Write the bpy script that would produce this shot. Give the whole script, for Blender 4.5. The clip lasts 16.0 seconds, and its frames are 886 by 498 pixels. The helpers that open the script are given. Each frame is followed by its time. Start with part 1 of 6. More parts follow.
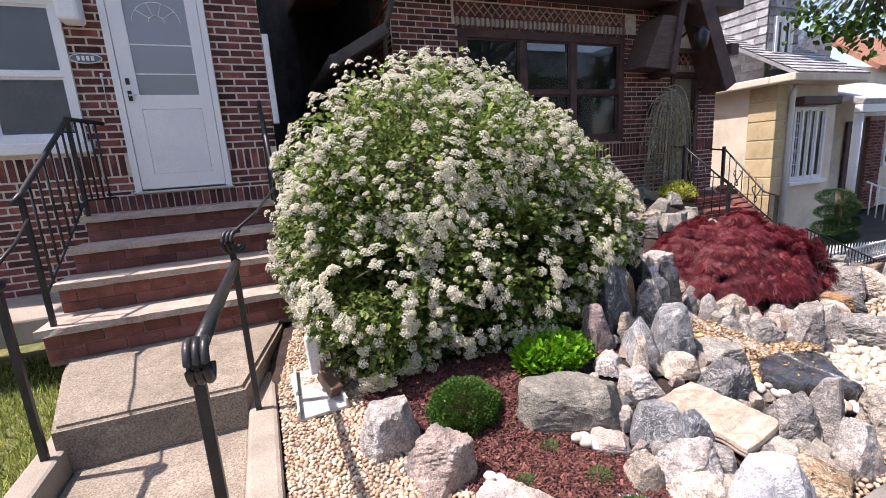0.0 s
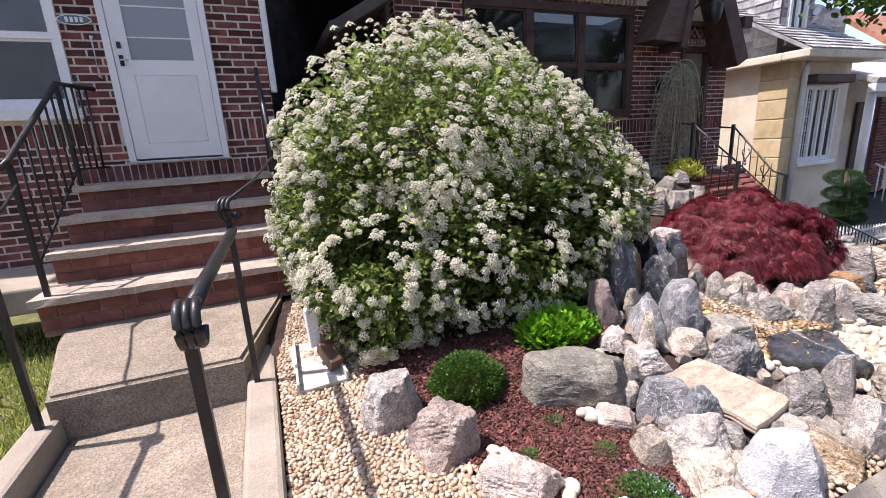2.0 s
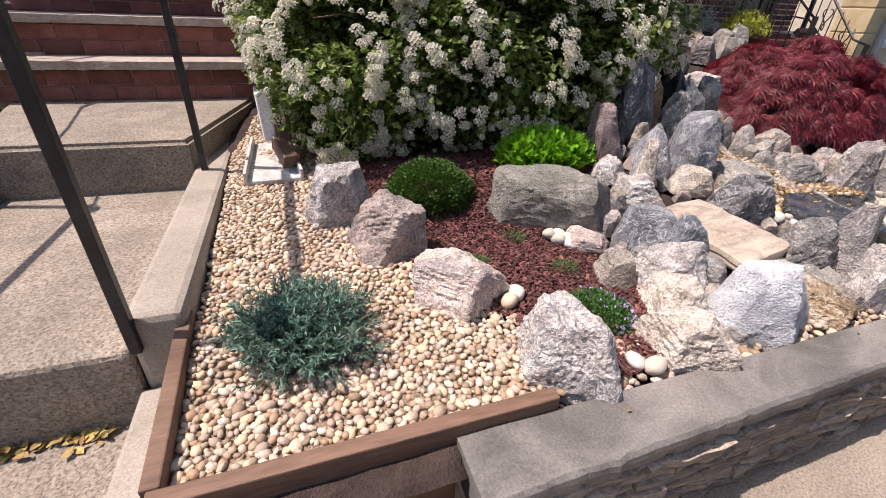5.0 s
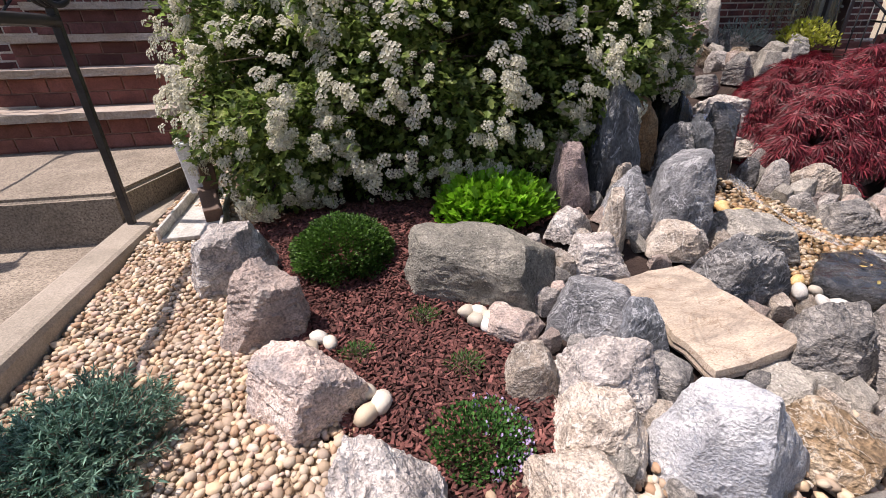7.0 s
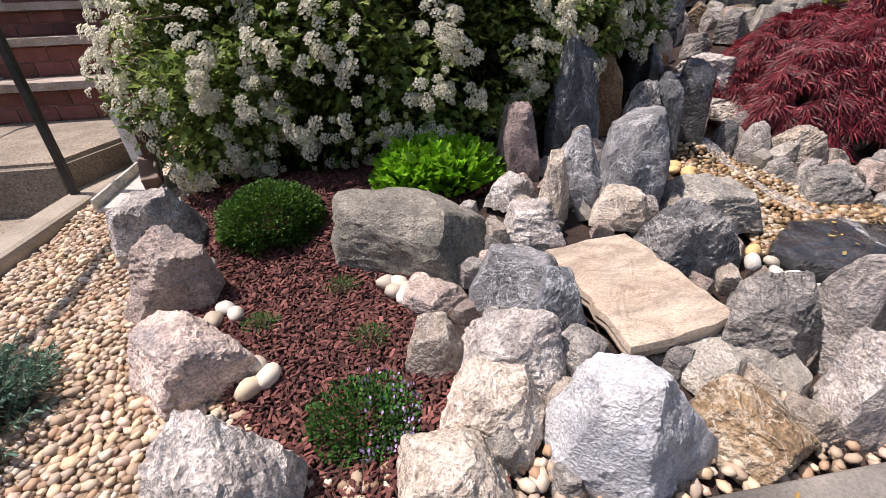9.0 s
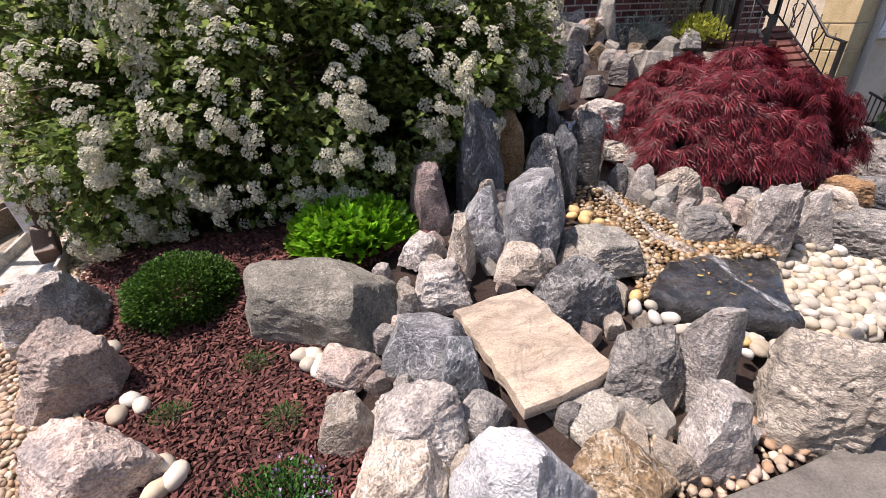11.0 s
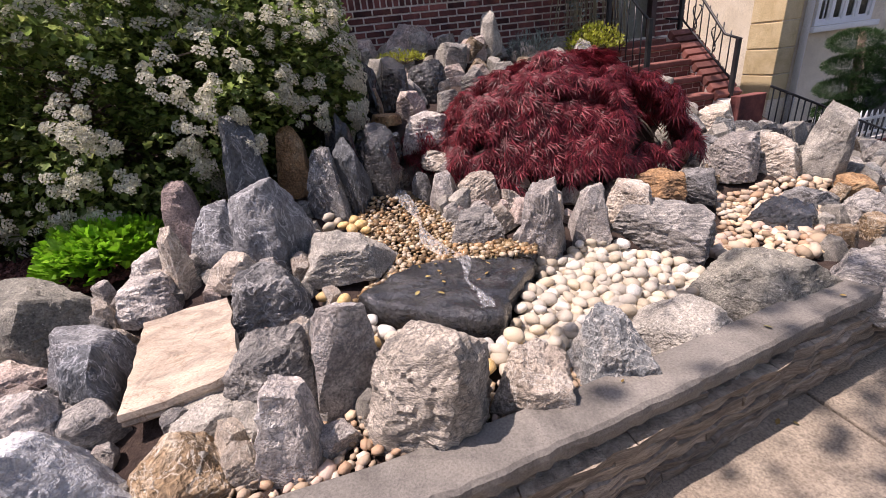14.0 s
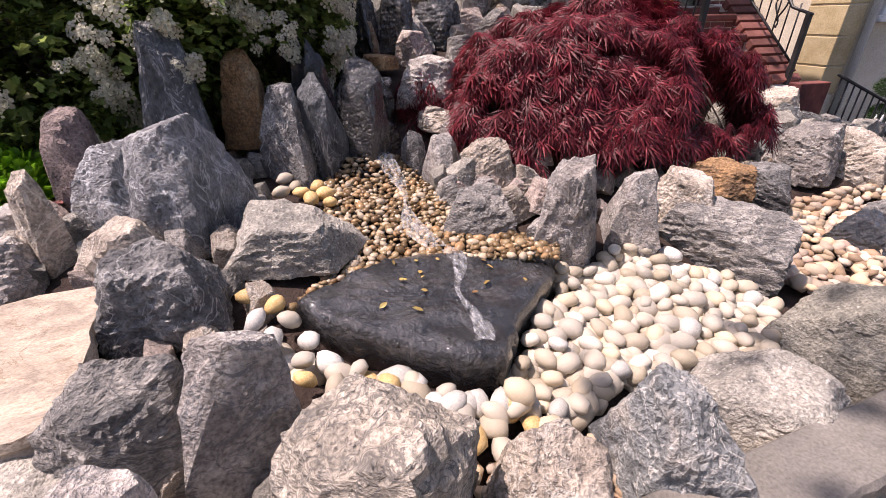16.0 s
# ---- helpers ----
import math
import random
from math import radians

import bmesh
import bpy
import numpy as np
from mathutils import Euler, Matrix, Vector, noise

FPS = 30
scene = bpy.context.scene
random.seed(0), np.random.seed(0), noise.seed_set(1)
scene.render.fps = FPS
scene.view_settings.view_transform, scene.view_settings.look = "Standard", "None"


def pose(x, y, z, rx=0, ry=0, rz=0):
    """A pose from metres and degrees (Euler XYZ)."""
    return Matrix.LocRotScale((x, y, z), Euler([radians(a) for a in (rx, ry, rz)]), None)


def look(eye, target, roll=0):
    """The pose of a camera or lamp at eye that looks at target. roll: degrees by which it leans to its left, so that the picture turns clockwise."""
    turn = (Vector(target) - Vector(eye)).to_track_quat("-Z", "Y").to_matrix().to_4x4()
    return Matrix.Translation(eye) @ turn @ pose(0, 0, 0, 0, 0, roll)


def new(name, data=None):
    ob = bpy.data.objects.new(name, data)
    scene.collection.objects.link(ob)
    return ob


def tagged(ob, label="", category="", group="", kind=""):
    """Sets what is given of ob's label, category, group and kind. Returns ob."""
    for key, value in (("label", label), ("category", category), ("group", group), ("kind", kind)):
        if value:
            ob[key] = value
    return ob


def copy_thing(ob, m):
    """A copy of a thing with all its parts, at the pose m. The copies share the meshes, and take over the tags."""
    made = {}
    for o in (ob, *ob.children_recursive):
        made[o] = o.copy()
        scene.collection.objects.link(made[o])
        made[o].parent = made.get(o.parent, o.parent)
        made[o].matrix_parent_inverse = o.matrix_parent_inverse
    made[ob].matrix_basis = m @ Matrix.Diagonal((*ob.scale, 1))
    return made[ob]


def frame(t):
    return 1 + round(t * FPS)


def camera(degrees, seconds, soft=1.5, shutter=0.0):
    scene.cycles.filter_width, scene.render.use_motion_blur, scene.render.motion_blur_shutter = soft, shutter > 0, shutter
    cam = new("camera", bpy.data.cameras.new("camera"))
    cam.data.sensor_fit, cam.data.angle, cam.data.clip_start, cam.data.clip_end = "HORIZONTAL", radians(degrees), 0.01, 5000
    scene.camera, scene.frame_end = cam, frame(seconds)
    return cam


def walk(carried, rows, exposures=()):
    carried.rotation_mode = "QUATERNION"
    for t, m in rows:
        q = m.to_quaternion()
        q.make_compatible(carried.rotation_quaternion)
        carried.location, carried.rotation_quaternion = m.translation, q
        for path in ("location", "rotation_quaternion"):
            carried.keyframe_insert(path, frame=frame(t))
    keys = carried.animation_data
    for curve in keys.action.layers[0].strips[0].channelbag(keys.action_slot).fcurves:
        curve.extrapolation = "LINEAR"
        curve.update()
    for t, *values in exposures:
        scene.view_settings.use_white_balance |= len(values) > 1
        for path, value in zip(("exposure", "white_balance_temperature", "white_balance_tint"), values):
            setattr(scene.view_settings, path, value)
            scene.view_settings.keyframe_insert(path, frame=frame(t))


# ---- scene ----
# ---- camera ----
cam = camera(92.0, 16.0, soft=0.4)
PATH = [
    (0.0, 0.782, -0.217, 1.628, 78.45, 3.83, -22.94),
    (0.5, 0.769, -0.184, 1.636, 78.41, 3.65, -23.10),
    (1.0, 0.776, -0.166, 1.633, 78.64, 3.63, -22.92),
    (1.5, 0.784, -0.158, 1.625, 78.70, 3.48, -22.81),
    (2.0, 0.784, -0.153, 1.565, 75.93, 3.21, -22.83),
    (2.5, 0.775, -0.154, 1.405, 70.65, 2.82, -22.62),
    (3.0, 0.760, -0.146, 1.263, 63.63, 1.76, -22.31),
    (3.2, 0.757, -0.147, 1.228, 60.94, 1.18, -22.00),
    (5.3, 1.130, -0.088, 1.143, 60.20, -2.43, -17.98),
    (5.5, 1.197, -0.054, 1.150, 60.65, -2.25, -17.74),
    (6.0, 1.375, 0.062, 1.169, 61.81, -0.99, -14.95),
    (6.5, 1.521, 0.107, 1.161, 63.30, 0.26, -11.92),
    (7.0, 1.660, 0.084, 1.152, 63.26, 1.20, -10.49),
    (7.5, 1.769, 0.068, 1.121, 62.30, 1.78, -9.34),
    (8.0, 1.849, 0.063, 1.069, 60.95, 2.22, -8.19),
    (8.2, 1.876, 0.063, 1.045, 60.42, 2.42, -7.82),
    (10.3, 1.999, 0.175, 1.185, 61.18, 1.35, -12.67),
    (10.5, 2.005, 0.157, 1.204, 61.43, 1.26, -13.61),
    (11.0, 2.067, 0.099, 1.251, 61.43, 1.81, -16.66),
    (11.5, 2.287, 0.031, 1.218, 63.05, 4.33, -18.65),
    (12.0, 2.527, -0.010, 1.180, 63.59, 6.70, -20.07),
    (12.5, 2.764, -0.074, 1.165, 62.42, 9.11, -19.19),
    (13.0, 2.902, -0.143, 1.139, 63.31, 8.80, -17.52),
    (13.5, 3.012, -0.210, 1.118, 64.66, 7.70, -15.94),
    (14.0, 3.071, -0.216, 1.107, 65.35, 6.20, -15.21),
    (14.5, 3.138, -0.162, 1.092, 65.79, 5.53, -14.13),
    (15.0, 3.182, -0.056, 1.079, 65.97, 4.55, -13.50),
    (15.5, 3.193, 0.065, 1.041, 64.66, 2.98, -13.40),
    (16.0, 3.198, 0.204, 0.970, 61.46, 0.94, -12.97),
]
walk(cam, [(r[0], pose(*r[1:])) for r in PATH], [(0.0, 1.44, 6650, 22), (2.0, 1.40, 6600, 22), (3.5, 1.24, 6700, 22), (5.5, 1.05, 6800, 22), (8.0, 1.03, 6800, 21), (11.0, 1.10, 6850, 22), (16.0, 1.16, 6950, 29)])

# ---- daylight ----
SUN_TO = Vector((-0.55, 0.13, 1.25)).normalized()
world = bpy.data.worlds.new("sky")
scene.world = world
world.use_nodes = True
wn = world.node_tree
sky = wn.nodes.new("ShaderNodeTexSky")
sky.sky_type = 'NISHITA'
sky.sun_disc = False
sky.sun_elevation = math.asin(SUN_TO.z)
sky.sun_rotation = math.atan2(SUN_TO.x, SUN_TO.y)
sky.air_density = 1.0
sky.dust_density = 1.5
wn.links.new(sky.outputs[0], wn.nodes["Background"].inputs[0])
wn.nodes["Background"].inputs[1].default_value = 0.098
lamp = bpy.data.lights.new("sun", 'SUN')
lamp.energy = 3.0
lamp.angle = radians(0.6)
lamp.color = (1.0, 0.95, 0.87)
sun = new("sun", lamp)
sun.matrix_world = look(SUN_TO * 30, (0, 0, 0))

# ---- materials ----


def material(name, colours, scale=8.0, rough=0.8, bump=0.3, fine=60.0, spots=None, veins=None, metal=0.0,
             island=False, vary=0.12, coat=0.0, stretch=(1, 1, 1), spec=0.4, through_light=0.0, grainy=0.45, streak=0.0, palette=()):
    """Procedural surface: broad tints, fine grain, optional dark or light specks and veins, and relief."""
    m = bpy.data.materials.new(name)
    m.use_nodes = True
    nt = m.node_tree
    n, l = nt.nodes, nt.links
    b = n["Principled BSDF"]
    tc = n.new("ShaderNodeTexCoord")
    oi = n.new("ShaderNodeObjectInfo")
    geo = n.new("ShaderNodeNewGeometry")
    rnd = geo.outputs["Random Per Island"] if island else oi.outputs["Random"]
    mp = n.new("ShaderNodeMapping")
    mp.inputs["Scale"].default_value = stretch
    off = n.new("ShaderNodeMath")
    off.operation = 'MULTIPLY'
    off.inputs[1].default_value = 37.0
    l.new(rnd, off.inputs[0])
    cmb = n.new("ShaderNodeCombineXYZ")
    for i in range(3):
        l.new(off.outputs[0], cmb.inputs[i])
    l.new(tc.outputs["Object"], mp.inputs["Vector"])
    add = n.new("ShaderNodeVectorMath")
    l.new(mp.outputs[0], add.inputs[0])
    l.new(cmb.outputs[0], add.inputs[1])
    vec = add.outputs[0]

    def tex(sc, det=4.0, dist=0.0):
        t = n.new("ShaderNodeTexNoise")
        t.inputs["Scale"].default_value = sc
        t.inputs["Detail"].default_value = det
        t.inputs["Roughness"].default_value = 0.62
        t.inputs["Distortion"].default_value = dist
        l.new(vec, t.inputs["Vector"])
        return t.outputs["Fac"]

    def ramp(fac, stops):
        r = n.new("ShaderNodeValToRGB")
        els = r.color_ramp.elements
        while len(els) < len(stops):
            els.new(0.5)
        for e, (p, c) in zip(els, stops):
            e.position = p
            e.color = (*c, 1)
        l.new(fac, r.inputs[0])
        return r.outputs[0]

    def mix(fac, a, c, mode='MIX'):
        x = n.new("ShaderNodeMix")
        x.data_type = 'RGBA'
        x.blend_type = mode
        if isinstance(fac, float):
            x.inputs[0].default_value = fac
        else:
            l.new(fac, x.inputs[0])
        for sock, v in ((x.inputs[6], a), (x.inputs[7], c)):
            if isinstance(v, tuple):
                sock.default_value = (*v, 1)
            else:
                l.new(v, sock)
        return x.outputs[2]

    k = len(colours)
    base = tex(scale, 5.0, 0.4)
    col = ramp(base, [(0.32 + 0.36 * i / max(1, k - 1), c) for i, c in enumerate(colours)])
    grain = tex(fine, 3.0)
    col = mix(grainy, col, ramp(grain, [(0.3, (0.42, 0.42, 0.42)), (0.5, (0.95, 0.95, 0.95)), (0.7, (1.42, 1.42, 1.42))]), 'MULTIPLY')
    if streak:
        col = mix(0.5, col, ramp(tex(streak, 5.0, 1.2), [(0.36, (0.42, 0.42, 0.44)), (0.5, (1.0, 1.0, 1.0)), (0.66, (1.45, 1.43, 1.40))]), 'MULTIPLY')
    if palette:
        pr = n.new("ShaderNodeValToRGB")
        pr.color_ramp.interpolation = 'CONSTANT'
        els = pr.color_ramp.elements
        while len(els) < len(palette):
            els.new(0.5)
        for i, (e, c) in enumerate(zip(els, palette)):
            e.position = i / len(palette)
            e.color = (*c, 1)
        l.new(rnd, pr.inputs[0])
        col = mix(0.75, col, pr.outputs[0])
    if spots:
        sc, lo, c = spots
        col = mix(ramp(tex(sc, 2.0), [(lo, (0, 0, 0)), (lo + 0.07, (1, 1, 1))]), col, c)
    if veins:
        sc, wd, c = veins
        v = tex(sc, 6.0, 1.6)
        col = mix(ramp(v, [(0.5 - wd, (0, 0, 0)), (0.5, (1, 1, 1)), (0.5 + wd, (0, 0, 0))]), col, c)
    if vary:
        hv = n.new("ShaderNodeHueSaturation")
        mr = n.new("ShaderNodeMapRange")
        mr.inputs[3].default_value = 1 - vary * 2
        mr.inputs[4].default_value = 1 + vary * 2
        l.new(rnd, mr.inputs[0])
        l.new(mr.outputs[0], hv.inputs["Value"])
        l.new(col, hv.inputs["Color"])
        col = hv.outputs[0]
    l.new(col, b.inputs["Base Color"])
    b.inputs["Roughness"].default_value = rough
    b.inputs["Metallic"].default_value = metal
    b.inputs["Specular IOR Level"].default_value = spec
    b.inputs["Coat Weight"].default_value = coat
    if through_light:
        tr = n.new("ShaderNodeBsdfTranslucent")
        l.new(col, tr.inputs["Color"])
        ms = n.new("ShaderNodeMixShader")
        ms.inputs[0].default_value = through_light
        l.new(b.outputs[0], ms.inputs[1])
        l.new(tr.outputs[0], ms.inputs[2])
        l.new(ms.outputs[0], n["Material Output"].inputs["Surface"])
    if bump:
        h = n.new("ShaderNodeMath")
        h.operation = 'MULTIPLY_ADD'
        h.inputs[1].default_value = 0.6
        l.new(grain, h.inputs[0])
        l.new(base, h.inputs[2])
        bp = n.new("ShaderNodeBump")
        bp.inputs["Strength"].default_value = bump
        bp.inputs["Distance"].default_value = 0.02
        l.new(h.outputs[0], bp.inputs["Height"])
        l.new(bp.outputs[0], b.inputs["Normal"])
    return m


ROCK = {
    "marble": material("marbled_rock", [(.24, .22, .21), (.44, .40, .37), (.60, .57, .54)], 9, .8, .9, 130, veins=(7, .02, (.20, .20, .205)), streak=22, grainy=0.85),
    "white": material("white_rock", [(.36, .38, .42), (.48, .49, .51), (.56, .565, .58)], 6, .75, .8, 150, veins=(5, .014, (.30, .325, .37)), grainy=0.6, streak=9),
    "pink": material("pink_granite", [(.30, .27, .26), (.50, .40, .35), (.60, .52, .47)], 8, .85, .8, 150, spots=(120, .62, (.20, .19, .19)), streak=26, grainy=0.85),
    "tan": material("tan_rock", [(.28, .24, .20), (.48, .41, .34), (.62, .56, .49)], 8, .85, .9, 140, veins=(6, .018, (.62, .58, .52)), streak=22, grainy=0.85),
    "tangrey": material("tan_grey_rock", [(.26, .235, .20), (.43, .38, .32), (.56, .50, .43)], 10, .85, .9, 140, stretch=(1, 1, 2.2), veins=(9, .03, (.15, .14, .13)), streak=24, grainy=0.85),
    "grey": material("grey_rock", [(.19, .185, .17), (.32, .30, .265), (.45, .42, .37)], 9, .85, .8, 170, spots=(90, .64, (.55, .53, .50)), streak=30, grainy=0.85),
    "flag": material("olive_grey_rock", [(.13, .125, .108), (.215, .205, .175), (.31, .29, .245)], 9, .8, .8, 170, spots=(110, .66, (.50, .48, .44)), streak=30, grainy=0.85),
    "gneiss": material("banded_gneiss", [(.20, .195, .19), (.36, .34, .315), (.54, .51, .475)], 11, .8, .9, 150, stretch=(1, 1, 1.6), veins=(8, .03, (.14, .14, .145)), streak=26, grainy=0.85),
    "slate": material("blue_slate", [(.12, .123, .13), (.23, .235, .245), (.38, .38, .385)], 8, .7, .7, 130, stretch=(1, 2.4, 1), veins=(6, .02, (.55, .56, .58)), streak=20, grainy=0.85),
    "dark": material("dark_slate", [(.045, .05, .055), (.10, .11, .12), (.19, .20, .22)], 8, .6, .8, 130, stretch=(1, 1, .5), veins=(9, .015, (.35, .36, .38)), streak=20, grainy=0.85),
    "darkgrey": material("dark_grey_rock", [(.08, .08, .085), (.17, .17, .17), (.29, .28, .27)], 9, .75, .9, 140, veins=(7, .02, (.42, .41, .40)), streak=22, grainy=0.85),
    "darkpink": material("dark_pink_rock", [(.15, .12, .115), (.26, .20, .19), (.36, .29, .27)], 9, .85, .8, 150, streak=26, grainy=0.85),
    "rust": material("rusty_rock", [(.16, .10, .06), (.34, .20, .10), (.42, .30, .18)], 8, .8, .8, 120, streak=20, grainy=0.85),
    "brown": material("brown_quartzite", [(.11, .075, .045), (.26, .18, .105), (.42, .35, .265)], 14, .65, 1.0, 120, veins=(12, .02, (.50, .45, .38)), streak=26, grainy=0.85),
    "greenstone": material("green_grey_rock", [(.13, .14, .145), (.23, .24, .24), (.38, .35, .31)], 8, .8, .8, 160, veins=(9, .02, (.50, .48, .45)), streak=28, grainy=0.85),
}
M_WET = material("wet_black_stone", [(.010, .011, .013), (.026, .027, .030), (.065, .065, .067)], 9, .20, 1.0, 90, coat=.6, spec=.5, streak=16)
ROCK["wet"] = M_WET
M_SLAB = material("sandstone_slab", [(.37, .30, .235), (.44, .365, .29), (.49, .415, .34)], 3, .85, .35, 150, veins=(5, .012, (.25, .18, .125)), grainy=.5, streak=7, stretch=(1, 2.2, 1))
M_GRAVEL = material("river_gravel", [(.40, .27, .16), (.54, .40, .26), (.66, .54, .40)], 14, .7, .2, 90, island=True, vary=.16,
                    palette=((.38, .26, .17), (.49, .38, .27), (.61, .52, .41), (.43, .33, .25), (.67, .60, .51), (.36, .22, .14), (.47, .35, .30), (.54, .43, .31), (.26, .22, .19), (.50, .38, .25)))
M_STREAM = material("stream_gravel", [(.22, .13, .06), (.34, .23, .12), (.46, .35, .21)], 14, .3, .2, 90, island=True, vary=.25,
                    palette=((.20, .12, .055), (.30, .20, .10), (.40, .30, .18), (.15, .09, .05), (.50, .42, .31), (.27, .16, .08), (.28, .245, .20)))
PEB_TONES = ((.50, .43, .33), (.57, .515, .43), (.38, .32, .23), (.53, .475, .395), (.44, .385, .30), (.35, .325, .285), (.56, .52, .45), (.45, .37, .26))
M_WPEB = material("cream_pebble", [(.46, .39, .29), (.55, .48, .38), (.62, .56, .47)], 9, .6, .15, 90, vary=.12, palette=PEB_TONES)
M_WPEBI = material("cream_pebble_bed", [(.46, .39, .29), (.55, .48, .38), (.62, .56, .47)], 9, .6, .15, 90, vary=.12, island=True, palette=PEB_TONES)
M_GPEB = material("grey_pebble", [(.42, .42, .40), (.55, .53, .49), (.66, .62, .56)], 9, .6, .12, 150, vary=.1)
M_OPEB = material("ochre_pebble", [(.50, .30, .10), (.62, .42, .18), (.70, .55, .33)], 9, .55, .12, 90, vary=.1)
M_MULCH = material("red_mulch", [(.055, .023, .020), (.125, .046, .040), (.235, .10, .083)], 20, .9, .4, 120, island=True, vary=.3)
M_SOIL = material("dark_soil", [(.025, .015, .013), (.045, .029, .024), (.07, .048, .038)], 12, .95, .8, 150, vary=0)
M_CONC = material("weathered_concrete", [(.25, .22, .18), (.32, .28, .23), (.38, .33, .28)], 3, .9, .3, 160, spots=(150, .66, (.28, .25, .22)), vary=.03)
M_WALK = material("exposed_aggregate_concrete", [(.21, .177, .14), (.275, .233, .185), (.34, .29, .232)], 4, .9, .5, 110, spots=(120, .58, (.13, .10, .08)), grainy=.9, vary=.03)
M_CAP = material("grey_cap_concrete", [(.145, .133, .118), (.19, .176, .158), (.235, .218, .196)], 4, .8, .3, 170, spots=(140, .68, (.11, .105, .098)), vary=.03, grainy=.5, streak=4)
M_SIDE = material("sidewalk_concrete", [(.22, .18, .14), (.28, .235, .185), (.34, .29, .23)], 2.5, .9, .45, 140, spots=(150, .62, (.16, .13, .105)), vary=.05, grainy=.8)
M_FACE = material("layered_wall_stone", [(.22, .175, .135), (.38, .315, .25), (.54, .46, .37)], 7, .85, 1.0, 80, stretch=(1, 1, 6), vary=.14, streak=18)
M_WOOD = material("stained_edging_wood", [(.10, .055, .035), (.15, .085, .055), (.20, .12, .08)], 4, .7, .25, 90, stretch=(.15, 1, 1), vary=.06)
M_BRICK = material("dark_red_brick", [(.065, .026, .026), (.15, .050, .044), (.25, .088, .07)], 6, .88, .35, 170, vary=.3)
M_BRICKJ = material("dark_red_brick_rows", [(.065, .026, .026), (.15, .050, .044), (.25, .088, .07)], 6, .88, .35, 170, vary=.3, island=True)
M_STEPB = material("step_brick", [(.13, .046, .038), (.19, .071, .057), (.245, .10, .083)], 6, .85, .3, 110, vary=.15)
M_MORTAR = material("pale_mortar", [(.60, .53, .47), (.70, .63, .56), (.76, .70, .63)], 10, .95, .4, 120, vary=0)
M_REDMORT = material("reddish_mortar", [(.20, .11, .09), (.27, .155, .125), (.34, .21, .17)], 10, .95, .4, 120, vary=0)
M_TREAD = material("rough_limestone", [(.32, .255, .21), (.43, .36, .305), (.50, .43, .375)], 7, .85, .6, 90, vary=.06)
M_WHITE = material("white_paint", [(.72, .73, .75), (.78, .79, .80), (.80, .81, .82)], 3, .45, .05, 120, vary=.02)
M_SPLASH = material("weathered_white_plastic", [(.40, .39, .36), (.52, .51, .48), (.60, .59, .56)], 9, .7, .3, 120, vary=.02, streak=14)
M_IRON = material("black_painted_iron", [(.012, .012, .014), (.02, .02, .022), (.035, .035, .037)], 10, .38, .15, 90, vary=.05)
M_DARKW = material("dark_brown_wood", [(.045, .024, .022), (.075, .040, .036), (.11, .062, .054)], 5, .6, .3, 140, vary=.06)
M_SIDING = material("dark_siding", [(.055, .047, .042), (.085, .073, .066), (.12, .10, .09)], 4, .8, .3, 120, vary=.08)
M_CREAM = material("cream_stucco", [(.62, .55, .44), (.72, .65, .53), (.78, .71, .60)], 3, .9, .3, 120, vary=0)
M_QUOIN = material("yellow_quoin_stone", [(.46, .36, .20), (.56, .45, .27), (.62, .52, .33)], 5, .9, .3, 90, vary=.06)
M_SHING = material("grey_shingle", [(.26, .26, .27), (.36, .36, .37), (.46, .45, .45)], 12, .9, .4, 180, vary=.18, island=True)
M_REDRF = material("red_roof_tile", [(.24, .10, .06), (.34, .16, .10), (.42, .22, .15)], 8, .85, .4, 90, vary=.1)
M_LEAF = material("spirea_leaf", [(.065, .115, .03), (.16, .235, .06), (.34, .385, .12)], 3, .45, 0, 40, island=True, vary=.3, through_light=.55)
M_FLOWER = material("white_blossom", [(.56, .54, .40), (.74, .72, .60), (.82, .81, .72)], 6, .7, 0, 100, island=True, vary=.1, through_light=.5)
M_MAPLE = material("red_maple_leaf", [(.07, .009, .014), (.17, .018, .030), (.32, .05, .06)], 3, .5, 0, 40, island=True, vary=.3, through_light=.35)
M_BARK = material("grey_brown_bark", [(.10, .075, .055), (.17, .13, .10), (.25, .20, .16)], 20, .9, .6, 150, stretch=(1, 1, .3), vary=.1)
M_BOX = material("box_needles", [(.03, .075, .012), (.06, .14, .02), (.10, .20, .035)], 4, .5, 0, 40, island=True, vary=.3, through_light=.3)
M_LIME = material("lime_leaf", [(.10, .28, .015), (.18, .42, .02), (.28, .52, .05)], 4, .45, 0, 40, island=True, vary=.2, through_light=.4)
M_JUNI = material("blue_juniper_needles", [(.05, .115, .08), (.12, .235, .17), (.26, .42, .32)], 4, .6, 0, 100, island=True, vary=.25, through_light=.2)
M_THYME = material("thyme_leaf", [(.03, .10, .02), (.06, .17, .035), (.11, .24, .06)], 4, .6, 0, 40, island=True, vary=.3, through_light=.3)
M_LILAC = material("lilac_floret", [(.30, .22, .42), (.42, .33, .55), (.52, .44, .64)], 4, .7, 0, 40, island=True, vary=.15)
M_GRASS = material("lawn_blade", [(.19, .24, .05), (.31, .36, .09), (.45, .45, .17)], 4, .6, 0, 40, island=True, vary=.3, through_light=.3)
M_LAWN = material("lawn_turf", [(.09, .10, .035), (.16, .17, .06), (.25, .24, .11)], 9, .95, .8, 150, vary=0, grainy=.8)
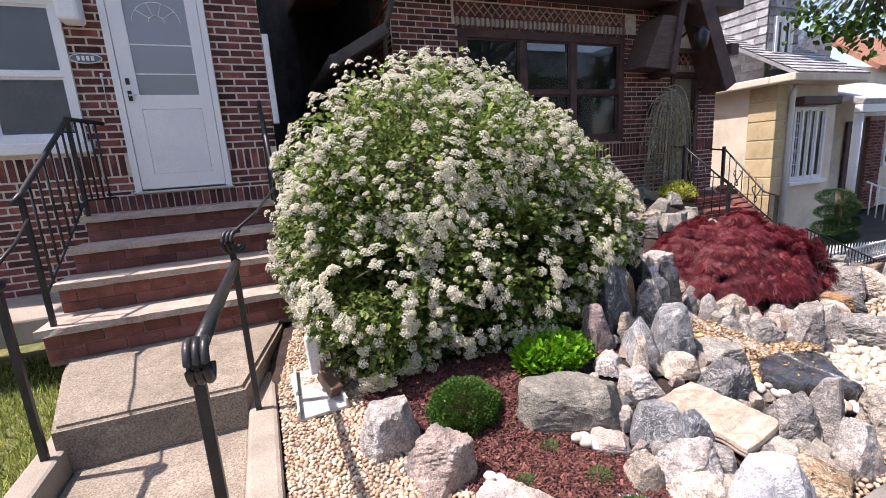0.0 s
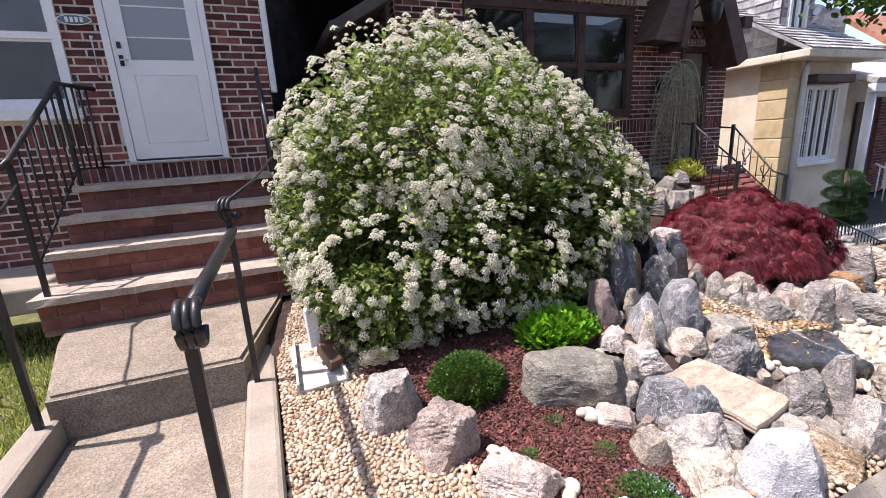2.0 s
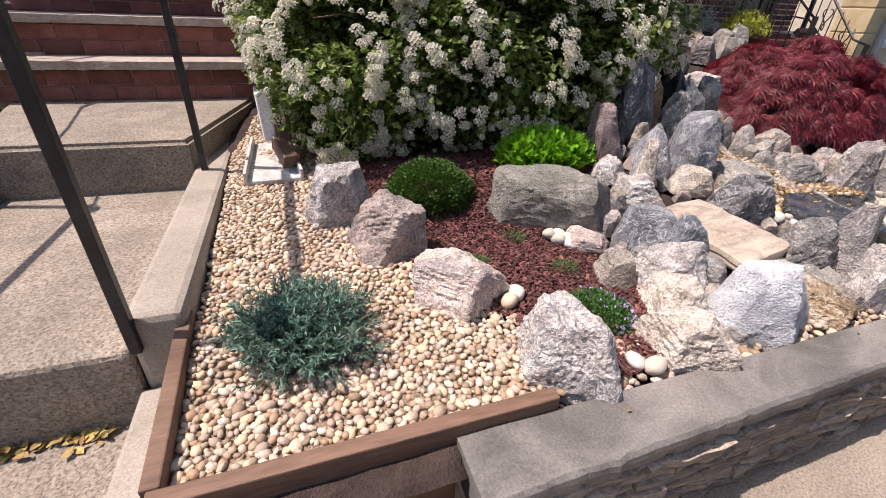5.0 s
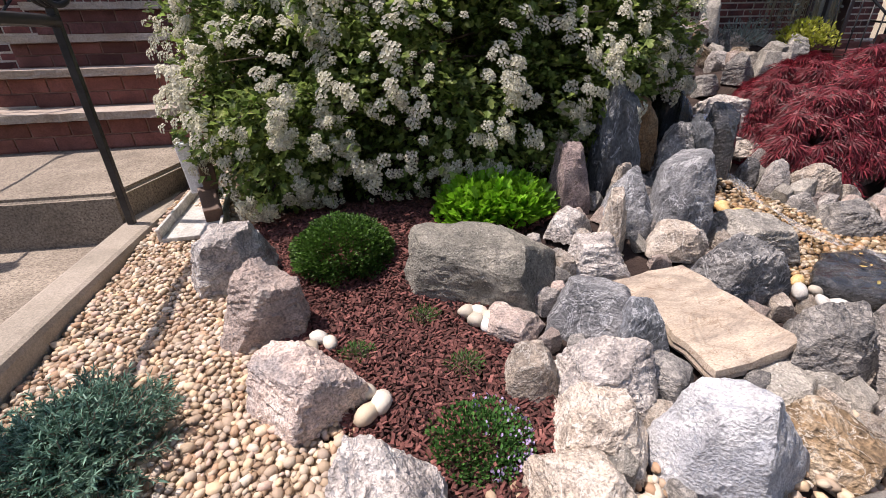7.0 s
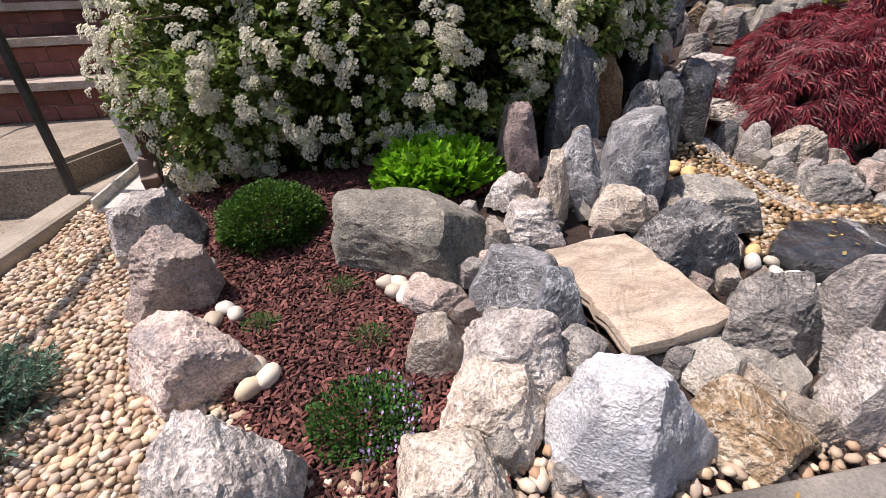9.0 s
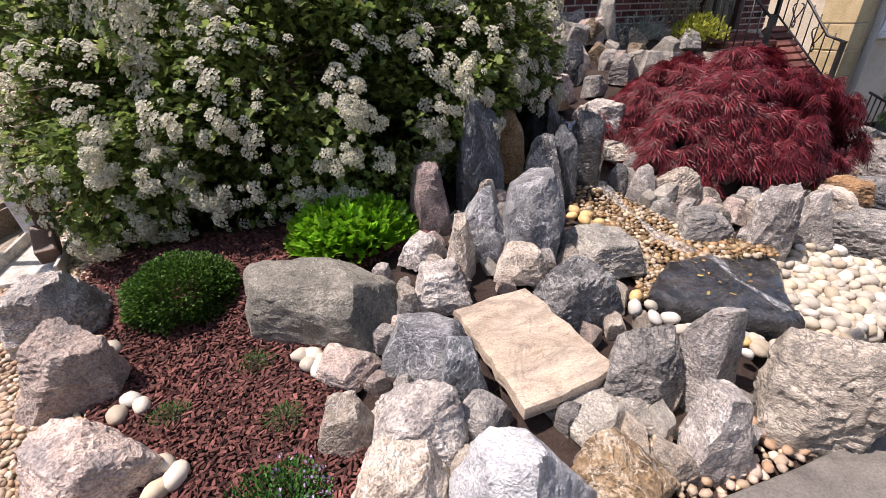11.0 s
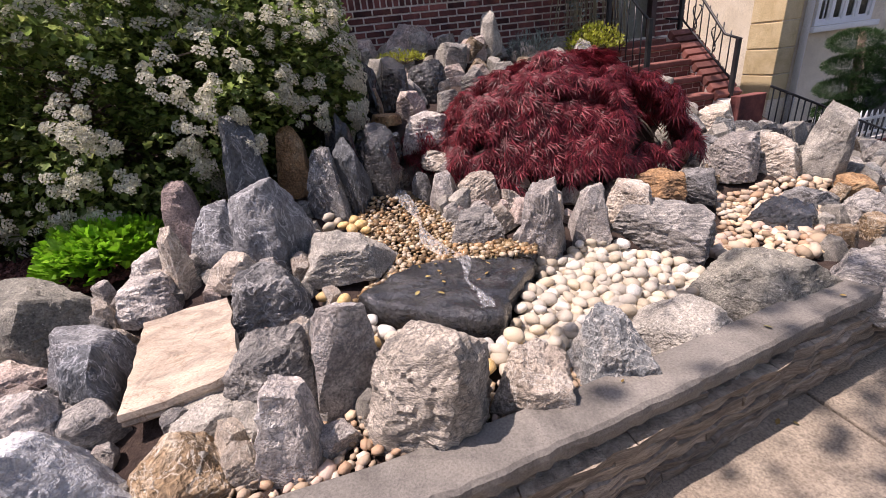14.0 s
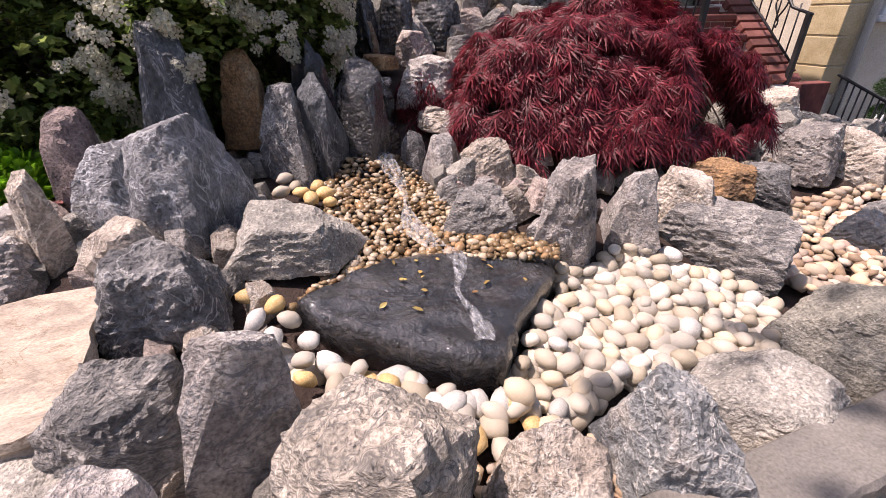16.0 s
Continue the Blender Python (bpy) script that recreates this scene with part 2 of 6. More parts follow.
M_CONIF = material("topiary_needle", [(.012, .04, .01), (.025, .07, .015), (.045, .11, .025)], 4, .6, 0, 40, island=True, vary=.3, through_light=.2)
M_TREE = material("street_tree_leaf", [(.04, .09, .015), (.07, .15, .025), (.12, .21, .045)], 4, .5, 0, 40, island=True, vary=.25, through_light=.35)
M_DRY = material("bare_weeping_twig", [(.24, .20, .13), (.36, .31, .21), (.46, .41, .30)], 14, .85, .3, 80, vary=.1)
M_SAGE = material("grey_sage_leaf", [(.14, .19, .16), (.24, .30, .27), (.34, .40, .36)], 4, .7, 0, 100, island=True, vary=.2, through_light=.2)
M_GOLD = material("golden_leaf", [(.28, .32, .03), (.42, .45, .06), (.55, .55, .14)], 4, .6, 0, 40, island=True, vary=.2, through_light=.3)
M_DARKP = material("brown_downspout_plastic", [(.09, .05, .035), (.12, .07, .05), (.14, .085, .06)], 6, .5, .05, 120, vary=.02)
M_PLATE = material("slate_blue_plaque", [(.09, .12, .15), (.13, .17, .20), (.16, .20, .24)], 6, .6, .1, 60, vary=.02)
M_STEEL = material("brushed_metal", [(.45, .45, .46), (.55, .55, .56), (.62, .62, .63)], 8, .35, .05, 60, metal=.8, vary=.02)
M_ROAD = material("asphalt", [(.035, .035, .035), (.05, .05, .05), (.065, .063, .06)], 3, .9, .5, 140, vary=0)


def glass_material(name, tint, rough=0.05, see=0.25):
    m = bpy.data.materials.new(name)
    m.use_nodes = True
    n, l = m.node_tree.nodes, m.node_tree.links
    b = n["Principled BSDF"]
    b.inputs["Base Color"].default_value = (*tint, 1)
    b.inputs["Roughness"].default_value = rough
    b.inputs["Specular IOR Level"].default_value = 0.6
    t = n.new("ShaderNodeBsdfTransparent")
    ms = n.new("ShaderNodeMixShader")
    ms.inputs[0].default_value = see
    l.new(b.outputs[0], ms.inputs[1])
    l.new(t.outputs[0], ms.inputs[2])
    l.new(ms.outputs[0], n["Material Output"].inputs["Surface"])
    return m


M_GLASS = glass_material("window_glass", (.012, .016, .014), .05, .35)
# M_CGLASS: pale tint paints reflected sky and curtain into the pane
M_CGLASS = glass_material("pale_glass", (.16, .18, .20), .05, .5)
M_DGLASS = glass_material("storm_door_glass", (.30, .32, .35), .12, .1)


def water_material():
    m = bpy.data.materials.new("thin_water")
    m.use_nodes = True
    n, l = m.node_tree.nodes, m.node_tree.links
    gl = n.new("ShaderNodeBsdfGlossy")
    gl.inputs["Roughness"].default_value = 0.06
    tr = n.new("ShaderNodeBsdfTransparent")
    tr.inputs["Color"].default_value = (.93, .9, .84, 1)
    fr = n.new("ShaderNodeFresnel")
    fr.inputs["IOR"].default_value = 1.33
    ns = n.new("ShaderNodeTexNoise")
    ns.inputs["Scale"].default_value = 38
    bp = n.new("ShaderNodeBump")
    bp.inputs["Strength"].default_value = 0.35
    bp.inputs["Distance"].default_value = 0.01
    l.new(ns.outputs["Fac"], bp.inputs["Height"])
    l.new(bp.outputs[0], gl.inputs["Normal"])
    l.new(bp.outputs[0], fr.inputs["Normal"])
    ms = n.new("ShaderNodeMixShader")
    l.new(fr.outputs[0], ms.inputs[0])
    l.new(tr.outputs[0], ms.inputs[1])
    l.new(gl.outputs[0], ms.inputs[2])
    l.new(ms.outputs[0], n["Material Output"].inputs["Surface"])
    return m


M_WATER = water_material()
M_GRIT = material("tan_grit", [(.20, .14, .09), (.34, .25, .17), (.48, .37, .26)], 60, .9, .8, 220, vary=0)
M_LITTER = material("fallen_leaf", [(.22, .10, .03), (.34, .22, .06), (.30, .28, .10)], 9, .6, .1, 80, island=True, vary=.3)


def foam_glint_material():
    """Running water: white streaks over clear water paint its foam and the sky's reflection."""
    m = bpy.data.materials.new("foam_glint_water")
    m.use_nodes = True
    n, l = m.node_tree.nodes, m.node_tree.links
    b = n["Principled BSDF"]
    b.inputs["Base Color"].default_value = (.72, .74, .76, 1)
    b.inputs["Roughness"].default_value = 0.2
    t = n.new("ShaderNodeBsdfTransparent")
    tc = n.new("ShaderNodeTexCoord")
    mp = n.new("ShaderNodeMapping")
    mp.inputs["Scale"].default_value = (3, 1, 1)
    ns = n.new("ShaderNodeTexNoise")
    ns.inputs["Scale"].default_value = 34
    ns.inputs["Detail"].default_value = 4
    rp = n.new("ShaderNodeValToRGB")
    rp.color_ramp.elements[0].position = .34
    rp.color_ramp.elements[1].position = .66
    rp.color_ramp.elements[1].color = (.38, .38, .38, 1)
    ms = n.new("ShaderNodeMixShader")
    l.new(tc.outputs["Object"], mp.inputs[0])
    l.new(mp.outputs[0], ns.inputs["Vector"])
    l.new(ns.outputs["Fac"], rp.inputs[0])
    l.new(rp.outputs[0], ms.inputs[0])
    l.new(t.outputs[0], ms.inputs[1])
    l.new(b.outputs[0], ms.inputs[2])
    l.new(ms.outputs[0], n["Material Output"].inputs["Surface"])
    return m


M_FOAM_GLINT = foam_glint_material()

# ---- building helpers ----


def mesh_of(name, verts, faces, mat, smooth=False):
    me = bpy.data.meshes.new(name)
    me.from_pydata([tuple(v) for v in verts], [], faces)
    me.materials.append(mat)
    if smooth:
        me.shade_smooth()
    me.update()
    return me


def finish(bm, name, mat, smooth=False):
    bmesh.ops.recalc_face_normals(bm, faces=bm.faces)
    me = bpy.data.meshes.new(name)
    bm.to_mesh(me)
    bm.free()
    me.materials.append(mat)
    if smooth:
        me.shade_smooth()
    return me


def part(name, me, parent=None, label="", m=None):
    ob = new(name, me)
    if parent is not None:
        ob.parent = parent
    if m is not None:
        ob.matrix_local = m
    if label:
        ob["label"] = label
    return ob


def thing(name, label, category, m=None, group="", kind="", data=None):
    ob = new(name, data)
    if m is not None:
        ob.matrix_world = m
    return tagged(ob, label, category, group, kind)


def box_bm(bm, x0, x1, y0, y1, z0, z1, m=None):
    pts = [(x0, y0, z0), (x1, y0, z0), (x1, y1, z0), (x0, y1, z0), (x0, y0, z1), (x1, y0, z1), (x1, y1, z1), (x0, y1, z1)]
    vs = [bm.verts.new(m @ Vector(p) if m is not None else p) for p in pts]
    for f in ((0, 3, 2, 1), (4, 5, 6, 7), (0, 1, 5, 4), (1, 2, 6, 5), (2, 3, 7, 6), (3, 0, 4, 7)):
        bm.faces.new([vs[i] for i in f])
    return vs


def box(name, x0, x1, y0, y1, z0, z1, mat, bevel=0.0, m=None, seg=2):
    bm = bmesh.new()
    box_bm(bm, x0, x1, y0, y1, z0, z1, m)
    if bevel:
        bmesh.ops.bevel(bm, geom=bm.edges[:], offset=bevel, segments=seg, profile=0.5, affect='EDGES')
    return finish(bm, name, mat)


def tube_data(points, radii, sides=8):
    """Verts and faces of a tube along points."""
    vs, fs = [], []
    pts = [Vector(p) for p in points]
    for i, p in enumerate(pts):
        d = (pts[min(i + 1, len(pts) - 1)] - pts[max(i - 1, 0)]).normalized()
        q = d.to_track_quat('Z', 'Y')
        r = radii[i] if isinstance(radii, (list, tuple)) else radii
        for k in range(sides):
            a = 2 * math.pi * k / sides
            vs.append(p + q @ Vector((r * math.cos(a), r * math.sin(a), 0)))
    for i in range(len(pts) - 1):
        for k in range(sides):
            a, b = i * sides + k, i * sides + (k + 1) % sides
            fs.append((a, b, b + sides, a + sides))
    fs.append(tuple(range(sides))[::-1])
    fs.append(tuple(range((len(pts) - 1) * sides, len(pts) * sides)))
    return vs, fs


def tube(name, points, radii, mat, sides=8, smooth=True):
    vs, fs = tube_data(points, radii, sides)
    return mesh_of(name, vs, fs, mat, smooth)


def joined(chunks):
    vs, fs = [], []
    for v, f in chunks:
        o = len(vs)
        vs.extend(v)
        fs.extend(tuple(i + o for i in q) for q in f)
    return vs, fs


def pebble_shape(seed, sub=2, rough=0.12):
    bm = bmesh.new()
    bmesh.ops.create_icosphere(bm, subdivisions=sub, radius=1.0)
    for v in bm.verts:
        k = noise.noise(v.co * 1.1 + Vector((seed * 7.3, 0, 0)))
        v.co *= 1 + rough * 2 * k
    vs = np.array([v.co[:] for v in bm.verts])
    fs = [tuple(q.index for q in f.verts) for f in bm.faces]
    bm.free()
    return vs, fs


# ---- lie of the garden ----
BED_LEVELS = [(0.74, 1.06, 0.347), (1.03, 1.15, 0.346), (1.19, 0.69, 0.327), (0.81, 0.59, 0.321), (1.55, 0.69, 0.324), (1.39, 1.02, 0.348), (1.59, 1.14, 0.355), (1.82, 1.05, 0.344), (2.06, 0.69, 0.327), (1.90, 0.61, 0.313), (2.31, 0.54, 0.281), (2.86, 0.57, 0.299), (2.81, 0.60, 0.316), (3.45, 0.53, 0.247), (3.54, 0.81, 0.246), (3.84, 1.04, 0.226), (4.28, 0.97, 0.196), (3.79, 0.58, 0.200), (4.18, 0.66, 0.197), (4.64, 1.10, 0.181), (5.56, 1.09, 0.115), (3.20, 0.97, 0.301), (2.32, 1.00, 0.367), (2.61, 0.99, 0.364), (2.75, 0.90, 0.343)]
SLOPE_LEVELS = [(0.70, 1.61, 0.374), (1.02, 1.59, 0.389), (0.76, 1.89, 0.406), (1.11, 1.23, 0.356), (5.09, 1.33, 0.180), (3.40, 1.22, 0.343), (3.42, 1.50, 0.394), (3.21, 1.60, 0.456), (2.98, 1.41, 0.490), (3.24, 1.79, 0.564), (2.11, 1.32, 0.436), (2.41, 1.50, 0.531), (2.70, 1.56, 0.578), (2.66, 1.27, 0.499), (2.94, 1.13, 0.390), (2.00, 1.61, 0.496), (1.57, 1.69, 0.489), (3.50, 1.58, 0.444), (3.88, 1.47, 0.435), (4.15, 1.44, 0.334), (4.02, 1.97, 0.631), (4.62, 1.62, 0.394), (5.35, 1.77, 0.334), (6.15, 1.77, 0.154), (7.22, 1.69, -0.034)]
WALL_LEVELS = [(0.95, 2.28, 0.455), (3.49, 2.43, 0.763), (1.98, 2.59, 0.762), (1.23, 2.59, 0.618), (6.21, 2.70, 0.255), (5.18, 2.63, 0.703), (4.20, 2.78, 0.913), (3.29, 2.97, 0.993), (4.20, 3.88, 1.172), (5.30, 3.80, 1.019), (3.20, 3.98, 1.202), (2.19, 3.89, 1.024), (6.12, 3.68, 0.517), (7.26, 2.74, -0.089)]
GP = BED_LEVELS + SLOPE_LEVELS + WALL_LEVELS


def ground_z(x, y):
    num = den = 0.0
    for px, py, pz in GP:
        w = 1.0 / ((x - px) ** 2 + (y - py) ** 2 + 0.015) ** 1.6
        num += w * pz
        den += w
    return num / den

# ---- ground, pavement, garden wall ----


def sheet(name, x0, x1, y0, y1, nx, ny, zf, mat, kind, label, category):
    vs = [(x0 + (x1 - x0) * i / nx, y0 + (y1 - y0) * j / ny) for j in range(ny + 1) for i in range(nx + 1)]
    vs = [(x, y, zf(x, y)) for x, y in vs]
    fs = [(j * (nx + 1) + i, j * (nx + 1) + i + 1, (j + 1) * (nx + 1) + i + 1, (j + 1) * (nx + 1) + i) for j in range(ny) for i in range(nx)]
    return thing(name, label, category, kind=kind, data=mesh_of(name, vs, fs, mat, True))


WALK_Z = 0.010


def cap_y(x):
    return 0.445 + 0.015 * (x - 1.3) + 0.095 * max(0, x - 3.0) ** 1.3


def cap_w(x):
    return 0.165 - 0.016 * min(x - 1.3, 3.0)


def cap_z(x):
    return 0.332 - 0.008 * (x - 1.3)


sheet("ground", -400, 400, -400, 400, 40, 40, lambda x, y: -0.35, M_ROAD, "structure", "grey asphalt and earth reaching the horizon", "ground")


def soil_z(x, y):
    z = ground_z(x, y) - 0.025 + 0.012 * noise.noise(Vector((x * 9, y * 9, 0)))
    if x > 1.3:
        z = min(z, cap_z(x) - 0.04 + max(0, (y - cap_y(x) - 0.03)) * 1.2)
        if y < cap_y(x) - .03:
            z = WALK_Z - .2
    return z


sheet("garden_soil", 0.68, 7.6, 0.36, 4.3, 150, 90, soil_z, M_SOIL, "structure", "dark sloping garden soil under stones and mulch", "soil")
sheet("lawn", -6, -0.30, 0.40, 5.2, 30, 48, lambda x, y: -.08 + .38 * min(1, max(0, (y - .42) / .45)) + 0.03 * noise.noise(Vector((x, y, 0))), M_LAWN, "structure", "thin lawn soil beside the walk", "lawn")

# concrete sidewalk in flags with tooled joints
side = thing("sidewalk", "sun-bleached concrete sidewalk in large flags", "sidewalk", kind="structure")
for i in range(-5, 9):
    for j in range(3):
        x0, y1 = -0.15 + 1.5 * i, (0.40 if j == 0 else 0.40 - 1.2 * j)
        part("flag", box("flag", x0 + .006, x0 + 1.494, y1 - 1.188, 1.2 if j == 0 and x0 > 2.7 else y1 - .0, WALK_Z - .12, WALK_Z, M_SIDE, .006), side)

# retaining wall: layered stone courses under a concrete cap
wall = thing("garden_wall", "low stone retaining wall with grey concrete cap", "wall", kind="structure")
bm = bmesh.new()
nseg = 240
rings = []
for i in range(nseg + 1):
    x = 1.285 + 6.2 * i / nseg
    yi, zt = cap_y(x), cap_z(x)
    wob = 0.006 * noise.noise(Vector((x * 6, 1, 0))) + .007 * noise.noise(Vector((x * 28, 1, 0)))
    yo = yi - cap_w(x) + wob
    prof = [(yi, zt - .075), (yi, zt - .004), (yi - .004, zt), (yo + .012 + .006 * noise.noise(Vector((x * 40, 7, 0))), zt), (yo + .003, zt - .009 + .004 * noise.noise(Vector((x * 36, 9, 0)))), (yo, zt - .024),
            (yo + .004 + .010 * noise.noise(Vector((x * 34, 4, 0))), zt - .055), (yo + .02, zt - .075)]
    rings.append([bm.verts.new((x, y, z + .002 * noise.noise(Vector((x * 9, y * 9, 2))))) for y, z in prof])
for a, b in zip(rings, rings[1:]):
    for k in range(len(a)):
        k2 = (k + 1) % len(a)
        bm.faces.new((a[k], b[k], b[k2], a[k2]))
bm.faces.new(rings[0][::-1])
bm.faces.new(rings[-1])
part("cap", finish(bm, "cap", M_CAP), wall, "smooth grey concrete cap")
for i in range(12):
    xa = 1.289 + 6.19 * i / 12
    xb, xm = xa + 6.19 / 12, xa + 6.19 / 24
    part("core", box("core", xa, xb, cap_y(xm) - cap_w(xm) + .045, cap_y(xm) - .012, WALK_Z - .1, cap_z(xa) - .074, M_FACE), wall)
rng = random.Random(3)
z = WALK_Z - .02
while z < 0.42:
    h = rng.uniform(.016, .036)
    x = 1.29 - rng.uniform(0, .2)
    while x < 7.4:
        L = rng.uniform(.10, .34)
        xa, xb = max(x, 1.288), x + L
        zt = cap_z((xa + xb) / 2) - .077
        if xb - xa > .05 and z + h * .6 < zt:
            top = min(z + h, zt)
            bm = bmesh.new()
            yo = cap_y((xa + xb) / 2) - cap_w((xa + xb) / 2) + rng.uniform(-.011, .008)
            box_bm(bm, xa + .002, xb - .002, yo, yo + .06, z + .0015, top - .0015)
            bmesh.ops.subdivide_edges(bm, edges=[e for e in bm.edges if abs(e.verts[0].co.x - e.verts[1].co.x) > .03], cuts=4)
            ym = cap_y((xa + xb) / 2) - cap_w((xa + xb) / 2)
            for v in bm.verts:
                v.co.y += cap_y(v.co.x) - cap_w(v.co.x) - ym
                if v.co.y < cap_y(v.co.x) - cap_w(v.co.x) + .03:
                    v.co.y += .020 * noise.noise(v.co * 16)
                v.co.z += .004 * noise.noise(v.co * 11 + Vector((5, 0, 0)))
            part("stone", finish(bm, "stone", M_FACE), wall)
        x += L
    z += h

# timber edging round the gravel corner
edging = thing("timber_edging", "brown stained timber edging boards round the gravel", "edging", kind="structure")
part("board", box("board", 0, .84, -.018, .018, -.42, .012, M_WOOD, .004, pose(.70, .455, .355, 0, 0, .6)), edging)
part("board", box("board", 0, .52, -.018, .018, -.16, .012, M_WOOD, .004, pose(.705, .475, .355, 0, -2, 92)), edging)

# front walk with two levels, kerbs and step
fw = thing("front_walk", "exposed aggregate concrete front walk with a step", "walkway", kind="structure")
part("slab", box("slab", -.21, .555, .92, 2.16, .05, .33, M_WALK, .018), fw)
part("slab", box("slab", -.33, .54, .40, .925, -.2, .08, M_WALK, .012), fw)
part("kerb", box("kerb", .558, .70, .925, 2.5, .0, .43, M_CONC, .022), fw)
part("kerb", box("kerb", .545, .68, .40, .92, -.1, .20, M_CONC, .015), fw)
part("kerb", box("kerb", -.335, -.213, .95, 2.4, .0, .45, M_CONC, .02), fw)
bm = bmesh.new()
pv = [(-.25, 2.10), (.56, 2.08), (.78, 2.98), (.80, 3.15), (-.52, 3.15), (-.46, 2.85)]
bv = [bm.verts.new((x, y, .2)) for x, y in pv]
tv = [bm.verts.new((x, y, .56)) for x, y in pv]
bm.faces.new(tv)
for i in range(len(pv)):
    j = (i + 1) % len(pv)
    bm.faces.new((bv[i], bv[j], tv[j], tv[i]))
bmesh.ops.recalc_face_normals(bm, faces=bm.faces)
bmesh.ops.bevel(bm, geom=[e for e in bm.edges if e.verts[0].co.z > .5 and e.verts[1].co.z > .5], offset=.02, segments=3, affect='EDGES')
part("lower_landing", finish(bm, "lower_landing", M_WALK), fw, "raised concrete pad at the foot of the steps")

# ---- brickwork ----
BRICKS = {}
BL, BH, BJ = 0.200, 0.053, 0.0180


def brick_mesh(L, H, D=0.03, mat=None):
    key = (round(L, 3), round(H, 3), round(D, 3), mat.name)
    if key not in BRICKS:
        BRICKS[key] = box("brick", 0, L, -D, 0, 0, H, mat, .0025, seg=1)
    return BRICKS[key]


def brick_wall(parent, m, width, z0, z1, holes, near, mat=None, matj=None, soldiers=(), size=1.0):
    """Running bond on the plane y=0 of m, x from 0 to width. near: (x0, x1, za, zb), the stretch laid brick by brick."""
    mat, matj = mat or M_BRICK, matj or M_BRICKJ
    rows, loose, count = 0, [], 0
    bl, bh, bj = BL * size, BH * size, BJ * size

    def lay(x, z, L, H):
        nonlocal count
        if near[0] <= x and x + L <= near[1] and near[2] <= z <= near[3] and count < 300:
            part("brick", brick_mesh(L, H, .007, mat), parent, m=m @ pose(x, 0, z))
            count += 1
        else:
            vs = [Vector(p) for p in ((x, 0, z), (x + L, 0, z), (x + L, -.007, z), (x, -.007, z), (x, 0, z + H), (x + L, 0, z + H), (x + L, -.007, z + H), (x, -.007, z + H))]
            loose.append(([m @ v for v in vs], [(0, 1, 2, 3), (7, 6, 5, 4), (3, 2, 6, 7), (1, 5, 6, 2), (0, 3, 7, 4)]))

    def free(x, L, z, H):
        """Pieces of the stretch x..x+L that no hole takes."""
        segs = [(x, x + L)]
        for a, b, c, d in holes:
            if z + H > c and z < d:
                nxt = []
                for s, e in segs:
                    if e <= a or s >= b:
                        nxt.append((s, e))
                    else:
                        if a - s > .02:
                            nxt.append((s, a - .004))
                        if e - b > .02:
                            nxt.append((b + .004, e))
                segs = nxt
        return segs

    z = z0
    while z + bh <= z1 + .001:
        band = next((s for s in soldiers if s[0] <= z < s[1]), None)
        if band:
            x = 0.0
            while x + bh <= width:
                for s, e in free(x, bh, z, bl):
                    if e - s > bh * .9:
                        lay(s, z, bh, bl)
                x += bh + bj
            z += bl + bj
            continue
        x = -(bl + bj) / 2 * (rows % 2)
        while x < width:
            a, b = max(x, 0), min(x + bl, width)
            if b - a > .02:
                for s, e in free(a, b - a, z, bh):
                    lay(s, z, round(e - s, 3), bh)
            x += bl + bj
        z += bh + bj
        rows += 1
    if loose:
        vs, fs = joined(loose)
        tagged(part("brickwork", mesh_of("brickwork", vs, fs, matj), parent), kind="stuff")


def holed_panel(name, width, z0, z1, holes, y0, y1, mat):
    """A wall slab with rectangular openings, as one closed mesh."""
    xs = sorted({0, width, *(max(0, h[0]) for h in holes), *(min(width, h[1]) for h in holes)})
    zs = sorted({z0, z1, *(max(z0, h[2]) for h in holes), *(min(z1, h[3]) for h in holes)})
    solid = {(i, j) for i in range(len(xs) - 1) for j in range(len(zs) - 1)
             if not any(h[0] - 1e-6 <= xs[i] and xs[i + 1] <= h[1] + 1e-6 and h[2] - 1e-6 <= zs[j] and zs[j + 1] <= h[3] + 1e-6 for h in holes)}
    bm = bmesh.new()
    grid = {}

    def at(i, j, k):
        if (i, j, k) not in grid:
            grid[i, j, k] = bm.verts.new((xs[i], (y0, y1)[k], zs[j]))
        return grid[i, j, k]

    for i, j in solid:
        bm.faces.new((at(i, j, 0), at(i + 1, j, 0), at(i + 1, j + 1, 0), at(i, j + 1, 0)))
        bm.faces.new((at(i, j, 1), at(i, j + 1, 1), at(i + 1, j + 1, 1), at(i + 1, j, 1)))
        for (di, dj), (p, q) in {(-1, 0): ((0, 0), (0, 1)), (1, 0): ((1, 0), (1, 1)), (0, -1): ((0, 0), (1, 0)), (0, 1): ((0, 1), (1, 1))}.items():
            if (i + di, j + dj) not in solid:
                bm.faces.new((at(i + p[0], j + p[1], 0), at(i + q[0], j + q[1], 0), at(i + q[0], j + q[1], 1), at(i + p[0], j + p[1], 1)))
    return finish(bm, name, mat)


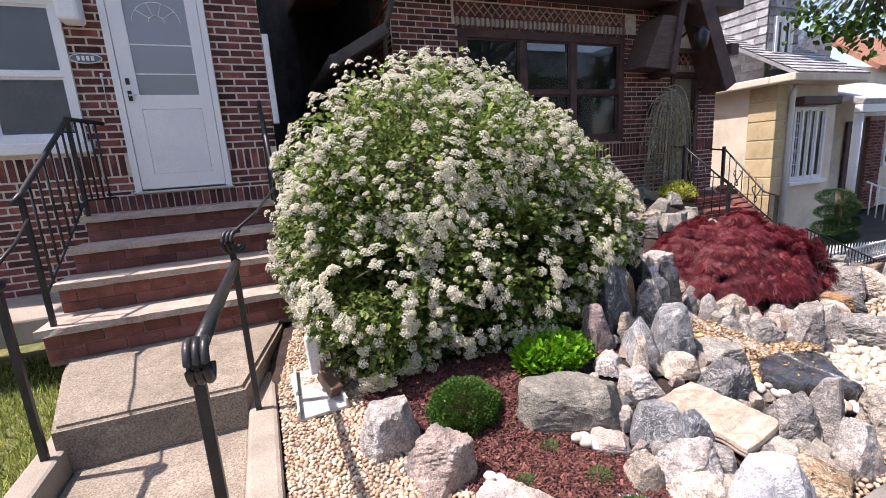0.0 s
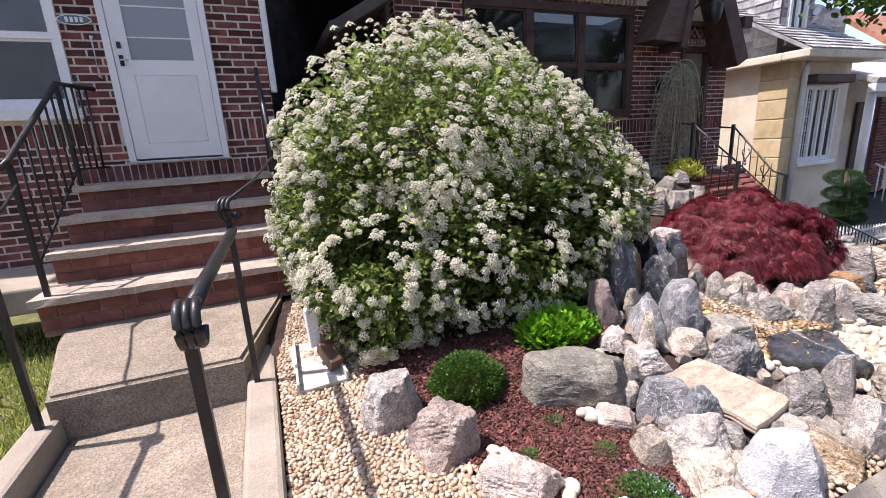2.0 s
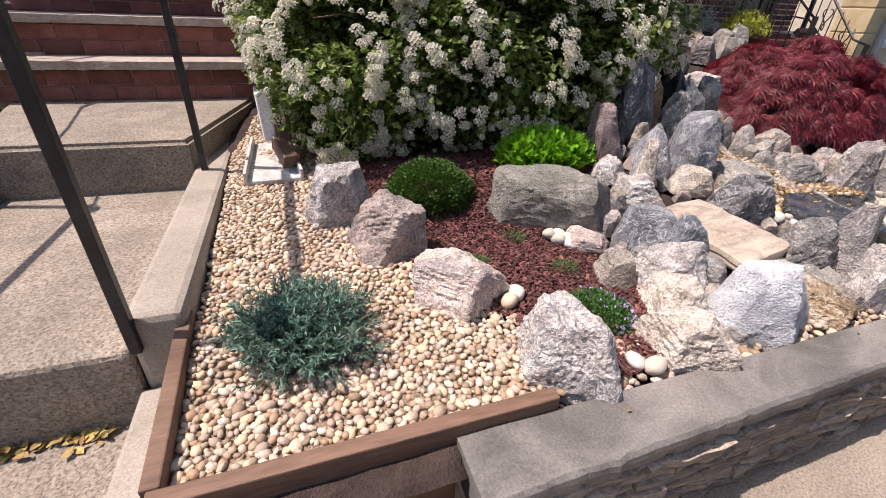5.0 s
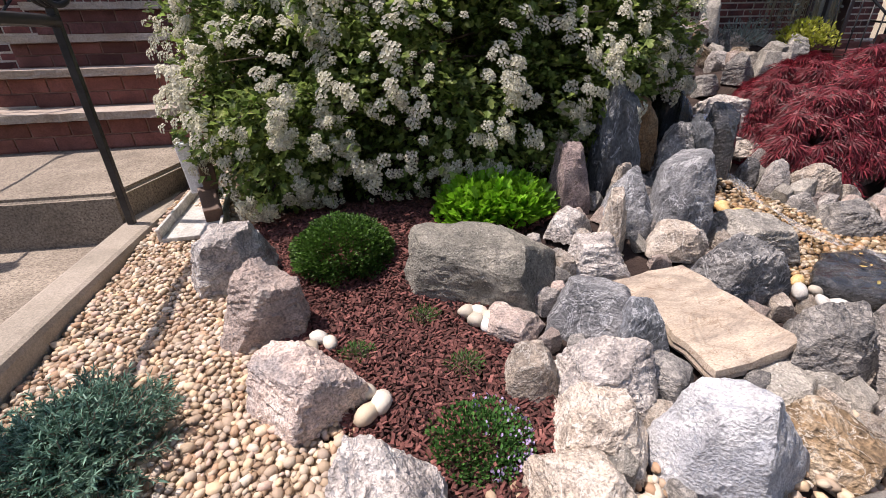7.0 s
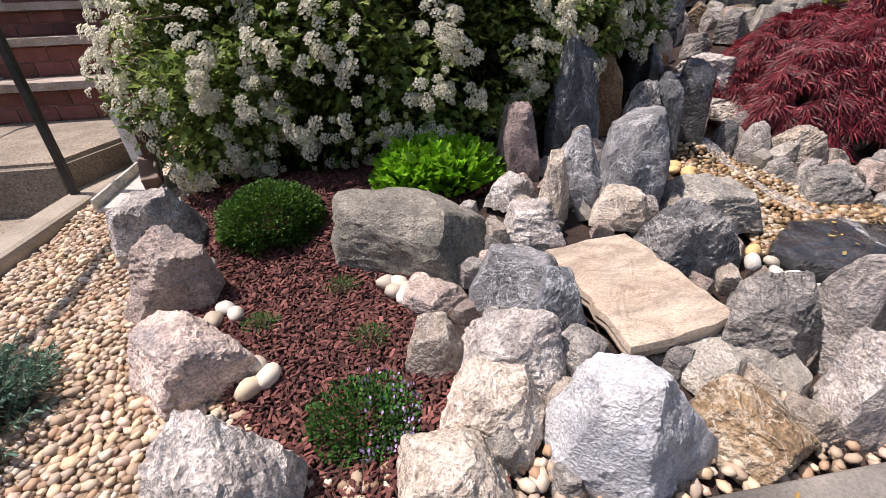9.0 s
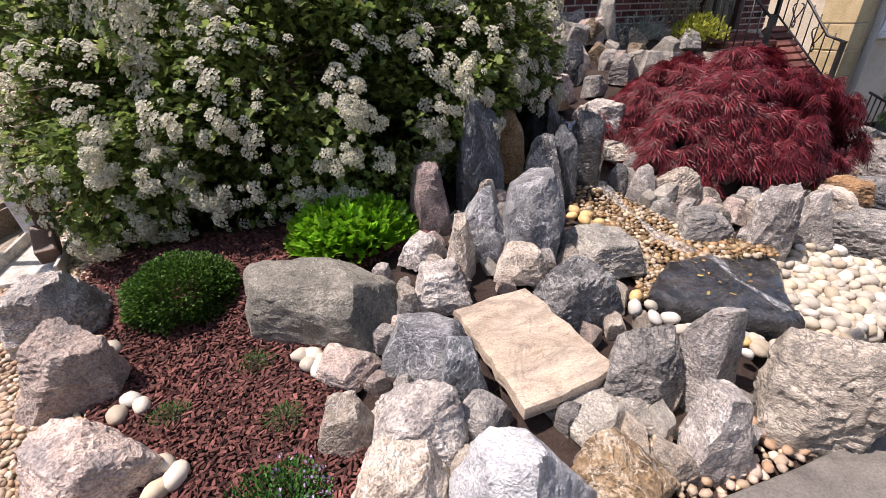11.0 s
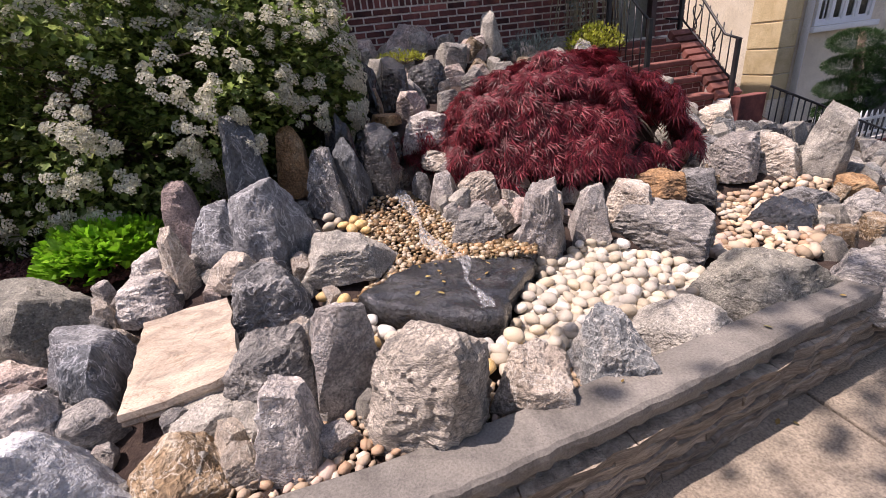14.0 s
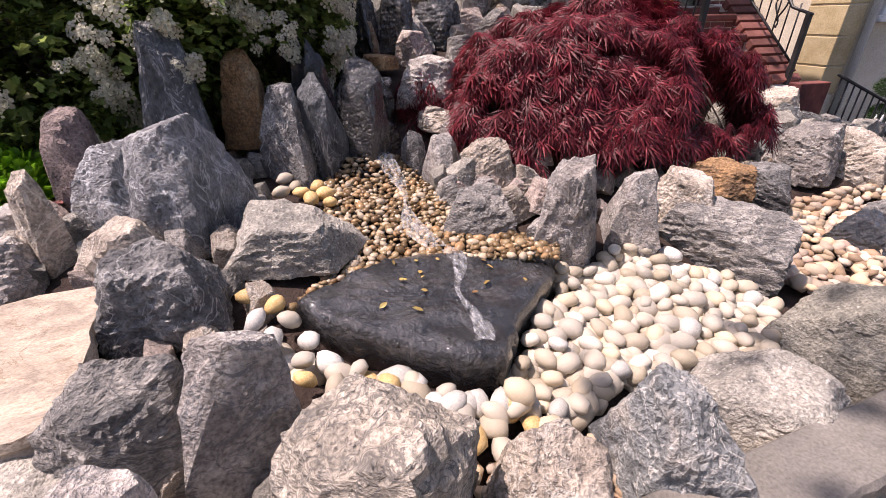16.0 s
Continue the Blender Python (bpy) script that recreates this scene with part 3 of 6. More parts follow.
def window_unit(name, label, x0, x1, z0, z1, y, panes, mat, parent, frame_w=.05, rail=None, depth=.06, glass=None):
    """A window in an opening of a wall that faces -y: frame, sashes, panes."""
    w = part(name, None, parent, label)
    bm = bmesh.new()
    for a, b, c, d in ((x0, x1, z0, z0 + frame_w), (x0, x1, z1 - frame_w, z1), (x0, x0 + frame_w, z0 + frame_w, z1 - frame_w), (x1 - frame_w, x1, z0 + frame_w, z1 - frame_w)):
        box_bm(bm, a, b, y - .012, y + depth, c, d)
    part("frame", finish(bm, "frame", mat), w)
    n = panes
    span = (x1 - x0 - 2 * frame_w) / n
    for i in range(n):
        a = x0 + frame_w + span * i
        if i:
            part("mullion", box("mullion", a - frame_w * .55, a + frame_w * .55, y - .006, y + depth, z0 + frame_w, z1 - frame_w, mat, .004), w)
        la, lb = a + (frame_w * .55 if i else 0), a + span - (frame_w * .55 if i < n - 1 else 0)
        if rail:
            zm = z0 + (z1 - z0) * rail
            part("meeting_rail", box("meeting_rail", la, lb, y + .005, y + depth, zm - .02, zm + .02, mat, .003), w)
            spans = ((z0 + frame_w, zm - .02, .035), (zm + .02, z1 - frame_w, .02))
        else:
            spans = ((z0 + frame_w, z1 - frame_w, .025),)
        for c, d, yy in spans:
            bm = bmesh.new()
            for p, q, r, s in ((la, lb, c, c + .022), (la, lb, d - .022, d), (la, la + .022, c + .022, d - .022), (lb - .022, lb, c + .022, d - .022)):
                box_bm(bm, p, q, y + yy - .012, y + yy + .012, r, s)
            part("sash", finish(bm, "sash", mat), w)
            part("pane", box("pane", la + .022, lb - .022, y + yy - .002, y + yy + .002, c + .022, d - .022, glass or M_GLASS), w)
    return w


# for walls added behind the panes; the grey paints in an unlit room's dimness
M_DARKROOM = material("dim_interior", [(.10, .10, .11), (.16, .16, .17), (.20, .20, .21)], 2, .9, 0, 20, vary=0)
M_BLIND = material("pale_blind", [(.30, .31, .32), (.38, .39, .40), (.44, .45, .46)], 3, .8, 0, 40, stretch=(1, 1, 8), vary=0)

# ---- left brick house ----
HA = 5.0
house_a = thing("brick_house", "dark red brick row house with white storm door and window", "house")
holes = [(3.01, 3.93, 1.45, 3.62), (.0, 2.69, 1.90, 3.30)]
part("wall", holed_panel("wall", 4.45, .2, 6.4, holes, .0, .22, M_MORTAR), house_a, m=pose(-3, HA, 0))
brick_wall(house_a, pose(-3, HA - .001, 0), 4.45, .36, 6.3, holes, (1.6, 4.46, 1.3, 3.5), soldiers=((1.60, 1.64),), size=1.05)
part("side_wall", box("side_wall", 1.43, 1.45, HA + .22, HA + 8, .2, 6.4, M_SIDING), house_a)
part("roof", box("roof", -3.2, 1.7, HA - .3, HA + 8, 6.4, 6.7, M_SHING), house_a)
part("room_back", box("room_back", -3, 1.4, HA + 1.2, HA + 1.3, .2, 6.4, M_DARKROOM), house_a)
# pale sheet added for the curtains and sky reflection of the upper panes
part("blind", box("blind", -2.95, -.36, HA + .1, HA + .105, 2.62, 3.28, M_BLIND), house_a, "pale sheet added behind the upper panes")
window_unit("window", "white double-hung double window", -3.0, -.31, 1.98, 3.30, HA - .02, 4, M_WHITE, house_a, .07, .48, glass=M_CGLASS)
part("window_sill", box("window_sill", -3.0, -.27, HA - .075, HA + .02, 1.875, 1.98, M_WHITE, .01), house_a, "white window sill")
part("window_head", box("window_head", -3.0, -.25, HA - .10, HA - .03, 3.30, 3.42, M_WHITE, .01), house_a, "white moulded window head")
door = part("storm_door", None, house_a, "white storm door with tall glass and etched arch")
bm = bmesh.new()
for a, b, c, d in ((.01, .07, 1.45, 3.55), (.87, .93, 1.45, 3.55), (.01, .93, 3.55, 3.62)):
    box_bm(bm, a, b, HA - .055, HA + .1, c, d)
part("door_frame", finish(bm, "door_frame", M_WHITE), door)
bm = bmesh.new()
for a, b, c, d in ((.075, .21, 1.47, 3.545), (.755, .865, 1.47, 3.545), (.21, .755, 1.47, 1.62), (.21, .755, 2.28, 2.42), (.21, .755, 3.40, 3.545)):
    box_bm(bm, a, b, HA - .045, HA - .005, c, d)
part("door_leaf", finish(bm, "door_leaf", M_WHITE), door)
part("lower_panel", box("lower_panel", .212, .753, HA - .0435, HA - .01, 1.622, 2.278, M_WHITE, .002), door)
part("glass", box("glass", .21, .755, HA - .03, HA - .022, 2.42, 3.40, M_DGLASS), door)
part("inner_door", box("inner_door", .03, .91, HA + .06, HA + .09, 1.45, 3.55, M_WHITE), door)
part("lock_plate", box("lock_plate", .115, .15, HA - .062, HA - .045, 2.36, 2.46, M_IRON, .005), door, "black lock plate")
part("lock_plate", box("lock_plate", .115, .15, HA - .062, HA - .045, 2.52, 2.58, M_IRON, .005), door, "black lock plate")
part("lever", tube("lever", [(.132, HA - .06, 2.41), (.132, HA - .10, 2.41), (.20, HA - .105, 2.41)], .008, M_STEEL), door, "metal door lever")
arch = [tube_data([(.48 + R_ * math.cos(a), HA - .034, 3.12 + R_ * .9 * math.sin(a)) for a in np.linspace(0, math.pi, 16)], .0035, 5) for R_ in (.07, .21)]
for k in range(1, 5):
    a = math.pi * k / 5
    arch.append(tube_data([(.48 + q * math.cos(a), HA - .034, 3.12 + q * .9 * math.sin(a)) for q in (.07, .21)], .0035, 5))
vs, fs = joined(arch)
part("etched_arch", mesh_of("etched_arch", vs, fs, M_WHITE), door, "etched arch pattern")
for zz in (2.62, 2.90):
    part("glazing_line", box("glazing_line", .21, .755, HA - .036, HA - .030, zz, zz + .012, M_WHITE), door)
pl = part("number_plaque", None, house_a, "oval slate plaque with white rim and bars")
bm = bmesh.new()
bmesh.ops.create_cone(bm, cap_ends=True, segments=32, radius1=.5, radius2=.5, depth=.02)
bmesh.ops.transform(bm, matrix=pose(-.17, HA - .04, 2.76, 90, 0, 0) @ Matrix.Diagonal((.26, .085, 1, 1)), verts=bm.verts)
part("plate", finish(bm, "plate", M_PLATE), pl)
part("rim", tube("rim", [(-.17 + .13 * math.cos(a), HA - .05, 2.76 + .043 * math.sin(a)) for a in np.linspace(0, 2 * math.pi, 33)], .005, M_WHITE, 6), pl)
for k in range(4):
    part("bar", box("bar", -.24 + .038 * k, -.217 + .038 * k, HA - .056, HA - .05, 2.74, 2.782, M_WHITE), pl)
part("pull_handle", tube("pull_handle", [(-.07, HA - .03, 2.62), (-.07, HA - .07, 2.62), (-.07, HA - .07, 2.26), (-.07, HA - .03, 2.26)], .012, M_WHITE), house_a, "white vertical grab bar")
part("lamp_bracket", box("lamp_bracket", -.28, -.10, HA - .24, HA - .03, 3.05, 3.32, M_WHITE, .03, pose(0, 0, 0)), house_a, "white awning end bracket")
part("downpipe", box("downpipe", 1.455, 1.52, HA - .08, HA - .02, 2.1, 3.05, M_WHITE, .012), house_a, "white square downpipe")
part("threshold", box("threshold", -.01, .95, HA - .07, HA - .0, 1.425, 1.45, M_STEEL, .006), house_a)
part("base_ledge", box("base_ledge", -3, -.2, 4.0, 4.98, .28, .50, M_CONC, .02), house_a, "pale concrete ledge along the wall foot")

# the front wall stands at DOOR_Y
DOOR_Y = 4.10
house_a.matrix_world = pose(-.18, DOOR_Y, 1.55) @ Matrix.Scale(.79, 4) @ pose(-.01, -HA, -1.45)

# steps up to the door
steps = thing("front_steps", "red brick front steps with pale rough-edged stone treads", "steps", kind="structure")
NOSE = [(3.03, .783), (3.30, 1.005), (3.57, 1.197), (3.84, 1.396)]
XL, XR = -.52, .88


def tread(x0, x1, y0, y1, zt):
    bm = bmesh.new()
    box_bm(bm, x0, x1, y0, y1, zt - .045, zt)
    bmesh.ops.subdivide_edges(bm, edges=[e for e in bm.edges if abs(e.verts[0].co.x - e.verts[1].co.x) > .3], cuts=26)
    bmesh.ops.subdivide_edges(bm, edges=[e for e in bm.edges if abs(e.verts[0].co.z - e.verts[1].co.z) > .03], cuts=2)
    for v in bm.verts:
        if v.co.y < y0 + .01:
            v.co.y += .010 * noise.noise(v.co * 26) - .004
            v.co.z += .004 * noise.noise(v.co * 19 + Vector((3, 1, 0)))
    return finish(bm, "tread", M_TREAD)


for i, (y, zt) in enumerate(NOSE):
    nxt = NOSE[i + 1][0] + .04 if i < 3 else DOOR_Y
    wide = .03 * (3 - i)
    xl, xr = XL - wide, XR + wide
    part("tread", tread(xl, xr + .03, y - .02, nxt, zt), steps)
    zb = (NOSE[i - 1][1] if i else .56)
    part("riser_core", box("riser_core", xl + .02, xr, y + .03, y + .35, zb - .03, zt - .046, M_REDMORT), steps)
    for r in range(2):
        x = xl + .02 - (.11 if r else 0)
        hb = (zt - .046 - zb - .02) / 2
        while x < xr:
            a, b = max(x, xl + .02), min(x + .203, xr)
            if b - a > .03:
                part("brick", brick_mesh(round(b - a, 3), round(hb, 3), .008, M_STEPB), steps, m=pose(a, y + .0305, zb + .006 + r * (hb + .008)))
            x += .213
part("sill_core", box("sill_core", -.52, .96, DOOR_Y - .016, DOOR_Y - .004, 1.394, 1.535, M_MORTAR), steps)
for k in range(27):
    part("brick", brick_mesh(.043, .118, .010, M_BRICK), steps, m=pose(-.515 + .0545 * k, DOOR_Y - .0165, 1.404))
part("stoop_body", box("stoop_body", XL + .03, XR - .01, 3.88, DOOR_Y - .001, .3, 1.345, M_MORTAR), steps)
part("side_wall", box("side_wall", XR + .075, XR + .09, 3.06, DOOR_Y - .01, .3, .73, M_STEPB), steps)

# ---- iron handrails ----


def iron_rail(name, label, posts, rails, balusters=(), scroll=(), bar=.008):
    t = thing(name, label, "handrail")
    for p, h in posts:
        part("post", box("post", p[0] - .014, p[0] + .014, p[1] - .014, p[1] + .014, p[2], p[2] + h, M_IRON, .003), t)
    for pts, r in rails:
        part("rail", tube("rail", pts, r, M_IRON, 8), t)
    for a, b in balusters:
        part("baluster", tube("baluster", [a, b], bar, M_IRON, 6), t)
    for p, d in scroll:
        q = Vector(p)
        e = Vector(d)
        for s in (-.018, 0, .018):
            pts = [q + e * (.045 * math.sin(u)) + Vector((s, 0, -.05 + .05 * math.cos(u))) for u in np.linspace(-.4, 4.2, 14)]
            part("scroll", tube("scroll", pts, .0105, M_IRON, 7), t)
    return t


iron_rail("handrail", "black iron handrail with curled ends beside the walk", [((.575, .92, .33), .89), ((.61, 2.05, .42), .94)],
          [([(.585, .90, 1.22), (.595, 1.2, 1.225), (.62, 2.03, 1.22)], .021), ([(.625, 2.05, 1.36), (.74, 2.5, 1.42), (.86, 3.0, 1.53)], .008)],
          scroll=[((.588, .90, 1.25), (0, -1, 0)), ((.622, 2.04, 1.37), (-.6, -.8, 0))])
iron_rail("handrail", "black iron handrail with curled end on the lawn side", [((-.27, 2.05, .44), .90), ((-.275, 1.0, .43), .80)],
          [([(-.27, 2.05, 1.26), (-.275, 1.5, 1.22), (-.28, .98, 1.18)], .016), ([(-.27, 2.07, 1.32), (-.36, 2.5, 1.38), (-.50, 3.02, 1.46)], .008)],
          scroll=[((-.27, 2.03, 1.34), (0, -1, 0))])
iron_rail("stair_rail", "black iron stair rail beside the bush", [((.87, 3.08, .783), .82), ((.86, 3.87, 1.396), .84)],
          [([(.87, 3.0, 1.58), (.86, 3.9, 2.20), (.87, 4.06, 2.22)], .018), ([(.87, 3.08, 1.05), (.86, 3.87, 1.66)], .009)],
          [((.87 - .01 * k / 6, 3.08 + .79 * k / 6, 1.05 + .61 * k / 6), (.87 - .01 * k / 6, 3.08 + .79 * k / 6, 1.62 + .56 * k / 6)) for k in range(1, 6)])
iron_rail("stair_rail", "black iron stair rail with upright bars by the door", [((-.53, 3.08, .783), .80), ((-.47, 3.87, 1.396), .74)],
          [([(-.53, 2.98, 1.56), (-.53, 3.08, 1.60), (-.47, 3.88, 2.12), (-.30, 4.06, 2.10)], .017), ([(-.53, 3.08, .98), (-.47, 3.87, 1.52), (-.32, 4.06, 1.52)], .009)],
          [((-.53 + .06 * k / 7, 3.08 + .79 * k / 7, .98 + .54 * k / 7), (-.53 + .06 * k / 7, 3.08 + .79 * k / 7, 1.59 + .53 * k / 7)) for k in range(1, 7)]
          + [((-.47 + .15 * k / 5, 3.88 + .18 * k / 5, 1.52), (-.47 + .15 * k / 5, 3.88 + .18 * k / 5, 2.11)) for k in range(1, 5)])

# downspout and splash block
ds = thing("downspout", "brown downspout elbow with pale pipe beside the steps", "downspout")
part("pipe", box("pipe", -.028, .028, -.022, .022, 0, .22, M_WHITE, .006, pose(.915, 2.06, .55, 3, -3, 10)), ds)
part("elbow", box("elbow", -.036, .036, -.075, .075, -.036, .036, M_DARKP, .005, pose(.975, 1.985, .515, 28, 0, 20)), ds, "brown plastic elbow")
part("shoe", box("shoe", -.03, .03, -.028, .028, 0, .14, M_DARKP, .005, pose(.975, 2.04, .53, 0, 0, 20)), ds, "brown plastic shoe")
sp = thing("splash_block", "white plastic splash block on the gravel", "splash block")
SPM = pose(.905, 2.08, .44, 5, 0, 3)
part("base", box("base", -.115, .115, -.23, .23, -.012, .008, M_SPLASH, .004, SPM), sp)
for s in (-1, 1):
    part("lip", box("lip", -.007, .007, -.23, .23, -.01, .05, M_SPLASH, .004, SPM @ pose(s * .10, 0, 0, 0, 0, s * 5)), sp)

# dark boards added to close the passage between the houses, for its deep shade
gate = thing("passage_gate", "dark boarded screen added to close the side passage", "gate")
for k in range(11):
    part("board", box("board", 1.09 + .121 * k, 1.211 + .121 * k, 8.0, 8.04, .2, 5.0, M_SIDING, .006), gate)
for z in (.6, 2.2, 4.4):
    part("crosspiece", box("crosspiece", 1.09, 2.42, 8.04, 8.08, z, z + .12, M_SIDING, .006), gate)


# ---- brick house behind the garden ----
HB = 4.30
WX0, WX1, WZ0, WZ1 = 2.96, 5.30, 1.74, 3.02   # the triple window
DX0, DX1, DZ0, DZ1 = 6.18, 6.72, 1.02, 2.62   # the front door
house_b = thing("brick_house", "dark red brick house with brown windows and timbered gable", "house")
X0 = 2.22
holes = [(WX0 - X0, WX1 - X0, WZ0, WZ1), (DX0 - X0, DX1 - X0, DZ0, DZ1)]
part("wall", holed_panel("wall", 4.88, .2, 3.5, holes, .0, .22, M_MORTAR), house_b, m=pose(X0, HB, 0))
brick_wall(house_b, pose(X0, HB - .001, 0), 4.88, .66, 3.36, holes + [(WX0 - X0 - .06, 3.3, WZ1 + .05, WZ1 + .27), (DX0 - X0 - .05, 4.5, DZ1 + .02, DZ1 + .22)], (1.1, 3.0, 1.0, 1.62), soldiers=((WZ0 - .225, WZ0 - .168),), size=.83)
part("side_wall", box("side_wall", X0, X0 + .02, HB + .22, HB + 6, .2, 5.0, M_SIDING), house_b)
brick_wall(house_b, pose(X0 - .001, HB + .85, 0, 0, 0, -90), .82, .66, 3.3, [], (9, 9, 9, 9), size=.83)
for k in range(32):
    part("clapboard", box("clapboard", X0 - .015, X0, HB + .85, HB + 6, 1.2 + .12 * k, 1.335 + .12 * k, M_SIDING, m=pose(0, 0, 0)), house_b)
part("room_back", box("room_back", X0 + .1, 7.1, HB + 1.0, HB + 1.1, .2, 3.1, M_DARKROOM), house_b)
window_unit("window", "brown triple window with double-hung sashes", WX0, WX1, WZ0, WZ1, HB - .03, 3, M_DARKW, house_b, .085, .48, .1)
part("blind", box("blind", WX0 + .05, WX0 + .80, HB + .08, HB + .085, WZ0 + .05, WZ1 - .04, M_BLIND), house_b, "lowered slatted blind")
# lattice brick frieze: crossed diagonal ribs over a row of teeth
fr = part("frieze", None, house_b, "brick frieze of crossed diagonals above a dentil row")


def lattice(x0, n, zc):
    """Pale crossed ribs on a recessed brick band."""
    part("band", box("band", x0 - .09, x0 + .105 * n, HB - .008, HB - .001, zc - .085, zc + .075, M_BRICK), fr)
    chunks = []
    for k in range(n):
        for s in (-1, 1):
            bm = bmesh.new()
            box_bm(bm, -.088, .088, -.014, .0, -.0055, .0055, pose(x0 + .105 * k, HB - .009 - .003 * (s > 0), zc, 0, 45 * s, 0))
            bm.verts.index_update()
            chunks.append(([v.co.copy() for v in bm.verts], [tuple(q.index for q in f.verts) for f in bm.faces]))
            bm.free()
    vs, fs = joined(chunks)
    part("lattice", mesh_of("lattice", vs, fs, M_TREAD), fr)


lattice(WX0 + .06, 22, WZ1 + .20)
lattice(DX0 + .05, 5, DZ1 + .17)
for k in range(39):
    part("tooth", brick_mesh(.030, .085, .045, M_TREAD), fr, m=pose(WX0 - .03 + .062 * k, HB - .001, WZ1 + .03))
for k in range(9):
    part("tooth", brick_mesh(.030, .07, .045, M_TREAD), fr, m=pose(DX0 + .0 + .062 * k, HB - .001, DZ1 + .02))
part("eave", box("eave", 1.65, 7.1, HB - .34, HB + .1, 3.37, 3.52, M_DARKW, .01), house_b, "dark timber eave")
part("gutter", box("gutter", 1.60, 5.7, HB - .44, HB - .35, 3.40, 3.48, M_DARKW, .02), house_b)
bm = bmesh.new()
box_bm(bm, 1.6, 6.0, -.0, 6.4, 0, .08, pose(0, HB - .44, 3.52, 10, 0, 0))
part("roof", finish(bm, "roof", M_REDRF), house_b, "red tiled roof slope")
# side eave of the roof over the passage, dark colour standing in for shadow
part("side_eave", box("side_eave", -.02, .60, 0, 5.4, -.05, .05, M_SIDING, .01, pose(1.58, HB - .26, 2.62, 0, -30, 0)), house_b, "side eave with its shadow put into the dark colour")
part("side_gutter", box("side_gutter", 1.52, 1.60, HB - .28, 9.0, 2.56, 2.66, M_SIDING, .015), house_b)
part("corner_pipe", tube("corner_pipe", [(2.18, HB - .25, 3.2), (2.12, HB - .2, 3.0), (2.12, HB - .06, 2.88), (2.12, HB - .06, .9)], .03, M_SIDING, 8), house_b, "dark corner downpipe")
# gabled porch with broad dark barge boards
YB = HB - .35
for xa, za, xb, zb, wd in ((5.76, 2.55, 5.96, 3.75, .05), (6.84, 2.40, 6.12, 3.75, .115)):
    a, b = Vector((xa, YB, za)), Vector((xb, YB, zb))
    L = (b - a).length
    ang = -math.degrees(math.atan2(b.z - a.z, b.x - a.x))
    part("barge_board", box("barge_board", -.04, L, -.05, .30, -wd, wd, M_DARKW, .008, pose(a.x, a.y, a.z, 0, ang, 0)), house_b, "dark timber barge board")
bm = bmesh.new()
hex_ = [(5.30, 2.60), (5.72, 2.58), (5.86, 3.2), (5.58, 3.2)]
fv = [bm.verts.new((x, YB - .02, z)) for x, z in hex_]
kv = [bm.verts.new((x + .02, HB - .01, z + .02)) for x, z in hex_]
bm.faces.new(fv)
bm.faces.new(kv[::-1])
for i in range(4):
    j = (i + 1) % 4
    bm.faces.new((fv[j], fv[i], kv[i], kv[j]))
part("bracket", finish(bm, "bracket", material("brown_board", [(.10, .06, .05), (.14, .09, .075), (.18, .12, .10)], 5, .6, .3, 80, stretch=(1, 1, 6))), house_b, "boxed timber eave bracket")
part("gable_panel", box("gable_panel", 5.9, 6.8, HB - .10, HB - .07, 2.90, 3.6, M_CREAM), house_b, "pale stucco gable panel")
part("gable_beam", box("gable_beam", 5.9, 6.8, HB - .14, HB - .08, 2.84, 2.90, M_DARKW, .006), house_b)
part("purlin", box("purlin", 6.80, 6.95, YB - .06, HB - .05, 2.78, 2.92, M_DARKW, .01), house_b)
lam = part("porch_lamp", None, house_b, "black iron porch lantern")
LX, LY = 6.2, HB - .42
part("arm", tube("arm", [(LX, HB - .10, 3.02), (LX, HB - .3, 3.12), (LX, LY, 3.06)], .014, M_IRON), lam)
part("lantern", tube("lantern", [(LX, LY, 3.08), (LX, LY, 3.0), (LX, LY, 2.84), (LX, LY, 2.78)], [.02, .095, .07, .01], M_IRON, 6), lam)
db = part("front_door", None, house_b, "pale panelled front door behind dark frame")
bm = bmesh.new()
for a, b, c, d in ((DX0, DX0 + .06, DZ0, DZ1), (DX1 - .06, DX1, DZ0, DZ1), (DX0 + .06, DX1 - .06, DZ1 - .07, DZ1)):
    box_bm(bm, a, b, HB - .03, HB + .12, c, d)
part("door_frame", finish(bm, "door_frame", M_DARKW), db)
part("door_leaf", box("door_leaf", DX0 + .06, DX1 - .06, HB + .05, HB + .09, DZ0, DZ1 - .07, material("sage_door", [(.24, .24, .19), (.30, .30, .24), (.35, .34, .28)], 3, .5, .1, 50)), db)
part("mailbox", box("mailbox", 5.72, 5.92, HB - .15, HB - .035, 2.06, 2.20, M_IRON, .015), house_b, "black wall mailbox")

# its entrance stairs
st = thing("entrance_stairs", "red brick entrance stairs with sloping cheek wall", "steps", kind="structure")
SX0, SX1 = 4.86, 5.38
for i in range(5):
    zt, y = .92 - .115 * i, 3.0 - .125 * i
    part("tread", box("tread", SX0, SX1, y - .14, y + .02, zt - .04, zt, M_STEPB, .008), st)
    part("riser", box("riser", SX0 + .02, SX1, y - .12, y + .3, .1, zt - .042, M_MORTAR), st)
    for q in range(2):
        for k in range(5):
            xa = SX0 + .024 + .108 * k - (.05 if q else 0)
            a_, b_ = max(xa, SX0 + .022), min(xa + .102, SX1 - .002)
            if b_ - a_ > .02:
                part("brick", brick_mesh(round(b_ - a_, 3), .031, .006, M_STEPB), st, m=pose(a_, y - .1205, zt - .042 - .036 * (q + 1)))
part("stoop", box("stoop", SX0 - .08, SX1, 3.02, 3.45, .2, .96, M_STEPB, .006), st)
bm = bmesh.new()
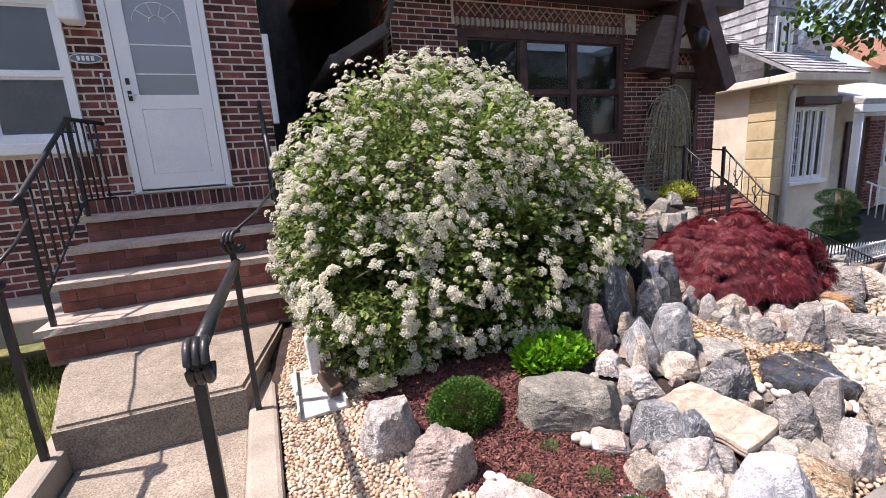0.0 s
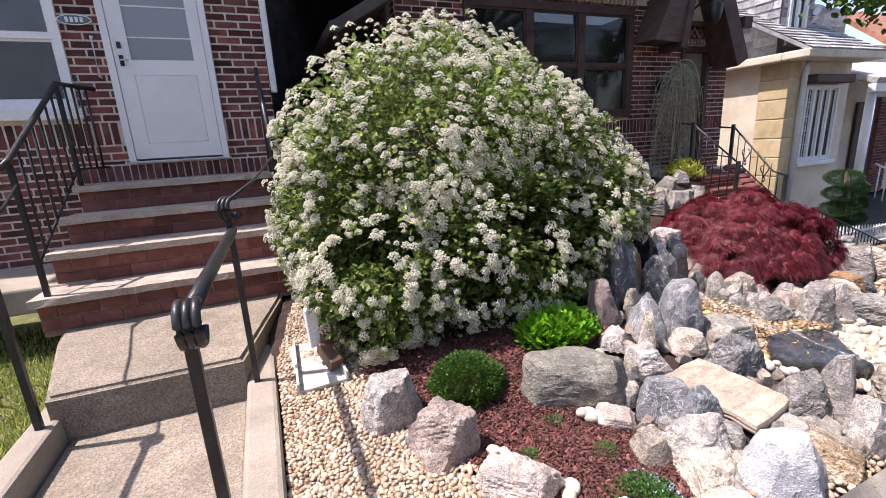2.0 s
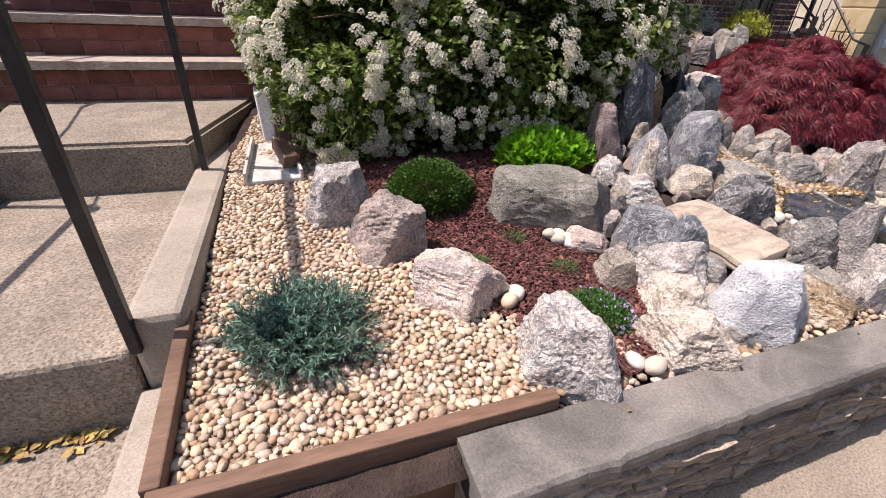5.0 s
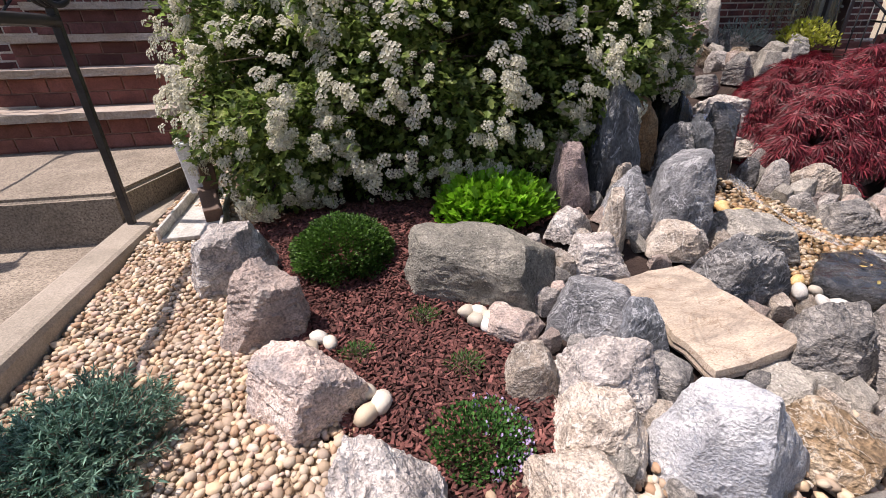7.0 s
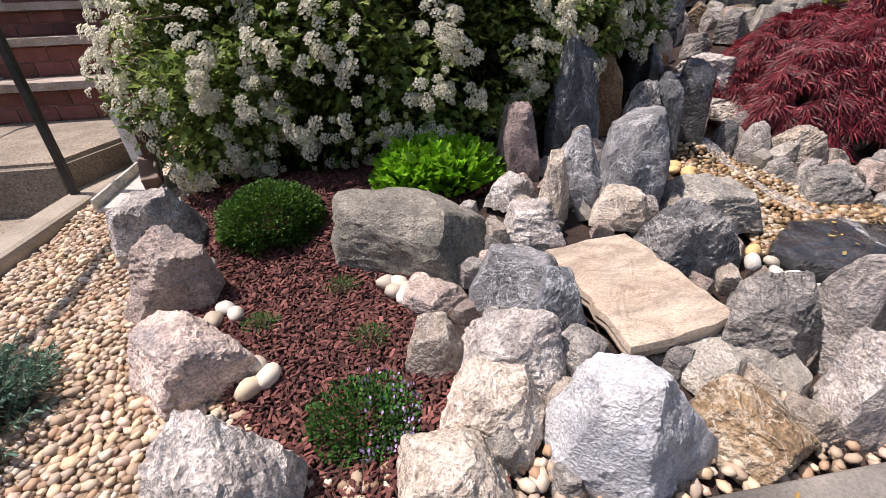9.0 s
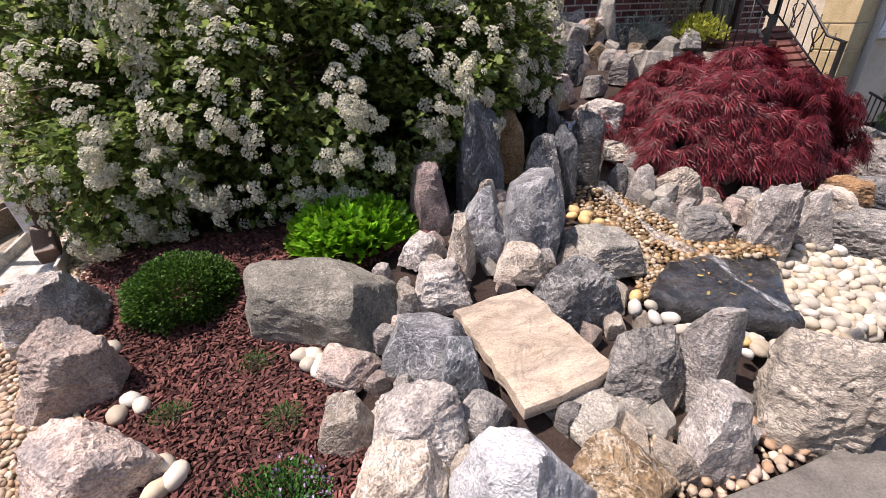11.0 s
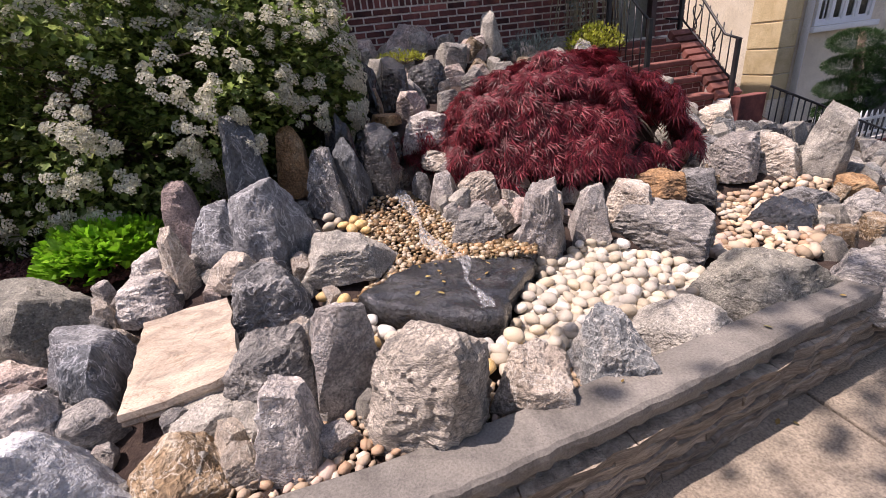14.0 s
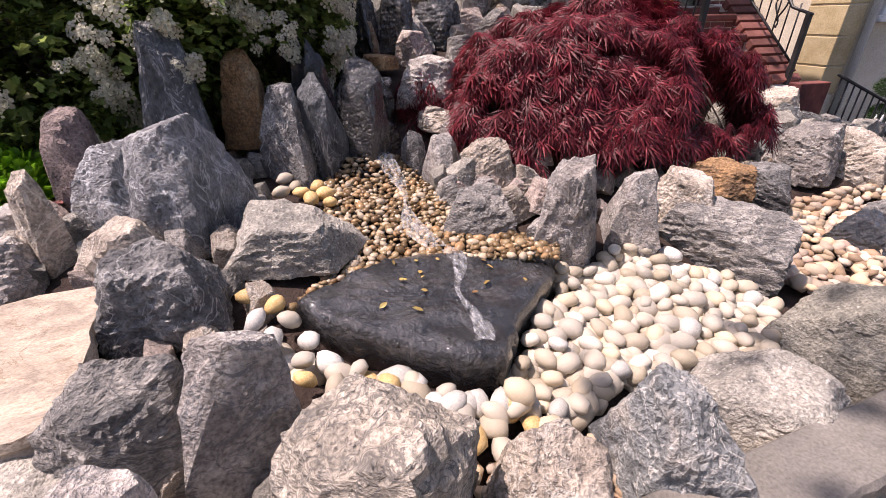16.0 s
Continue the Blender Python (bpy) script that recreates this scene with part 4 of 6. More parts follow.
prof = [(3.16, .1), (2.36, .1), (2.36, .50), (2.50, .54), (3.0, .96), (3.16, .98)]
for x in (SX1 + .01, SX1 + .20):
    bm.faces.new([bm.verts.new((x, y, z)) for y, z in prof])
bm.verts.ensure_lookup_table()
for i in range(6):
    j = (i + 1) % 6
    bm.faces.new((bm.verts[i], bm.verts[j], bm.verts[6 + j], bm.verts[6 + i]))
part("cheek_wall", finish(bm, "cheek_wall", M_MORTAR), st)
for rw in range(18):
    z = .12 + .0455 * rw
    y = 2.365 if z < .42 else 2.50 + max(0, (z + .04 - .54)) / .42 * .50
    k = 0
    while y + .05 < 3.15:
        L = .134 if (k or rw % 2) else .066
        L = min(L, 3.15 - y)
        part("brick", brick_mesh(round(L, 3), .038, .008, M_STEPB), st, m=pose(SX1 + .0095, y + L, z, 0, 0, -90))
        y += L + .008
        k += 1
for rw in range(6):
    for k in range(2):
        part("brick", brick_mesh(.088, .057, .008, M_STEPB), st, m=pose(SX1 + .013 + .095 * k, 2.3595, .12 + .0685 * rw))
coping = box("coping", -.005, .205, -.027, .027, 0, .05, M_STEPB, .004)
for k in range(10):
    u = k / 9
    part("brick", coping, st, m=pose(SX1 + .005, 2.50 + .50 * u, .535 + .42 * u, 40, 0, 0))
part("pillar", box("pillar", SX1 - .0, SX1 + .22, 2.27, 2.35, .1, .56, M_BRICK, .006), st, "dark brick end pillar")
RX = SX1 + .11
STAIR_M = pose(6.45, 2.86, .50) @ Matrix.Scale(1.25, 4) @ pose(-5.38, -2.30, -.56)
st.matrix_world = STAIR_M
rb = iron_rail("stair_rail", "black wrought-iron stair rail with scroll panels", [((RX, 2.46, .52), .40), ((RX, 3.02, 1.0), .42)],
               [([(RX, 2.44, .91), (RX, 2.58, .95), (RX, 3.0, 1.38), (RX, 3.18, 1.40)], .009), ([(RX, 2.46, .64), (RX, 3.0, 1.08), (RX, 3.18, 1.10)], .007)],
               [((RX, 2.46 + .56 * k / 8, .64 + .45 * k / 8), (RX, 2.46 + .56 * k / 8, .91 + .47 * k / 8)) for k in range(1, 8)], bar=.0045)
for yy, zz in ((2.66, .92), (2.86, 1.08)):
    for s_ in (-1, 1):
        pts = [(RX, yy + s_ * (.015 + .025 * math.sin(u)), zz + .08 * math.cos(u * .5)) for u in np.linspace(0, 6.0, 16)]
        part("scroll", tube("scroll", pts, .005, M_IRON, 6), rb)
rn = iron_rail("stair_rail", "black iron newel rail at the door side", [((4.80, 2.95, .96), .50), ((4.76, 2.45, .64), .46)],
          [([(4.76, 2.45, 1.08), (4.80, 2.95, 1.44), (4.80, 3.15, 1.46)], .008)],
          [((4.76 + .04 * k / 6, 2.45 + .5 * k / 6, .72 + .28 * k / 6), (4.76 + .04 * k / 6, 2.45 + .5 * k / 6, 1.08 + .36 * k / 6)) for k in range(1, 6)], bar=.0045)

rb.matrix_world = STAIR_M
rn.matrix_world = STAIR_M

part("far_side_wall", box("far_side_wall", 7.08, 7.10, HB + .22, HB + 6, .2, 3.1, M_MORTAR), house_b)
brick_wall(house_b, pose(7.101, HB, 0, 0, 0, 90), 1.2, .66, 3.1, [], (9, 9, 9, 9), size=.83)
part("back_roof", box("back_roof", 5.9, 7.2, HB + .2, HB + 6, 3.1, 3.16, M_REDRF), house_b)

# ---- cream house and its neighbours ----
house_c = thing("stucco_house", "cream stucco house with quoins, shingled dormer and picture window", "house")
HC = 3.75
part("wall", holed_panel("wall", 1.65, -.3, 2.45, [(.45, 1.35, .85, 2.05)], 0, .2, M_CREAM), house_c, m=pose(8.05, HC, 0))
part("side_wall", box("side_wall", 8.05, 8.25, HC + .2, HC + 7, -.3, 2.45, M_CREAM), house_c)
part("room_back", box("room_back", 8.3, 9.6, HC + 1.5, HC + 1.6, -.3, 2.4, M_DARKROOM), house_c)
for k in range(8):
    part("quoin", box("quoin", 8.035, 8.30, HC - .015, HC + .42, .06 + .30 * k, .345 + .30 * k, M_QUOIN, .008), house_c)
wc = window_unit("picture_window", "white picture window of four tall lights", 8.50, 9.40, .85, 2.05, HC - .02, 4, M_WHITE, house_c, .05, None)
for k in range(1, 5):
    part("muntin", box("muntin", 8.56, 8.73, HC - .008, HC + .01, .9 + .22 * k, .915 + .22 * k, M_WHITE), wc)
part("muntin", box("muntin", 8.64, 8.652, HC - .008, HC + .01, .92, 1.98, M_WHITE), wc)
part("sill", box("sill", 8.42, 9.46, HC - .10, HC + .0, .78, .845, M_WHITE, .01), house_c)
part("awning", box("awning", 8.45, 9.5, HC - .18, HC - .01, 2.07, 2.2, M_DARKW, .02), house_c, "dark rolled awning box")
part("downpipe", tube("downpipe", [(8.36, HC - .06, 2.42), (8.36, HC - .07, 2.30), (8.36, HC - .05, 2.2), (8.36, HC - .05, -.3)], .04, M_WHITE, 10), house_c, "white round downpipe")
part("eave", box("eave", 7.85, 9.85, HC - .35, HC + .02, 2.40, 2.52, M_CREAM, .02), house_c, "cream boxed eave and gutter")
part("side_eave", box("side_eave", 7.85, 8.06, HC + .02, HC + 7, 2.40, 2.52, M_CREAM, .02), house_c)


def shingle_slope(parent, m, w, h, rows):
    chunks = []
    r = random.Random(int(w * 100))
    for i in range(rows):
        z = h * i / rows
        x = -r.random() * .2
        while x < w:
            a, b = max(0, x), min(w, x + .28)
            t = .012 + r.random() * .008
            vs = [m @ Vector(p) for p in ((a + .004, -t, z), (b - .004, -t, z), (b - .004, 0, z + h / rows * 1.05), (a + .004, 0, z + h / rows * 1.05), (a + .004, .02, z), (b - .004, .02, z))]
            chunks.append((vs, [(0, 1, 2, 3), (0, 4, 5, 1)]))
            x += .28
    vs, fs = joined(chunks)
    tagged(part("shingles", mesh_of("shingles", vs, fs, M_SHING), parent), kind="stuff")


roof = part("roof", box("roof", 0, 1.95, 0, .05, 0, 2.2, M_SHING, 0, pose(7.9, HC - .34, 2.52, -58, 0, 0)), house_c, "grey shingle roof")
shingle_slope(house_c, pose(7.9, HC - .345, 2.525, -58, 0, 0), 1.95, 2.1, 16)
dm = part("dormer", None, house_c, "shingled dormer with white window")
part("cheek", box("cheek", 8.42, 9.25, HC + .45, HC + 3, 2.5, 4.6, M_SHING), dm)
shingle_slope(house_c, pose(8.415, HC + 3, 2.75, 0, 0, -90), 2.55, 1.9, 14)
part("far_wall", box("far_wall", 9.5, 9.7, HC + .2, HC + 7, -.3, 2.45, M_CREAM), house_c)
shingle_slope(house_c, pose(8.42, HC + .445, 2.75, 0, 0, 0), .83, 1.9, 14)
window_unit("window", "white dormer window", 8.55, 9.02, 2.72, 3.55, HC + .40, 2, M_WHITE, dm, .06, None)
part("dormer_roof", box("dormer_roof", 8.3, 9.4, HC + .25, HC + 3, 4.6, 4.75, M_SHING, .01), dm)

house_c.matrix_world = pose(.42, .50, .06)

house_d = thing("porch_house", "far cream house with shingled porch roof and white columns", "house")
part("wall", box("wall", 12.6, 24, 4.2, 10, -.3, 3.0, M_CREAM), house_d)
part("porch_roof", box("porch_roof", 0, 3.6, 0, 1.6, 0, .12, M_SHING, .02, pose(11.6, 2.75, 2.0, 20, 0, 0)), house_d, "shingled porch roof")
part("porch_fascia", box("porch_fascia", 11.6, 15.2, 2.74, 2.86, 1.88, 2.02, M_WHITE, .01), house_d)
part("column", tube("column", [(11.75, 2.85, -.2), (11.75, 2.85, 1.88)], .07, M_WHITE, 14), house_d, "white porch column")
part("column", tube("column", [(14.0, 2.85, -.2), (14.0, 2.85, 1.88)], .07, M_WHITE, 14), house_d, "white porch column")
part("roof", box("roof", 15, 24.2, 0, .1, 0, 1.7, M_REDRF, 0, pose(0, 4.0, 3.0, -52, 0, 0)), house_d, "red tiled roof")
part("dormer_gable", box("dormer_gable", 13.2, 14.8, 4.9, 8, 2.4, 3.9, M_SHING), house_d)
for k in range(3):
    window_unit("window", "white far window", 16 + 2.4 * k, 17.2 + 2.4 * k, .7, 2.1, 4.16, 2, M_WHITE, house_d, .07, None)
shingle_slope(house_d, pose(13.2, 4.895, 2.9, 0, 0, 0), 1.6, 1.0, 8)
shingle_slope(house_d, pose(13.195, 8, 2.9, 0, 0, -90), 3.1, 1.0, 8)
part("porch_door", box("porch_door", 14.25, 15.0, 4.13, 4.19, -.1, 1.8, M_DARKW, .02), house_d, "dark porch door")
part("brick_pier", box("brick_pier", 15.08, 15.75, 4.1, 4.195, -.3, 1.9, M_REDMORT), house_d, "red brick porch pier")
brick_wall(house_d, pose(15.08, 4.099, 0), .67, -.25, 1.85, [], (9, 9, 9, 9), M_STEPB)
for k in range(9):
    part("rail_bar", tube("rail_bar", [(12.6 + .16 * k, 2.9 - .05 * k, .55 - .07 * k), (12.6 + .16 * k, 2.9 - .05 * k, -.05 - .07 * k)], .012, M_WHITE, 6), house_d)
part("porch_rail", tube("porch_rail", [(12.5, 2.93, .60), (14.0, 2.5, -.04)], .02, M_WHITE, 8), house_d, "white porch stair rail")
house_d.matrix_world = pose(-1.0, 1.35, .1)
dish = thing("satellite_dish", "grey satellite dish on a roof arm", "satellite dish")
bm = bmesh.new()
bmesh.ops.create_uvsphere(bm, u_segments=24, v_segments=12, radius=.5)
bmesh.ops.delete(bm, geom=[v for v in bm.verts if v.co.z > -.34], context='VERTS')
bmesh.ops.transform(bm, matrix=pose(10.25, 4.1, 3.45, 60, 0, -50) @ Matrix.Diagonal((.42, .42, .42, 1)), verts=bm.verts)
part("reflector", finish(bm, "reflector", M_STEEL, True), dish)
part("arm", tube("arm", [(10.25, 4.4, 2.9), (10.25, 4.3, 3.1), (10.2, 4.05, 3.25)], .02, M_STEEL), dish)

dish.matrix_world = pose(-.65, .5, -.05)

# fences beyond the stairs
fence = thing("iron_fence", "black iron fence with plain uprights", "fence")
for k in range(26):
    x = 5.62 + .07 * k
    part("upright", tube("upright", [(x, 2.3 - .004 * k, .20 - .026 * k), (x, 2.3 - .004 * k, .60 - .028 * k)], .006, M_IRON, 6), fence)
part("rail", tube("rail", [(5.58, 2.30, .615), (7.44, 2.2, -.13)], .010, M_IRON, 6), fence)
part("rail", tube("rail", [(5.58, 2.30, .26), (7.44, 2.2, -.42)], .008, M_IRON, 6), fence)
pick = thing("picket_fence", "white metal picket fence with spear tops", "fence")
for k in range(30):
    x = 6.0 + .075 * k
    part("picket", tube("picket", [(x, 2.62, -.1), (x, 2.62, .24 - .006 * k), (x, 2.62, .29 - .006 * k)], [.011, .011, .003], M_WHITE, 6), pick)
part("rail", box("rail", 5.95, 8.3, 2.607, 2.633, .14, .165, M_WHITE), pick)
part("rail", box("rail", 5.95, 8.3, 2.607, 2.633, .0, .02, M_WHITE), pick)
base = thing("fence_wall", "low red brick wall under the white fence", "wall", kind="structure")
part("core", box("core", 5.9, 8.8, 2.56, 2.70, -.4, -.03, M_MORTAR), base)
brick_wall(base, pose(5.9, 2.559, 0), 2.9, -.38, -.05, [], (0, 2.8, -.4, 0), M_STEPB, size=.66)


fence.matrix_world = pose(1.12, .48, -.06)
pick.matrix_world = pose(1.55, .36, -.10)
base.matrix_world = pose(1.55, .36, -.10)

# sunlit houses added across the street, unseen behind the camera, to bounce light back
for i in range(6):
    x0 = -16 + 6.4 * i
    hx = thing("row_house", ("unseen red brick row house added across the street", "unseen tan brick row house added across the street", "unseen cream row house added across the street")[i % 3], "house")
    mw = (M_BRICKJ, M_QUOIN, M_CREAM)[i % 3]
    hs = [(.7, 2.6, 1.2, 2.6), (3.6, 4.6, .6, 2.7), (.9, 2.2, 3.9, 5.2), (3.4, 4.7, 3.9, 5.2)]
    part("wall", holed_panel("wall", 6.1, -.35, 6.2, hs, 0, .25, mw), hx, m=pose(x0 + 6.1, -15, 0, 0, 0, 180))
    part("room_back", box("room_back", x0, x0 + 6.1, -16.6, -16.5, -.3, 6.1, M_DARKROOM), hx)
    for a, b, c, d in hs:
        part("pane", box("pane", x0 + 6.1 - b, x0 + 6.1 - a, -15.16, -15.15, c, d, M_GLASS), hx)
    part("roof", box("roof", x0 - .1, x0 + 6.2, -18.0, -14.6, 6.2, 6.45, M_SHING, .03), hx)

# ---- boulders of the rock garden ----
LABELS = {
    "marble": "white and grey marbled boulder in the rock garden", "white": "large bright white angular boulder by the wall",
    "pink": "rounded pink granite boulder beside the mulch", "tan": "tan angular boulder wedged among others", "tangrey": "tall banded tan-grey boulder",
    "grey": "flat grey boulder with pale specks", "flag": "broad flat olive-grey boulder behind the mulch", "gneiss": "grey banded gneiss boulder", "slate": "blue-grey slate boulder with pale seams",
    "dark": "dark slate boulder near the waterfall", "darkgrey": "dark grey boulder with pale seams", "darkpink": "dull pink upright boulder among slate",
    "rust": "rust-stained brown boulder by the waterfall", "brown": "brown and white quartzite boulder", "wet": "black stone in the wet colour, shared with shaded stones", "greenstone": "green-grey boulder with pale base"}


def boulder(kind, x, y, z, w, d, h, yaw, seed, taper=0.3, lean=0.0, sub=4):
    """A broken stone: a many-sided block with chipped edges, tapered to the top, roughened along its bedding, part sunk in the ground."""
    r = random.Random(seed * 17 + 5)
    bm = bmesh.new()
    bmesh.ops.create_icosphere(bm, subdivisions=sub if w < .2 else 5, radius=1.0)
    cuts = []
    turn = r.uniform(-.5, .5)
    for k in range(4):
        a = turn + math.pi / 2 * k + r.uniform(-.28, .28)
        e = r.uniform(-.12, .30)
        cuts.append((Vector((math.cos(a) * math.cos(e), math.sin(a) * math.cos(e), math.sin(e))), r.uniform(.60, .74)))
    cuts.append((Vector((r.uniform(-.28, .28), r.uniform(-.38, .1), 1)).normalized(), r.uniform(.60, .70)))
    cuts.append((Vector((0, 0, -1)), .7))
    for k in range(6):
        a = 2 * math.pi * (k + r.uniform(-.45, .45)) / 6
        e = r.uniform(-.2, 1.05)
        cuts.append((Vector((math.cos(a) * math.cos(e), math.sin(a) * math.cos(e), math.sin(e))), r.uniform(.64, .84)))
    for v in bm.verts:
        c = v.co.normalized()
        v.co = c * sum((max(0.0, c.dot(nrm)) / dist) ** 60 for nrm, dist in cuts) ** (-1 / 60)
    bm.normal_update()
    lo, hi = [min(v.co[i] for v in bm.verts) for i in range(3)], [max(v.co[i] for v in bm.verts) for i in range(3)]
    off = Vector((seed * 3.1, seed * 1.7, 0))
    sink = .28 * h
    size = (w + d + h) / 3
    bed = Euler((r.uniform(-.6, .6), r.uniform(-.6, .6), r.uniform(0, 3))).to_matrix()
    s = 1.12 / max(min(size, .17), .05)
    calm = .45 if kind in ("grey", "slate", "flag") else .22 if kind == "white" else 1.0
    for v in bm.verts:
        p = Vector([(v.co[i] - lo[i]) / (hi[i] - lo[i]) - .5 for i in range(3)])
        k = 1 - taper * max(0, p.z + .15)
        p = Vector((p.x * k * w * 1.04 + lean * (p.z + .5) * h, p.y * k * d, (p.z + .5) * (h + sink) - sink))
        q = bed @ p
        layer = noise.noise(Vector((q.x * 3, q.y * 3, q.z * 16)) * s + off)
        dis = noise.noise(p * 2.6 * s + off) * .024 + layer * .026 * calm - abs(noise.noise(q * 8 * s + off)) * .036 * calm + noise.noise(p * 25 * s + off) * .016
        v.co = p + v.normal * dis * size
    me = finish(bm, "boulder", ROCK[kind])
    me.shade_smooth()
    me.set_sharp_from_angle(angle=radians(22))
    return thing("boulder", LABELS[kind], "boulder", pose(x, y, z, 0, 0, yaw), "rock garden boulders", data=me)


boulder("marble", 1.169, 1.528, 0.382, 0.291, 0.272, 0.221, -13, 0, 0.3, 0)
boulder("pink", 1.287, 1.216, 0.354, 0.315, 0.250, 0.215, -19, 1, 0.3, 0)
boulder("pink", 1.445, 0.904, 0.346, 0.305, 0.240, 0.150, -30, 2, 0.3, 0)
boulder("marble", 1.645, 0.571, 0.325, 0.315, 0.255, 0.215, -47, 3, 0.4, 0)
boulder("flag", 2.000, 1.270, 0.400, 0.517, 0.259, 0.196, -28, 4, 0.12, 0)
boulder("pink", 2.036, 1.057, 0.370, 0.193, 0.180, 0.055, -11, 5, 0.3, 0)
boulder("tan", 2.025, 0.869, 0.342, 0.156, 0.146, 0.111, -13, 6, 0.3, 0)
boulder("marble", 2.179, 0.820, 0.343, 0.261, 0.244, 0.147, -23, 7, 0.3, 0)
boulder("tan", 2.119, 0.692, 0.328, 0.218, 0.204, 0.100, -24, 8, 0.3, 0)
boulder("tan", 2.000, 0.551, 0.319, 0.239, 0.223, 0.128, -18, 9, 0.3, 0)
boulder("white", 2.359, 0.585, 0.288, 0.310, 0.260, 0.240, -46, 10, 0.5, 0)
boulder("gneiss", 2.341, 0.791, 0.340, 0.152, 0.142, 0.082, -34, 11, 0.3, 0)
boulder("brown", 2.607, 0.575, 0.313, 0.215, 0.205, 0.095, 27, 12, 0.3, 0)
boulder("grey", 2.732, 0.744, 0.331, 0.184, 0.172, 0.051, -53, 13, 0.3, 0)
boulder("darkpink", 2.580, 0.760, 0.333, 0.085, 0.079, 0.042, -47, 14, 0.3, 0)
boulder("slate", 2.257, 1.007, 0.368, 0.260, 0.242, 0.154, -23, 15, 0.4, 0)
boulder("dark", 2.336, 0.897, 0.363, 0.160, 0.149, 0.166, -30, 16, 0.45, 0)
boulder("marble", 2.196, 1.352, 0.432, 0.085, 0.079, 0.092, -16, 17, 0.3, 0)
boulder("pink", 2.195, 1.232, 0.423, 0.076, 0.071, 0.053, -17, 18, 0.3, 0)
boulder("tan", 2.257, 1.207, 0.414, 0.077, 0.072, 0.115, -20, 19, 0.3, 0)
boulder("pink", 2.214, 1.150, 0.397, 0.069, 0.064, 0.054, -18, 20, 0.3, 0)
boulder("marble", 2.391, 1.244, 0.436, 0.201, 0.187, 0.114, -24, 21, 0.3, 0)
boulder("marble", 2.357, 1.410, 0.496, 0.175, 0.163, 0.086, -21, 22, 0.2, 0)
boulder("tan", 2.468, 1.315, 0.481, 0.107, 0.100, 0.203, -26, 23, 0.5, 0)
boulder("tan", 2.658, 1.229, 0.485, 0.184, 0.171, 0.088, -34, 24, 0.3, 0)
boulder("slate", 2.789, 1.399, 0.506, 0.282, 0.263, 0.270, -9, 25, 0.45, 0)
boulder("slate", 2.584, 1.424, 0.510, 0.202, 0.188, 0.194, -1, 26, 0.5, 0)
boulder("darkpink", 2.440, 1.600, 0.550, 0.160, 0.150, 0.220, 2, 27, 0.4, 0)
boulder("dark", 2.700, 1.740, 0.580, 0.190, 0.170, 0.400, -4, 28, 0.5, 0)
boulder("rust", 2.870, 1.860, 0.640, 0.150, 0.140, 0.250, -9, 29, 0.3, 0)
boulder("darkgrey", 3.000, 1.740, 0.520, 0.210, 0.190, 0.270, -13, 30, 0.45, 0)
boulder("dark", 3.110, 1.760, 0.500, 0.170, 0.150, 0.320, -16, 31, 0.5, 0)
boulder("tan", 2.682, 1.630, 0.562, 0.085, 0.079, 0.106, -4, 32, 0.3, 0)
boulder("darkgrey", 2.785, 1.104, 0.406, 0.278, 0.259, 0.175, -11, 33, 0.3, 0)
boulder("grey", 3.029, 1.267, 0.433, 0.333, 0.255, 0.124, -19, 34, 0.15, 0)
boulder("gneiss", 2.783, 0.794, 0.339, 0.254, 0.237, 0.179, 13, 35, 0.3, 0)
boulder("marble", 2.985, 0.727, 0.324, 0.184, 0.172, 0.253, 2, 36, 0.2, 0)
boulder("tangrey", 3.167, 0.580, 0.293, 0.343, 0.262, 0.267, -9, 37, 0.22, 0)
boulder("marble", 2.836, 0.562, 0.308, 0.167, 0.156, 0.206, 13, 38, 0.25, 0)
boulder("grey", 2.636, 0.743, 0.332, 0.197, 0.184, 0.054, 21, 39, 0.3, 0)
boulder("tan", 3.433, 0.575, 0.250, 0.214, 0.200, 0.174, -24, 40, 0.3, 0)
boulder("greenstone", 3.685, 0.614, 0.217, 0.260, 0.242, 0.248, -35, 41, 0.3, 0)
boulder("grey", 3.983, 0.645, 0.211, 0.341, 0.261, 0.140, -46, 42, 0.3, 0)
boulder("flag", 4.364, 0.721, 0.207, 0.452, 0.346, 0.192, -54, 43, 0.2, 0)
boulder("gneiss", 4.679, 0.624, 0.227, 0.252, 0.235, 0.176, -62, 44, 0.3, 0)
boulder("darkgrey", 5.051, 0.699, 0.216, 0.300, 0.280, 0.148, -66, 45, 0.3, 0)
boulder("gneiss", 4.360, 1.220, 0.254, 0.408, 0.313, 0.175, -41, 46, 0.15, 0)
boulder("marble", 3.815, 1.262, 0.331, 0.204, 0.190, 0.299, -26, 47, 0.2, 0)
boulder("marble", 4.035, 1.270, 0.333, 0.173, 0.162, 0.233, -31, 48, 0.25, 0)
boulder("tan", 4.284, 1.347, 0.322, 0.202, 0.189, 0.195, -36, 49, 0.3, 0)
boulder("rust", 4.543, 1.496, 0.372, 0.273, 0.255, 0.125, -40, 50, 0.3, 0)
boulder("darkgrey", 4.778, 1.497, 0.324, 0.202, 0.189, 0.120, -45, 51, 0.3, 0)
boulder("gneiss", 3.571, 1.372, 0.397, 0.231, 0.215, 0.120, -18, 52, 0.3, 0)
boulder("marble", 3.531, 1.705, 0.437, 0.156, 0.145, 0.166, -14, 53, 0.3, 0)
boulder("tan", 3.680, 1.647, 0.433, 0.211, 0.197, 0.157, -18, 54, 0.3, 0)
